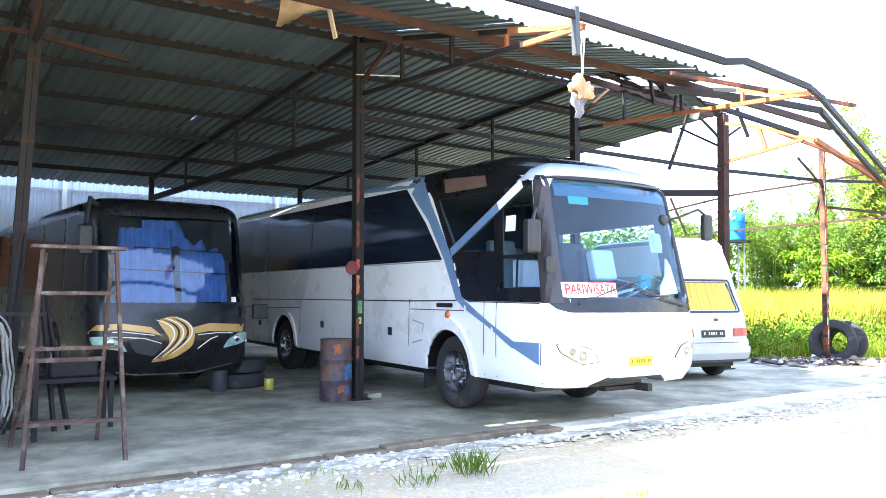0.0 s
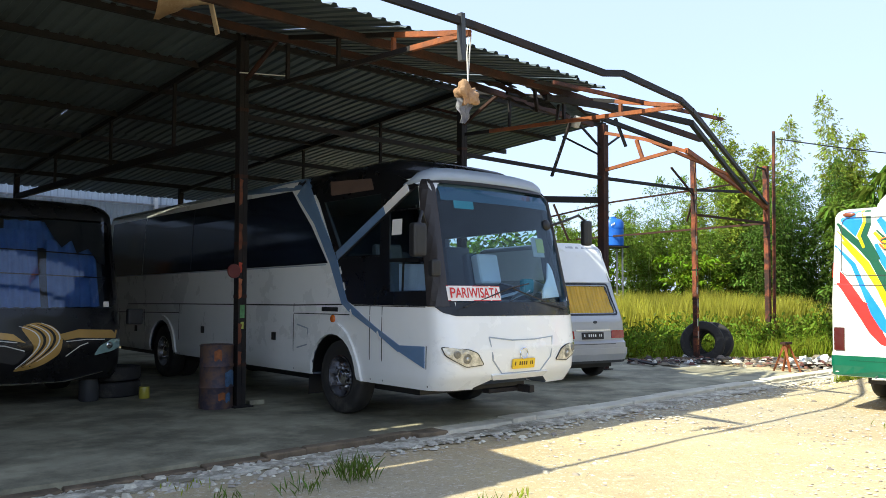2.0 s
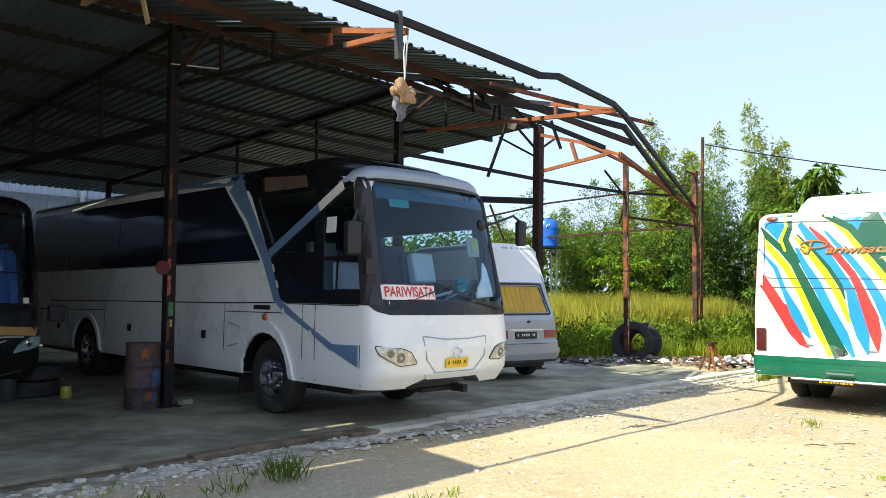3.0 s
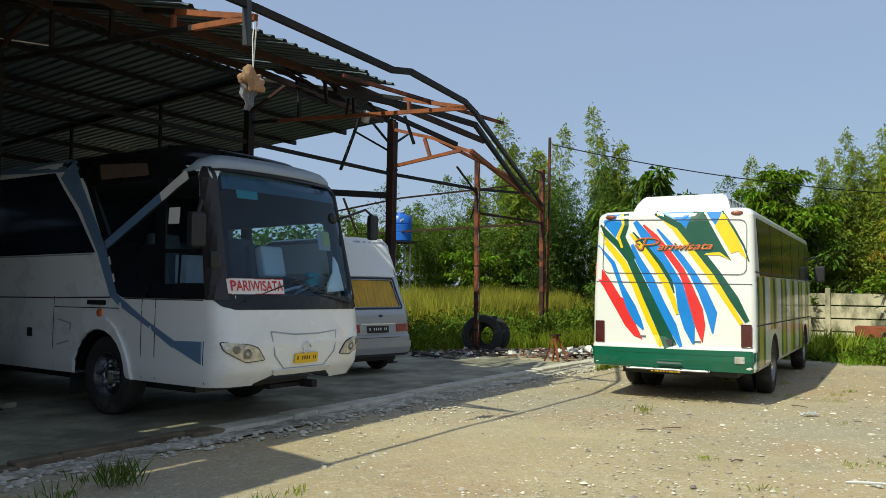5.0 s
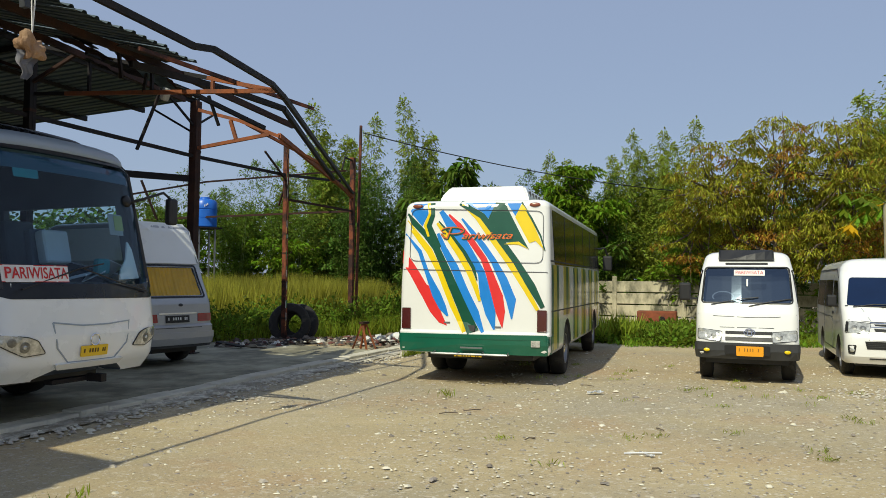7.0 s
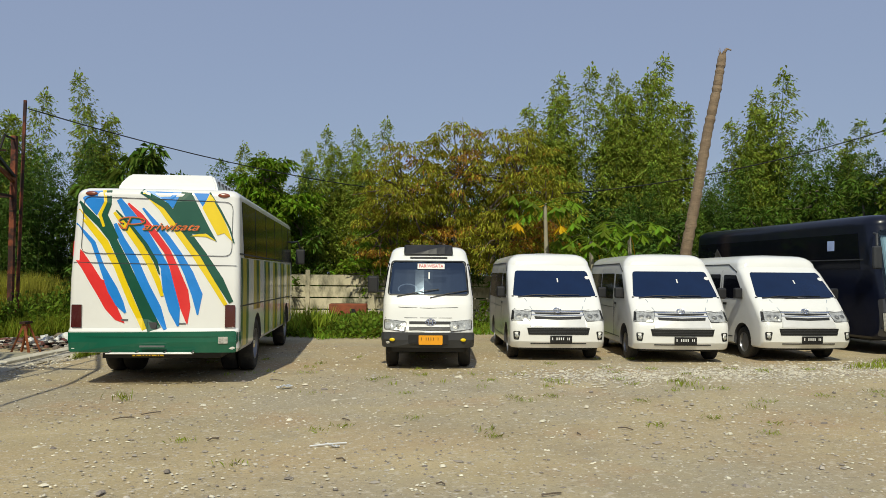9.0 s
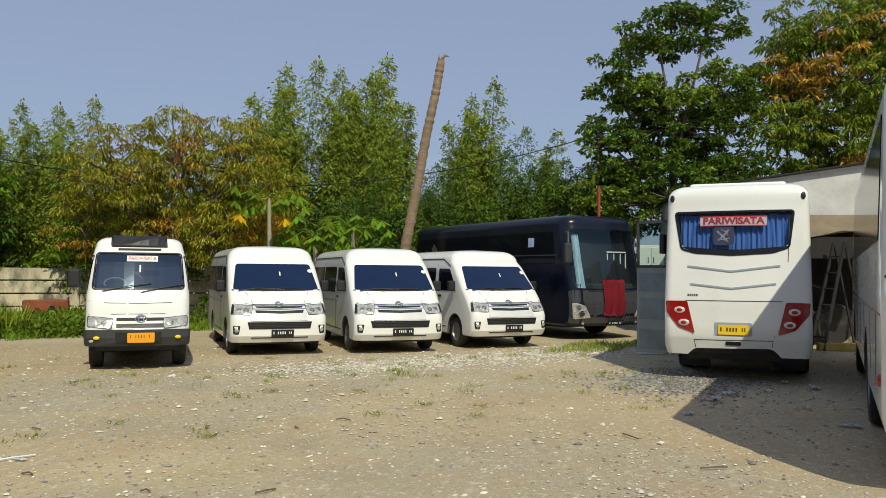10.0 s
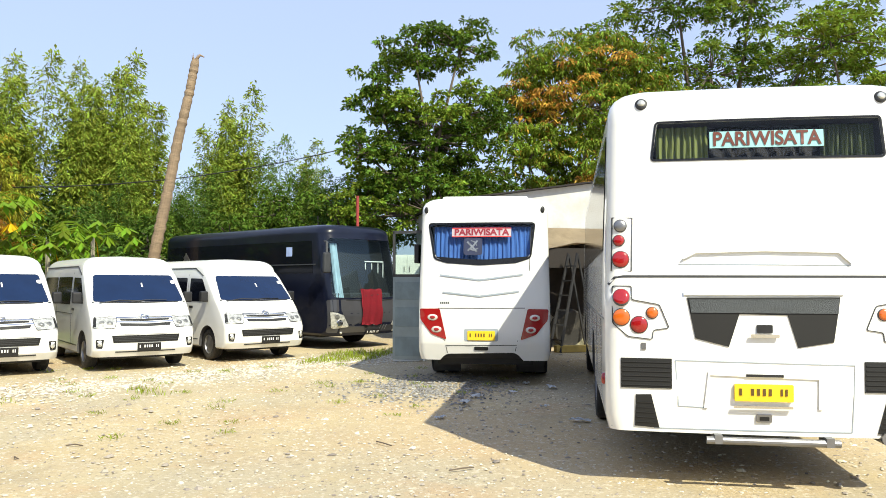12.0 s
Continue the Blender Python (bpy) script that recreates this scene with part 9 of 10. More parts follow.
def grass_patch(name, seed, count, area, hmin, hmax, material, label, kind="stuff", width=0.02, lean=0.3):
    """Blades over a triangle fan of ground places (area: list of quads)."""
    rng = np.random.default_rng(seed)
    P = []
    for quad in area:
        q = np.array(quad, float)
        n = count // len(area)
        s, t = rng.random(n), rng.random(n)
        P.append((1 - s)[:, None] * ((1 - t)[:, None] * q[0] + t[:, None] * q[1]) + s[:, None] * ((1 - t)[:, None] * q[3] + t[:, None] * q[2]))
    P = np.concatenate(P)
    P = np.concatenate([P, np.full((len(P), 1), -0.02)], 1)
    patch = np.array([0.5 + 0.5 * noise.noise((p[0] * 0.45, p[1] * 0.45, seed)) for p in P])
    A = np.stack([rng.normal(0, lean, len(P)), rng.normal(0, lean, len(P)), np.ones(len(P))], 1)
    H = (hmin + (hmax - hmin) * rng.random(len(P))) * (0.72 + 0.42 * patch)
    ob = leaf_object(name, P, A, H, np.full(len(P), width) * rng.uniform(0.7, 1.4, len(P)), material, None, 0.12, rng)
    return tagged(ob, label, "grass", kind=kind)


def tuft(seed, x, y, n, h, material=WEED, label="small green grass tuft growing in the dirt"):
    rng = np.random.default_rng(seed)
    P = np.stack([rng.normal(0, 0.09, n), rng.normal(0, 0.09, n), np.zeros(n)], 1)
    A = np.stack([rng.normal(0, 0.28, n), rng.normal(0, 0.28, n), np.ones(n)], 1)
    ob = leaf_object("grass_tuft", P, A, rng.uniform(0.5, 1.1, n) * h, np.full(n, 0.013), material, None, 0.16, rng, pose(x, y, -0.01))
    tagged(ob, label, "grass tuft", "grass tufts", "stuff")


def weed_bushes(seed, places, count, label, tall=1.0):
    """Mounds of broad leaves of uneven height, joined into one sheet of undergrowth."""
    rng = np.random.default_rng(seed)
    P, A = [], []
    for (x, y) in places:
        r, h = rng.uniform(0.35, 0.85), rng.uniform(0.45, 1.25) * tall
        n = int(count * r)
        d = rng.normal(0, 1, (n, 3))
        d /= np.linalg.norm(d, axis=1)[:, None]
        d[:, 2] = np.abs(d[:, 2])
        s = rng.uniform(0.45, 1.0, n) ** 0.6 * rng.uniform(0.8, 1.15, n)
        P.append(np.stack([x + d[:, 0] * r * s, y + d[:, 1] * r * s, d[:, 2] * h * s], 1))
        A.append(d + rng.normal(0, 0.5, (n, 3)) + np.array([0, 0, 0.25]))
    P, A = np.concatenate(P), np.concatenate(A)
    ob = leaf_object("undergrowth", P, A, rng.uniform(0.08, 0.22, len(P)), rng.uniform(0.04, 0.10, len(P)), WEEDLEAF, None, 0.2, rng)
    return tagged(ob, label, "undergrowth", kind="stuff")


WEEDLEAF = leafmat("weed_leaf", (0.15, 0.225, 0.026), 0.5, 0.35)


def build_grass():
    rng = np.random.default_rng(61)
    spots = []
    for (x0, y0, x1, y1, n) in ((6.8, 20.0, 11.5, 20.0, 16), (11.2, 19.9, 14.4, 21.0, 18), (14.2, 20.6, 16.2, 17.8, 22), (14.6, 22.2, 19.5, 21.0, 18)):
        for _ in range(n):
            t = rng.random()
            spots.append((x0 + (x1 - x0) * t + rng.normal(0, 0.35), y0 + (y1 - y0) * t + abs(rng.normal(0, 0.8))))
    weed_bushes(62, spots, 520, "leafy green weeds growing before the tall grass")
    low = []
    while len(low) < 70:
        s, t = rng.random(2)
        p = (16.6 + 6.0 * s, 13.4 + 3.6 * t - 0.55 * 6.0 * s * (1 - t) * 0.5)
        low.append(p)
    weed_bushes(63, low, 420, "low leafy weeds among rubble along the fence", 0.4)
    field = [[(6.6, 19.6), (11.5, 19.6), (12.5, 30), (5, 32)], [(11.5, 19.3), (14.5, 20.6), (19.5, 25.5), (12.5, 30)], [(14.0, 20.4), (16.0, 17.4), (23.5, 20.5), (19.5, 25.0)]]
    grass_patch("field_grass", 31, 48000, field, 0.35, 0.8, GRASS, "tall green grass at the edge of the yard", width=0.016, lean=0.2)
    grass_patch("dry_grass", 32, 52000, [[(6.6, 22.6), (11.0, 22.6), (12.5, 29), (5, 31)], [(11.0, 22.6), (14.0, 23.2), (17.6, 26.0), (12.5, 29.5)]], 1.0, 2.25, GRASSDRY, "tall dry yellow-green grass behind the posts", width=0.010, lean=0.13)
    weeds = [[(16.2, 13.6), (19.6, 12.6), (23.5, 16.2), (18.0, 18.5)], [(19.0, 12.6), (21.5, 9.4), (24.5, 12.0), (22.5, 16.0)]]
    grass_patch("weeds", 33, 4500, weeds, 0.06, 0.30, WEED, "low green weeds along the fence", width=0.05)
    grass_patch("weeds", 36, 5000, weeds, 0.05, 0.38, GRASS, "yellow-green grass among the weeds by the fence", width=0.016)
    grass_patch("weeds", 37, 520, [[(16.5, 15.0), (17.4, 14.2), (18.6, 15.2), (17.4, 16.4)]], 0.3, 1.05, GRASS, "tall reedy weeds beside the striped bus", width=0.045)
    grass_patch("weeds", 34, 1300, [[(16.8, 1.5), (17.5, 0.0), (20.2, -1.2), (19.6, 0.7)]], 0.04, 0.2, GRASS, "sparse grass in front of the navy coach", width=0.015)
    grass_patch("weeds", 35, 1500, [[(11.3, 15.2), (12.6, 16.2), (10.6, 15.2), (9.6, 14.2)]], 0.05, 0.22, GRASS, "sparse grass beside the kerb end", width=0.013)
    rng = np.random.default_rng(41)
    spots = []
    while len(spots) < 80:
        d, a = rng.uniform(7, 17), radians(rng.uniform(-12, 52))
        x, y = d * math.cos(a), d * math.sin(a)
        if -0.565 * x + 0.825 * y < 6.3 and (x > 10 or rng.random() < 0.15):
            spots.append((x, y))
    c = np.array(spots)[rng.integers(0, len(spots), 2400)]
    P = np.concatenate([c + rng.normal(0, 0.07, c.shape), np.zeros((len(c), 1))], 1)
    A = np.stack([rng.normal(0, 0.6, len(c)), rng.normal(0, 0.6, len(c)), np.ones(len(c))], 1)
    tagged(leaf_object("scattered_weeds", P, A, rng.uniform(0.03, 0.10, len(c)), np.full(len(c), 0.009), GRASS, None, 0.2, rng), "sparse yellow-green weeds scattered over the dirt", "weeds", kind="stuff")
    rnd = random.Random(8)
    for i, (x, y, n, h) in enumerate([(0.27, 7.30, 170, 0.34), (-0.18, 6.95, 70, 0.2), (0.05, 7.55, 50, 0.16), (-0.75, 6.75, 50, 0.15), (1.25, 6.15, 70, 0.2), (0.95, 5.9, 50, 0.16), (7.04, 9.18, 60, 0.2), (12.7, 3.3, 70, 0.2), (12.45, 3.0, 40, 0.12), (1.6, 6.5, 40, 0.12),
                                      (10.9, 6.6, 30, 0.1), (11.9, 5.0, 40, 0.12), (9.7, 10.0, 30, 0.12), (-1.2, 7.2, 40, 0.12), (11.5, 7.4, 30, 0.1), (10.3, 7.1, 30, 0.1), (8.9, 7.5, 25, 0.1)]):
        tuft(100 + i, x, y, int(n * 0.45), h, TUFT if i < 5 else GRASS)


build_bamboo()
build_trees()
papaya(3, 22.2, 9.9, 3.9, 2)
papaya(4, 23.1, 7.6, 3.0, 1)
papaya(5, 22.6, 8.6, 2.8, 1)
build_grass()


# ---- walls and building beyond the yard ----
def build_fence():
    wall = thing("fence_wall", SHED, "stained precast concrete fence wall along the yard", "wall", kind="structure")
    v = 13.0
    while v > -12:
        bm = bmesh.new()
        box(bm, (29.5, v, 0.92), (0.16, 0.16, 1.9), bevel=0.01)
        part("fence_post", bm, OLDWALL, wall)
        for k in range(4):
            bm = bmesh.new()
            box(bm, (29.5 + 0.025 * (k % 2), v - 1.2, 0.21 + 0.43 * k), (0.06, 2.24, 0.385), bevel=0.012)
            part("fence_panel", bm, OLDWALL, wall)
        v -= 2.4


LADDERGREY = mat("dark_ladder_metal", (0.03, 0.03, 0.032), 0.5, 0.5, var=0.2, bump=0.05)


def build_house():
    """The low white building beyond the short bus."""
    m = pose(21.3, -4.2, 0, 0, 0, -82)      # x along its front, to the right as seen from the yard
    h = thing("house", m, "low off-white building with a tin roof edge", "building")
    def gable(x):
        return 4.12 + 0.15 * x if x < 5.5 else 4.945 - 0.15 * (x - 5.5)
    side = Matrix.Rotation(radians(90), 4, "X")
    bm = bmesh.new()
    prism(bm, [(-2.0, 0), (13, 0), (13, gable(13)), (5.5, gable(5.5)), (-2.0, gable(-2.0))], 5.0, Matrix.Translation((0, 5.1, 0)) @ side)
    part("wall", bm, PLASTER, h)
    for x0, x1 in ((-2.15, 5.5), (5.5, 13.15)):
        bm = bmesh.new()
        bar(bm, (x0, 2.55, gable(x0) + 0.03), (x1, 2.55, gable(x1) + 0.03), 5.3, 0.04)
        part("roof", bm, RUSTDARK, h)
    bm = bmesh.new()
    box(bm, (5.5, 0.08, 0.3), (14.96, 0.05, 0.6))
    part("plinth", bm, OLDWALL, h)
    aw = thing("awning", m, "sagging beige tarpaulin awning, torn along its edge", "awning")
    bm = bmesh.new()
    g = []
    for i in range(13):
        x = -1.2 + 0.4 * i
        g.append([bm.verts.new((x, -0.02 - 1.3 * j / 5, 3.15 - 0.11 * j - 0.10 * math.sin(i * 1.1 + j) * (j / 5) - 0.12 * math.sin(math.pi * j / 5))) for j in range(6)])
    for p, q in zip(g, g[1:]):
        for j in range(5):
            bm.faces.new((p[j], p[j + 1], q[j + 1], q[j]))
    bmesh.ops.solidify(bm, geom=bm.faces[:], thickness=0.01)
    part("tarpaulin", bm, mat("beige_tarpaulin", (0.40, 0.32, 0.215), 0.85, var=0.25, bump=0.2, dirt=(0.25, 0.2, 0.15), dirt_amount=0.3), aw, smooth=60)
    for x in (-1.1, 1.4, 3.4):
        bm = bmesh.new()
        bar(bm, (x, -1.25, 0), (x, -1.25, 2.65), 0.05)
        part("awning_post", bm, RUSTDARK, aw)
    # near-black flap: the dark gap below the awning is put in as colour
    bm = bmesh.new()
    box(bm, (1.0, -1.25, 2.3), (5.0, 0.05, 0.5))
    part("side_flap", bm, mat("shade_flap_brown", (0.018, 0.014, 0.012), 0.9, var=0.3, bump=0.2), aw)
    # near-black pleated sheet that paints the awning's shade over the wall
    bm = bmesh.new()
    g = []
    for i in range(34):
        x = -1.6 + 0.2 * i
        g.append([bm.verts.new((x, -0.10 + 0.05 * math.sin(2.1 * i + 0.6 * j), 0.75 + 2.2 * j / 8 + (0.18 * math.sin(3.1 * i) if j == 0 else 0))) for j in range(9)])
    for p, q in zip(g, g[1:]):
        for j in range(8):
            bm.faces.new((p[j], p[j + 1], q[j + 1], q[j]))
    bmesh.ops.solidify(bm, geom=bm.faces[:], thickness=0.01)
    solo("tarpaulin_curtain", bm, mat("awning_shade_brown", (0.028, 0.022, 0.02), 0.9, var=0.35, bump=0.3), m, "dark brown sheet painting in the shade under the awning", "tarpaulin", smooth=60)
    for i, (x, lean) in enumerate(((0.45, 0.5),)):
        st = thing("ladder", m @ pose(x, -1.75, 0, 0, 0, 20), "dark metal stepladder standing by the building", "ladder")
        for s in (-0.2, 0.2):
            bm = bmesh.new()
            bar(bm, (-0.45, s, 0), (0.15, s * 0.8, 2.4), 0.04, 0.06)
            part("rail", bm, LADDERGREY, st)
        for k in range(6):
            bm = bmesh.new()
            t = 0.12 + 0.15 * k
            bar(bm, (-0.45 + 0.6 * t, -0.2, 2.4 * t), (-0.45 + 0.6 * t, 0.2, 2.4 * t), 0.03)
            part("rung", bm, LADDERGREY, st)
        for s in (-0.18, 0.18):
            bm = bmesh.new()
            bar(bm, (0.75, s, 0), (0.17, s * 0.88, 2.36), 0.035, 0.045)
            part("prop_leg", bm, LADDERGREY, st)
    bm = bmesh.new()
    lathe(bm, [(0.28, -0.13), (0.46, -0.15), (0.5, -0.08), (0.5, 0.08), (0.46, 0.15), (0.28, 0.13)], 26)
    solo("tyre", bm, RUBBER, m @ pose(0.9, -0.6, 0.5, 12, 0, 10), "old black tyre leaning on the building", "tyre", smooth=45)
    bm = bmesh.new()
    box(bm, (0.8, -2.0, 0.08), (1.6, 0.2, 0.16), bevel=0.01)
    solo("plank", bm, mat("ochre_plank", (0.42, 0.30, 0.08), 0.85, var=0.25, bump=0.2), m, "ochre painted plank lying on the ground", "plank")
    # stand-in for the coach's wing mirror, hung here on an added rod
    bm = rbox((1.3, -2.3, 2.5), (0.4, 0.3, 0.8), 0.06)
    solo("tarp_bundle", bm, mat("dark_teal_mirror", (0.02, 0.05, 0.055), 0.7, var=0.4, bump=0.3), m, "dark teal block standing in for the coach's wing mirror", "tarpaulin")
    bm = bmesh.new()
    cyl(bm, (1.3, -2.3, 2.9), (1.3, -1.27, 2.62), 0.02)
    cyl(bm, (1.3, -1.27, 2.62), (1.3, -1.2, 2.62), 0.02)
    solo("tarp_rope", bm, RUSTDARK, m, "added dark rod carrying the wing mirror block", "rope")


def build_poles():
    bm = bmesh.new()
    tube(bm, [(24.6, 0.35, 0), (24.6, 0.38, 4.3)], 0.045, 8)
    solo("red_pole", bm, mat("dull_red_paint", (0.30, 0.04, 0.035), 0.6, var=0.2), None, "thin dull red pole behind the coach", "pole")
    bm = bmesh.new()
    tube(bm, [(30.5, 0.4, 0), (30.5, 0.4, 7.3)], 0.06, 8)
    solo("utility_pole", bm, RUSTDARK, None, "thin dark utility pole among the trees", "pole")

    def sag(a, b, d):
        a, b = Vector(a), Vector(b)
        return [a.lerp(b, t / 12) - Vector((0, 0, d * 4 * (t / 12) * (1 - t / 12))) for t in range(13)]
    a = shed_xy(22.94, 10.5, 6.3)
    for p, q, d in ((a, (27.0, 17.5, 5.0), 0.35), ((27.0, 17.5, 5.0), (30.5, 0.4, 6.9), 0.9), ((30.5, 0.4, 6.9), (33, -14, 8.5), 0.3)):
        bm = bmesh.new()
        tube(bm, sag(p, q, d), 0.018, 5)
        solo("cable", bm, INK, None, "black overhead cable sagging across the trees", "cable", "overhead cables")


def build_palm():
    bm = bmesh.new()
    pts = [(25.5, 6.75, -0.05), (25.5, 6.6, 2.5), (25.55, 6.25, 4.4), (25.6, 5.95, 6.2), (25.65, 5.66, 7.6), (25.7, 5.5, 8.65)]
    path, rad = [], []
    for i in range(60):
        f = i / 59 * 5
        k = min(4, int(f))
        p = Vector(pts[k]).lerp(Vector(pts[k + 1]), f - k)
        path.append(p)
        rad.append((0.175 - 0.055 * i / 59) * (1.0 + 0.15 * (i % 2) + 0.05 * math.sin(2.3 * i)) * (0.75 if i == 59 else 1))
    tube(bm, path, rad, 14)
    top = Vector(pts[-1])
    for k in range(9):
        a = 0.7 * k
        d = Vector((math.cos(a), math.sin(a), 0))
        cyl(bm, top + d * 0.06 - Vector((0, 0, 0.35)), top + d * (0.08 + 0.02 * (k % 3)) + Vector((0, 0, 0.06 + 0.05 * (k % 4))), 0.035, 0.008, n=6)
    tube(bm, [top, top + Vector((0.02, -0.14, 0.16)), top + Vector((0.02, -0.26, 0.10))], [0.05, 0.04, 0.02], 8)
    solo("palm_trunk", bm, PALMBARK, None, "dead leaning palm trunk with no crown", "palm trunk", smooth=25)


# ---- things in and by the shed ----
def build_ladder():
    lad = thing("trestle_ladder", SHED, "paint-splashed rusty steel trestle ladder on the slab", "ladder")
    f1, f2 = Vector((0.95, 8.02, 0.05)), Vector((1.82, 7.98, 0.05))
    t1, t2 = Vector((1.12, 8.42, 2.05)), Vector((1.78, 8.40, 2.05))
    b1, b2 = Vector((0.98, 9.25, 0.05)), Vector((1.80, 9.2, 0.05))
    wood = mat("rusty_ladder_steel", (0.065, 0.038, 0.028), 0.8, 0.2, var=0.35, scale=6, bump=0.3, dirt=(0.34, 0.30, 0.25), dirt_amount=0.25, dirt_scale=5)
    for a, b in ((f1, t1), (f2, t2), (b1, t1 + Vector((0.03, 0.06, -0.02))), (b2, t2 + Vector((-0.03, 0.06, -0.02)))):
        bm = bmesh.new()
        bar(bm, a, b, 0.035, 0.04)
        part("leg", bm, wood, lad)
    for t in (0.19, 0.53, 0.79):
        bm = bmesh.new()
        bar(bm, f1.lerp(t1, t), f2.lerp(t2, t), 0.03, 0.035)
        part("rung", bm, wood, lad)
    for t in (0.12, 0.45):
        bm = bmesh.new()
        bar(bm, b1.lerp(t1, t), b2.lerp(t2, t), 0.035, 0.045)
        part("rung", bm, wood, lad)
    bm = bmesh.new()
    bar(bm, f1.lerp(t1, 0.45), b1.lerp(t1, 0.12), 0.03, 0.04)
    part("brace", bm, wood, lad)
    bm = bmesh.new()
    box(bm, ((t1 + t2) / 2 + Vector((0, 0.03, 0.03))), (0.86, 0.16, 0.035), bevel=0.006)
    part("top_plank", bm, wood, lad)


def tyre_at(m, r=0.5, w=0.28, label="worn black truck tyre"):
    bm = bmesh.new()
    h = w / 2
    lathe(bm, [(r * 0.56, -h * 0.7), (r * 0.62, -h * 0.95), (r * 0.80, -h), (r * 0.95, -h * 0.9), (r, -h * 0.6), (r, h * 0.6), (r * 0.95, h * 0.9), (r * 0.80, h), (r * 0.62, h * 0.95), (r * 0.56, h * 0.7), (r * 0.60, h * 0.4), (r * 0.60, -h * 0.4)], 32)
    bmesh.ops.delete(bm, geom=[f for f in bm.faces if len(f.verts) > 4], context="FACES_ONLY")
    ring0 = [v for v in bm.verts if v.is_boundary]
    bmesh.ops.bridge_loops(bm, edges=[e for e in bm.edges if e.is_boundary])
    return solo("tyre", bm, RUBBER, m, label, "tyre", "old tyres", smooth=45)


DRUMORANGE = mat("faded_orange_smear", (0.24, 0.075, 0.02), 0.7, var=0.5, scale=12, bump=0.1)
DRUMBLUE = mat("faded_blue_smear", (0.045, 0.10, 0.19), 0.7, var=0.5, scale=12, bump=0.1)


def build_shed_things():
    # drum
    d = thing("oil_drum", SHED @ pose(5.36, 10.62, 0.05), "faded purple oil drum with orange and blue paint smears", "drum")
    bm = bmesh.new()
    prof = [(0.235, 0.0), (0.24, 0.02)]
    for z in (0.30, 0.60):
        prof += [(0.232, z - 0.03), (0.245, z), (0.232, z + 0.03)]
    prof += [(0.232, 0.87), (0.24, 0.89), (0.235, 0.90), (0.215, 0.885)]
    lathe(bm, prof, 28, "z")
    part("barrel", bm, mat("faded_drum_paint", (0.055, 0.045, 0.065), 0.6, 0.2, var=0.35, scale=4, bump=0.15, dirt=(0.15, 0.085, 0.05), dirt_amount=0.5, dirt_scale=4), d, smooth=40)
    for a, z, w, h, m in ((-1.95, 0.76, 0.42, 0.14, DRUMORANGE), (-1.15, 0.43, 0.75, 0.20, DRUMBLUE), (-1.7, 0.18, 0.4, 0.10, DRUMORANGE), (-1.3, 0.16, 0.35, 0.12, DRUMBLUE)):
        bm = bmesh.new()
        n = 6
        lo = [bm.verts.new((0.2465 * math.cos(a + w * (i / n - .5)), 0.2465 * math.sin(a + w * (i / n - .5)), z - h * (0.5 + 0.12 * math.sin(1.3 * i)))) for i in range(n + 1)]
        hi = [bm.verts.new((0.2465 * math.cos(a + w * (i / n - .5)), 0.2465 * math.sin(a + w * (i / n - .5)), z + h * (0.5 - 0.10 * math.cos(0.9 * i)))) for i in range(n + 1)]
        for i in range(n):
            bm.faces.new((lo[i], lo[i + 1], hi[i + 1], hi[i]))
        part("paint_smear", bm, m, d)
    bm = bmesh.new()
    box(bm, (5.95, 10.55, 0.085), (0.24, 0.12, 0.07), bevel=0.008)
    solo("brick_block", bm, CONCRETE, SHED, "grey concrete block beside the post", "block")
    # tyres and cans between the coaches
    tyre_at(SHED @ pose(4.75, 12.95, 0.17, 90, 0, 0), 0.42, 0.24, "worn tyre lying flat on the slab")
    tyre_at(SHED @ pose(4.78, 12.97, 0.41, 90, 0, 20), 0.40, 0.22, "worn tyre stacked on another tyre")
    bm = bmesh.new()
    lathe(bm, [(0.13, 0), (0.14, 0.02), (0.14, 0.33), (0.13, 0.34)], 18, "z")
    solo("paint_can", bm, DARKGREY, SHED @ pose(4.25, 12.55, 0.05), "dark grey paint can on the slab", "can", smooth=40)
    bm = bmesh.new()
    lathe(bm, [(0.075, 0), (0.08, 0.01), (0.08, 0.17), (0.075, 0.18)], 16, "z")
    solo("yellow_can", bm, OLIVE, SHED @ pose(5.0, 12.3, 0.05), "small yellow tin on the slab", "can", smooth=40)
    # cables hanging on the near post, leaning irons
    rnd = random.Random(2)
    for k in range(9):
        bm = bmesh.new()
        n = 26
        c = Vector((0.72 + rnd.uniform(-.05, .05), 9.35 + rnd.uniform(-.05, .05), 0.78 + rnd.uniform(-.06, .06)))
        r, h = rnd.uniform(0.16, 0.27), rnd.uniform(0.5, 0.7)
        tube(bm, [c + Vector((r * math.cos(2 * math.pi * i / n) + 0.02 * math.sin(5 * i), 0.04 * math.sin(3 * i + k), h * math.sin(2 * math.pi * i / n))) for i in range(n)] + [c + Vector((r, 0.01, 0.02))], 0.012, 6)
        solo("cable_coil", bm, mat("grey_cable", (0.20, 0.20, 0.18), 0.7, var=0.2) if k == 0 else bpy.data.materials["grey_cable"], SHED, "loop of grey cable hanging by the post", "cable", "hanging cable loops", smooth=60)
    bm = bmesh.new()
    bar(bm, (0.2, 9.35, 1.42), (1.3, 9.4, 1.40), 0.04)
    bar(bm, (0.55, 9.38, 0.05), (0.6, 9.38, 1.42), 0.05)
    bar(bm, (1.22, 9.42, 0.05), (1.22, 9.42, 1.40), 0.05)
    solo("cable_rack", bm, RUSTDARK, SHED, "rusty steel rack holding cable loops", "rack")
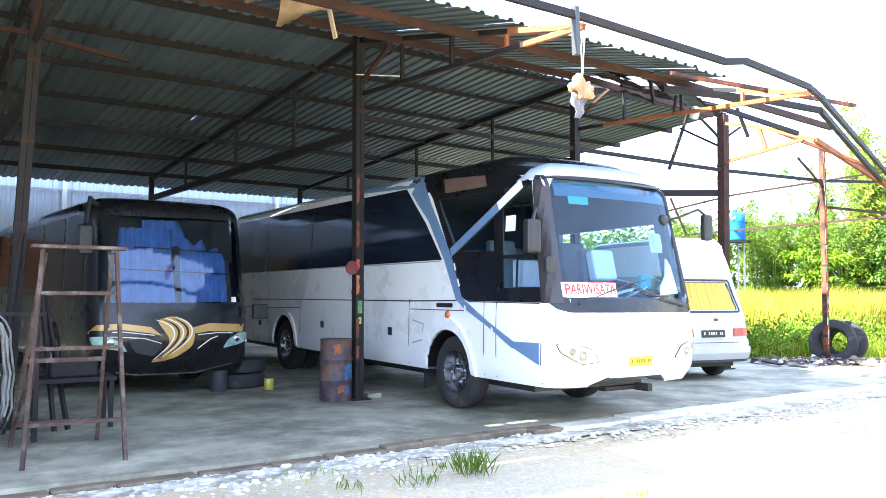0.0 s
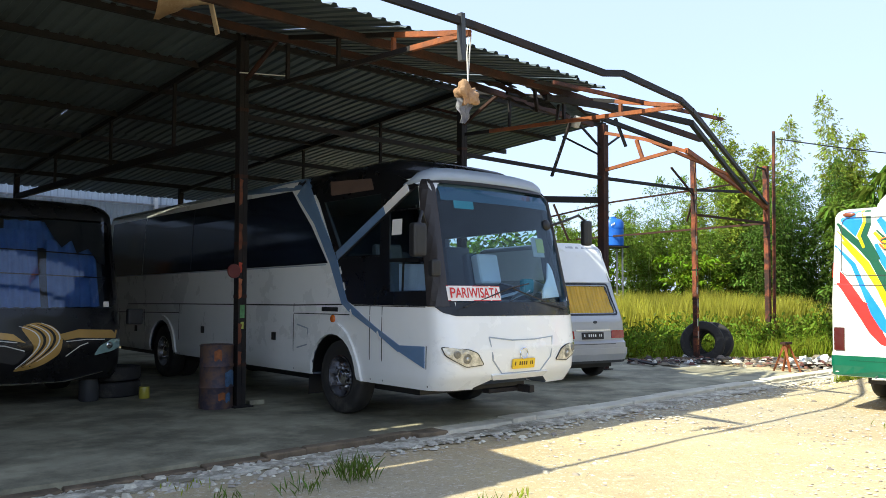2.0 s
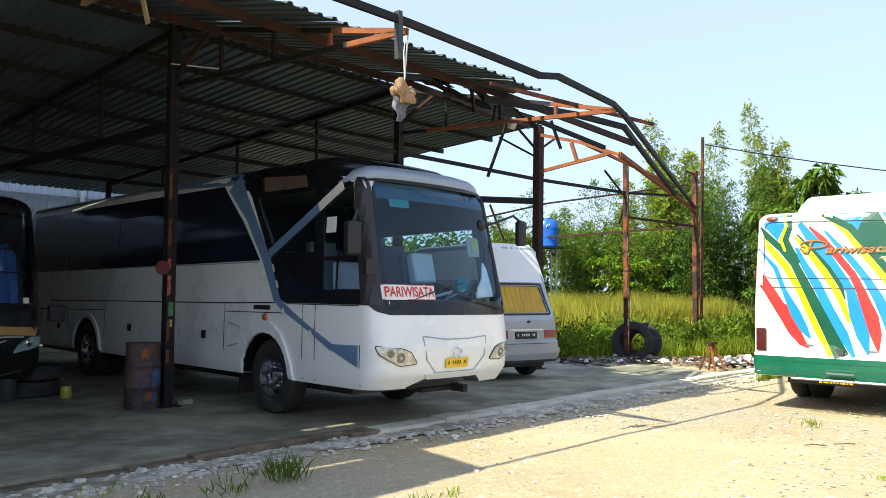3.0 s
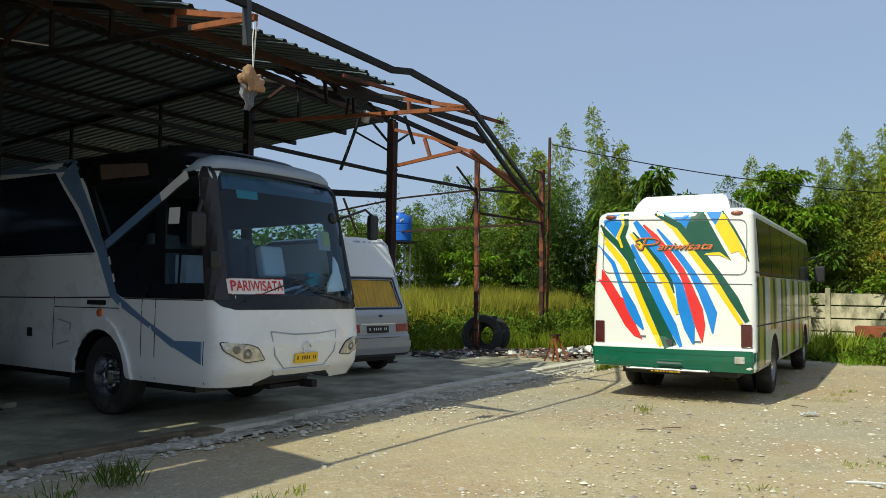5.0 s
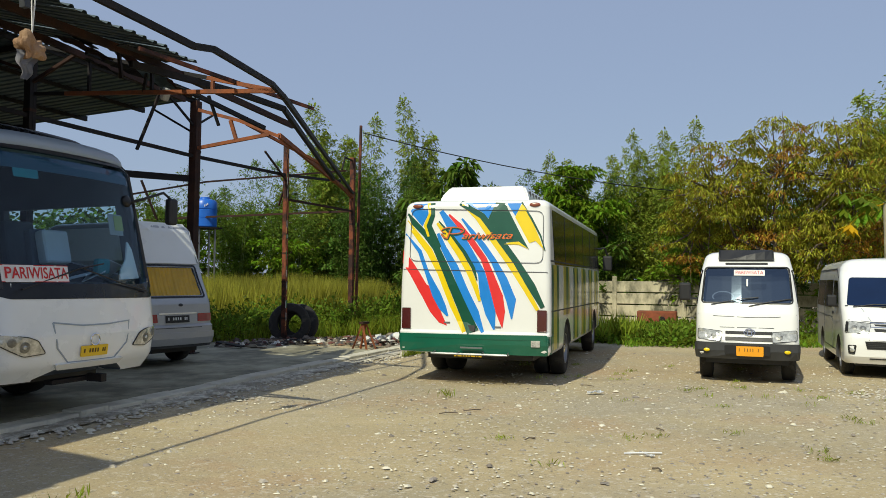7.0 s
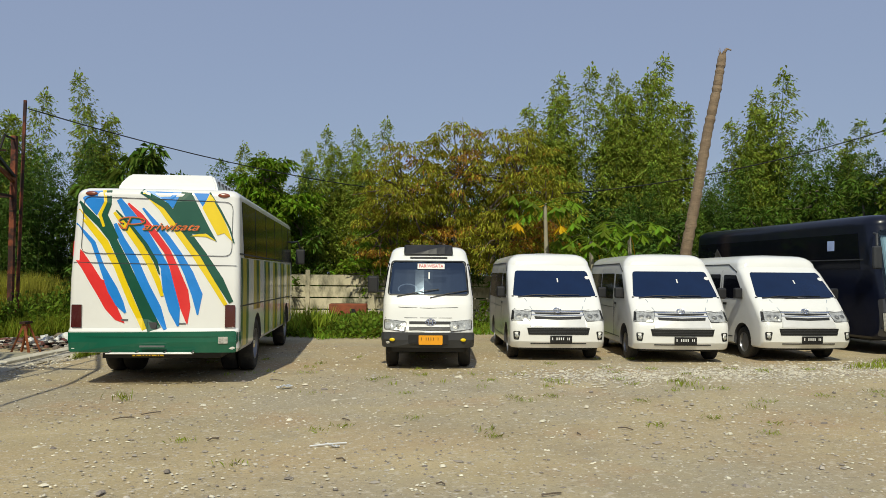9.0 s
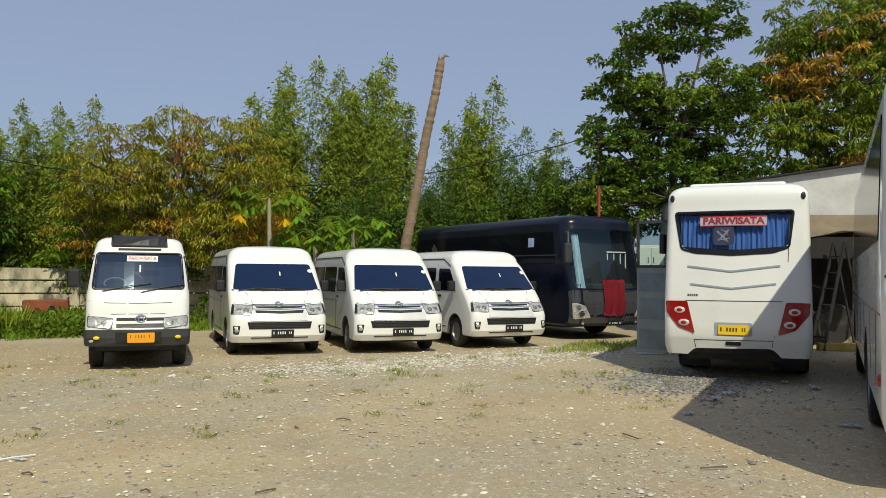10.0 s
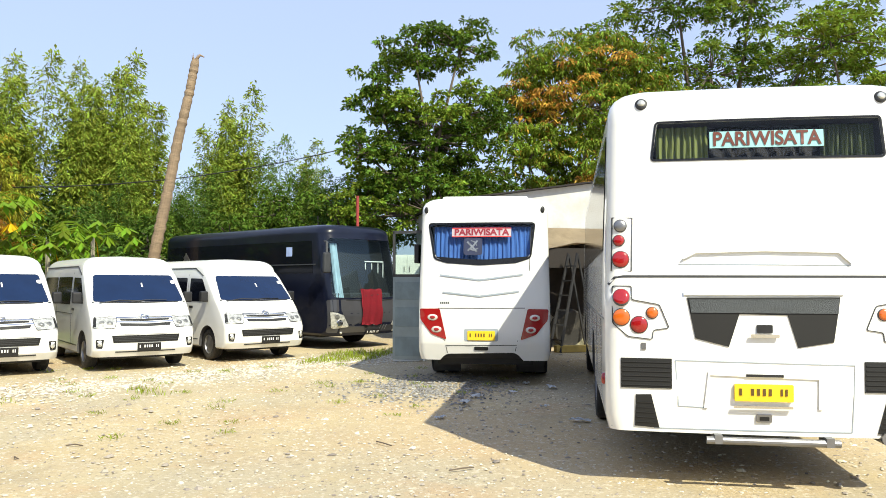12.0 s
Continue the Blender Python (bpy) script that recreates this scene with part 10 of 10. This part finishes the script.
    for u, v, du, h in ((0.9, 9.9, 0.25, 2.3), (0.75, 10.0, 0.4, 2.0), (1.0, 10.1, 0.12, 2.6), (1.5, 10.0, -0.15, 1.9), (1.65, 10.05, -0.25, 1.7)):
        bm = bmesh.new()
        bar(bm, (u, v, 0.05), (u + du, v + 0.42, h), 0.04, 0.05)
        solo("steel_bar", bm, RUSTDARK, SHED, "rusty angle iron leaning against the post", "steel bar", "leaning irons")
    bm = bmesh.new()
    box(bm, (1.7, 10.2, 0.62), (0.9, 0.5, 0.05))
    for du in (-0.4, 0.4):
        for dv in (-0.2, 0.2):
            box(bm, (1.7 + du, 10.2 + dv, 0.32), (0.05, 0.05, 0.56))
    box(bm, (1.7, 10.2, 0.75), (0.5, 0.35, 0.2), bevel=0.02)
    solo("workbench", bm, RUSTDARK, SHED, "dark cluttered steel workbench by the post", "workbench")
    # red disc on the post, thin tube lamp
    bm = bmesh.new()
    lathe(bm, [(0.02, 0.03), (0.095, 0.02), (0.105, 0.0), (0.095, -0.02), (0.02, -0.025)], 24)
    solo("red_disc", bm, mat("dull_red_disc", (0.11, 0.02, 0.018), 0.5, var=0.2), SHED @ pose(5.50, 10.42, 2.0, 0, 0, 0), "dull red round disc fixed to the post", "disc", smooth=40)
    bm = bmesh.new()
    cyl(bm, (5.5, 10.36, 4.88), (6.35, 10.42, 5.0), 0.009)
    solo("tube_lamp", bm, SIGNWHITE, SHED, "thin white tube tied to the post", "tube")
    # torn scraps, sack and rope on the canopy
    scrap = mat("dirty_cream_scrap", (0.62, 0.50, 0.36), 0.85, var=0.2, bump=0.2, dirt=(0.3, 0.17, 0.08), dirt_amount=0.35, dirt_scale=3)
    for u, v, z, w, h, ry in ((3.35, 8.62, 5.17, 0.42, 0.22, 12), (3.88, 8.75, 5.22, 0.62, 0.42, 6)):
        bm = bmesh.new()
        g = []
        for i in range(11):
            x = i / 10
            top, low = -0.04 * math.sin(3 * x), -h * (1 - x) ** 0.7 * (0.8 + 0.2 * math.cos(4 * x)) - 0.03
            g.append([bm.verts.new((w * (x - 0.4) + 0.05 * math.sin(3 * j / 8), 0.12 * math.sin(2.6 * j / 8) * (1 - x) - 0.05 * x, top + (low - top) * j / 8 + 0.012 * math.sin(2.5 * i + j))) for j in range(9)])
        for p, q in zip(g, g[1:]):
            for j in range(8):
                bm.faces.new((p[j], p[j + 1], q[j + 1], q[j]))
        bmesh.ops.solidify(bm, geom=bm.faces[:], thickness=0.006)
        solo("torn_scrap", bm, scrap, SHED @ pose(u, v, z, 0, ry, 0), "curled cream scrap of lining hanging from the roof", "scrap", "torn scraps", smooth=60)
    for p, q, m in (((3.0, 8.5, 5.32), (4.5, 8.7, 5.22), RUSTDARK), ((4.20, 8.72, 5.32), (4.34, 8.72, 4.78), scrap)):
        bm = bmesh.new()
        bar(bm, p, q, 0.085, 0.02)
        solo("hanging_batten", bm, m, SHED, "loose batten hanging under the torn canopy", "batten", "loose battens")
    bm = bmesh.new()
    bar(bm, (5.45, 5.662, 4.50), (5.47, 5.662, 4.02), 0.07, 0.055)
    solo("hanging_plate", bm, DARKGREY, SHED, "grey flat plate hanging from the bracket", "plate")
    ragm = mat("soiled_cream_rag", (0.34, 0.21, 0.12), 0.95, var=0.35, bump=0.5, bscale=50, dirt=(0.24, 0.13, 0.07), dirt_amount=0.4, dirt_scale=6)
    bm = bmesh.new()
    bmesh.ops.create_icosphere(bm, subdivisions=4, radius=1.0)
    for v in bm.verts:
        d = v.co.normalized()
        fold = 0.55 * noise.noise(d * 1.4 + Vector((3, 1, 5))) + 0.22 * noise.noise(Vector((d.x * 3.5, d.y * 3.5, d.z * 0.8)))
        v.co = Vector((d.x * 0.155, d.y * 0.09, d.z * 0.125)) * (0.85 + 1.1 * fold) + Vector((0.05 * d.z * d.x, 0, -0.06))
    rag = solo("hanging_rag", bm, ragm, SHED @ pose(5.66, 5.78, 3.78), "crumpled soiled cream rag tied to a white rope", "rag", smooth=35)
    bm = bmesh.new()
    g = []
    for r in range(9):
        w = 0.11 - 0.07 * (r / 8) ** 1.5
        g.append([bm.verts.new((-0.05 + w * (k / 4 - 1) + 0.02 * math.sin(1.3 * r), 0.02 * math.sin(1.9 * k + 0.8 * r), -0.10 - 0.032 * r)) for k in range(9)])
    for p, q in zip(g, g[1:]):
        for k in range(8):
            bm.faces.new((p[k], p[k + 1], q[k + 1], q[k]))
    bmesh.ops.solidify(bm, geom=bm.faces[:], thickness=0.003)
    part("torn_tail", bm, mat("grey_plastic_film", (0.30, 0.29, 0.30), 0.5, var=0.3, bump=0.2), rag, "grey torn plastic tail", smooth=60)
    bm = bmesh.new()
    tube(bm, [(5.66, 5.76, 4.52), (5.70, 5.77, 4.36), (5.69, 5.78, 4.18), (5.66, 5.78, 3.79)], 0.007, 6)
    tube(bm, [(5.66, 5.76, 4.52), (5.66, 5.77, 4.34), (5.65, 5.78, 4.15), (5.67, 5.78, 3.79)], 0.006, 6)
    solo("rope", bm, SIGNWHITE, SHED, "white rope holding the sack", "rope", smooth=60)
    for (u, v, z), (u2, v2, z2) in (((9.6, 8.3, 5.0), (9.68, 8.3, 4.62)), ((10.12, 8.2, 4.93), (10.1, 8.25, 4.5)), ((11.2, 8.75, 4.97), (10.75, 8.9, 3.75)), ((12.4, 8.72, 5.0), (12.7, 8.7, 4.5))):
        bm = bmesh.new()
        bar(bm, (u, v, z), (u2, v2, z2), 0.05, 0.04)
        solo("hanging_batten", bm, RUSTDARK, SHED, "loose batten hanging under the torn canopy", "batten", "loose battens")
    for u, v, z in ((10.3, 8.0, 4.5),):
        bm = rbox((0, 0, 0), (0.14, 0.10, 0.2), 0.04, Matrix.Rotation(0.4, 4, "X"))
        solo("hanging_rag", bm, mat("grey_rag", (0.36, 0.36, 0.34), 0.9, var=0.3, bump=0.3), SHED @ pose(u, v, z), "grey rag caught in the twisted canopy frame", "rag")
    # tyres at the far post
    p = shed_xy(18.3, 10.5)
    tyre_at(pose(p.x + 0.24, p.y + 0.16, 0.47, -12, 0, -30), 0.54, 0.32, "large worn tyre leaning against the post")
    tyre_at(pose(p.x + 0.62, p.y + 0.40, 0.46, -16, 0, -36), 0.52, 0.30, "second worn tyre behind the first")
    # blue tank on a stand
    t = thing("water_tank", pose(10.0, 27.3, 0), "blue plastic water tank on a steel stand", "water tank")
    bm = bmesh.new()
    lathe(bm, [(0.384, 3.40), (0.422, 3.44), (0.422, 3.71), (0.403, 3.73), (0.422, 3.75), (0.422, 4.01), (0.403, 4.03), (0.422, 4.05), (0.422, 4.27), (0.347, 4.37), (0.174, 4.41), (0.161, 4.47), (0.025, 4.48)], 24, "z")
    part("barrel", bm, mat("blue_plastic", (0.015, 0.13, 0.55), 0.35, var=0.1, bump=0.02), t, smooth=40)
    bm = bmesh.new()
    for k in range(3):
        box(bm, (-0.06 - 0.05 * k, -0.43, 4.2 - 0.03 * k), (0.03, 0.01, 0.07))
    part("faded_label", bm, SIGNWHITE, t)
    for x in (-0.28, 0.28):
        for y in (-0.28, 0.28):
            bm = bmesh.new()
            bar(bm, (x, y, 0), (x, y, 3.40), 0.05)
            part("leg", bm, STEEL, t)
    bm = bmesh.new()
    box(bm, (0, 0, 3.38), (0.95, 0.95, 0.05))
    part("platform", bm, RUSTDARK, t)
    # rusty trestle
    s = thing("rusty_trestle", pose(9.95, 16.3, 0, 0, 0, 30), "small rusty steel trestle stand", "trestle")
    for a, b in (((-0.22, -0.2, 0), (-0.08, 0, 0.62)), ((0.22, -0.2, 0), (0.08, 0, 0.62)), ((-0.2, 0.2, 0), (-0.08, 0, 0.62)), ((0.2, 0.2, 0), (0.08, 0, 0.62))):
        bm = bmesh.new()
        bar(bm, a, b, 0.04)
        part("leg", bm, RUSTORANGE, s)
    bm = bmesh.new()
    box(bm, (0, 0, 0.63), (0.3, 0.12, 0.05))
    part("top", bm, RUST, s)
    # rusty tank by the fence
    bm = rbox((0, 0, 0.38), (1.3, 0.6, 0.62), 0.05)
    bx = solo("rusty_tank", bm, mat("red_rust", (0.26, 0.07, 0.03), 0.85, 0.1, var=0.4, scale=4, bump=0.4, dirt=(0.10, 0.04, 0.025), dirt_amount=0.5, dirt_scale=2), pose(22.2, 17.4, 0, 0, 0, -56), "rusty red steel tank lying in the weeds", "tank", smooth=40)
    bm = bmesh.new()
    cyl(bm, (0.18, -0.30, 0.42), (0.18, -0.36, 0.42), 0.10, n=16)
    part("hatch", bm, RUSTDARK, bx)


def build_litter():
    rnd = random.Random(77)
    # heap of rubbish between the posts and the grass
    cols = [mat("rubbish_a", (0.17, 0.14, 0.11), 0.9, var=0.3, island=0.5), mat("rubbish_b", (0.46, 0.44, 0.39), 0.8, var=0.2, island=0.25), mat("rubbish_c", (0.15, 0.065, 0.045), 0.8, var=0.3, island=0.4), mat("rubbish_d", (0.06, 0.055, 0.05), 0.9, var=0.3, island=0.4)]
    for k, m in enumerate(cols):
        heap = []
        for _ in range(200):
            t = rnd.random()
            x, y = 7.3 + 5.5 * t + rnd.gauss(0, 0.35), 18.0 + 0.5 * math.sin(5 * t) + rnd.gauss(0, 0.4)
            if rnd.random() < 0.45:
                x, y = 11.2 + rnd.gauss(0, 0.7), 17.6 + rnd.gauss(0, 0.5)
            s = rnd.uniform(0.03, 0.10) * (0.8 if k == 1 else 1)
            heap.append(((x, y, rnd.uniform(0, 0.12)), (s * rnd.uniform(1, 2.0), s, s * rnd.uniform(.5, 1.1)), rnd.uniform(0, 3.1)))
        lumps("rubbish_heap", heap, m, label="scattered rubbish and broken lumps beside the grass", category="rubbish", kind="stuff")
    # crumpled bags on the heap
    bag = mat("dirty_white_bag", (0.66, 0.66, 0.62), 0.55, var=0.15, scale=6, bump=0.3, bscale=25)
    for x, y, s in ((11.1, 17.35, 0.22), (11.45, 17.25, 0.28), (11.75, 17.5, 0.17), (10.75, 17.45, 0.15), (11.3, 17.75, 0.2), (12.0, 17.2, 0.14), (9.5, 17.7, 0.12), (8.4, 17.75, 0.10)):
        bm = bmesh.new()
        bmesh.ops.create_icosphere(bm, subdivisions=3, radius=1.0)
        o = Vector((x * 3, y * 3, 1))
        for v in bm.verts:
            d = v.co.normalized()
            k = 0.8 + 0.7 * noise.noise(d * 1.7 + o) + 0.25 * noise.noise(d * 5 + o)
            v.co = Vector((d.x * 1.0, d.y * 0.75, max(-0.12, d.z * 0.65))) * (s * k)
        solo("rubbish_bag", bm, bag, pose(x, y, 0.10, 0, 0, 70 * x), "crumpled dirty white plastic bag on the rubbish", "bag", "bags on the rubbish", smooth=30)
    for i in range(16):
        bm = bmesh.new()
        l = rnd.uniform(0.5, 1.5)
        box(bm, (0, 0, 0), (l, rnd.uniform(.05, .14), 0.03))
        solo("board", bm, RUSTDARK if i % 2 else WOODOLD, pose(rnd.uniform(7.2, 10.4), rnd.uniform(17.3, 18.8), rnd.uniform(0.05, 0.14), rnd.uniform(-8, 8), rnd.uniform(-6, 6), rnd.uniform(0, 180)), "dark broken board lying in the rubbish", "board", "boards in the rubbish")
    # papers on the dirt
    for x, y, s in ((9.85, -2.55, 0.13), (12.4, -2.2, 0.08), (11.0, -2.4, 0.07), (12.0, -1.6, 0.12), (6.35, 5.0, 0.05), (10.2, -0.9, 0.09), (11.4, -1.35, 0.12), (12.9, -2.9, 0.12), (9.1, 8.2, 0.12), (13.4, -2.6, 0.09)):
        bm = bmesh.new()
        g = []
        for i in range(6):
            g.append([bm.verts.new((s * (i / 5 - .5) * 2 * rnd.uniform(.8, 1.1), s * (j / 5 - .5) * rnd.uniform(.8, 1.2), 0.012 + rnd.uniform(0, 0.35) * s)) for j in range(6)])
        for p, q in zip(g, g[1:]):
            for j in range(5):
                bm.faces.new((p[j], p[j + 1], q[j + 1], q[j]))
        bmesh.ops.solidify(bm, geom=bm.faces[:], thickness=0.003)
        solo("paper_scrap", bm, TOWELWHITE, pose(x, y, 0, 0, 0, rnd.uniform(0, 360)), "crumpled white paper scrap on the dirt", "paper", "paper scraps")
    bm = bmesh.new()
    tube(bm, [(6.22, 5.20, 0.015), (6.38, 5.10, 0.02), (6.54, 5.0, 0.015)], 0.008, 6)
    solo("stick", bm, TOWELWHITE, None, "pale thin stick lying on the gravel", "stick")
    for k in range(14):
        d = rnd.uniform(6, 14)
        a = radians(rnd.uniform(-15, 60))
        bm = bmesh.new()
        l = rnd.uniform(0.06, 0.28)
        tube(bm, [(0, 0, 0.01), (l * 0.5, 0.02, 0.02), (l, 0, 0.01)], 0.007, 5)
        solo("twig", bm, BARK, pose(d * math.cos(a), d * math.sin(a), 0, 0, 0, rnd.uniform(0, 360)), "small brown twig lying on the dirt", "twig", "twigs on the dirt")


def build_white_standin():
    """Added white box standing in for the white surface glimpsed through the bus door window."""
    c = thing("cupboard", pose(17.3, -0.80, 0, 0, 0, -3), "white box standing in for the white surface behind the open bus door", "cupboard")
    part("body", rbox((0.18, 0, 1.13), (0.36, 0.56, 2.26), 0.015), WHITE2, c)
    for y in (-0.135, 0.135):
        leaf = part("leaf", rbox((-0.012, y, 1.62), (0.02, 0.255, 1.18), 0.008), WHITE2, c)
        bm = bmesh.new()
        box(bm, (-0.03, y - 0.08 * (1 if y > 0 else -1), 1.95), (0.016, 0.012, 0.12))
        part("handle", bm, CHARCOAL, leaf, "black pull handle")
    part("drawer", rbox((-0.012, 0, 0.55), (0.02, 0.52, 0.8), 0.008), WHITE2, c)


build_fence()
build_house()
build_white_standin()
build_poles()
build_palm()
build_ladder()
build_shed_things()
build_litter()
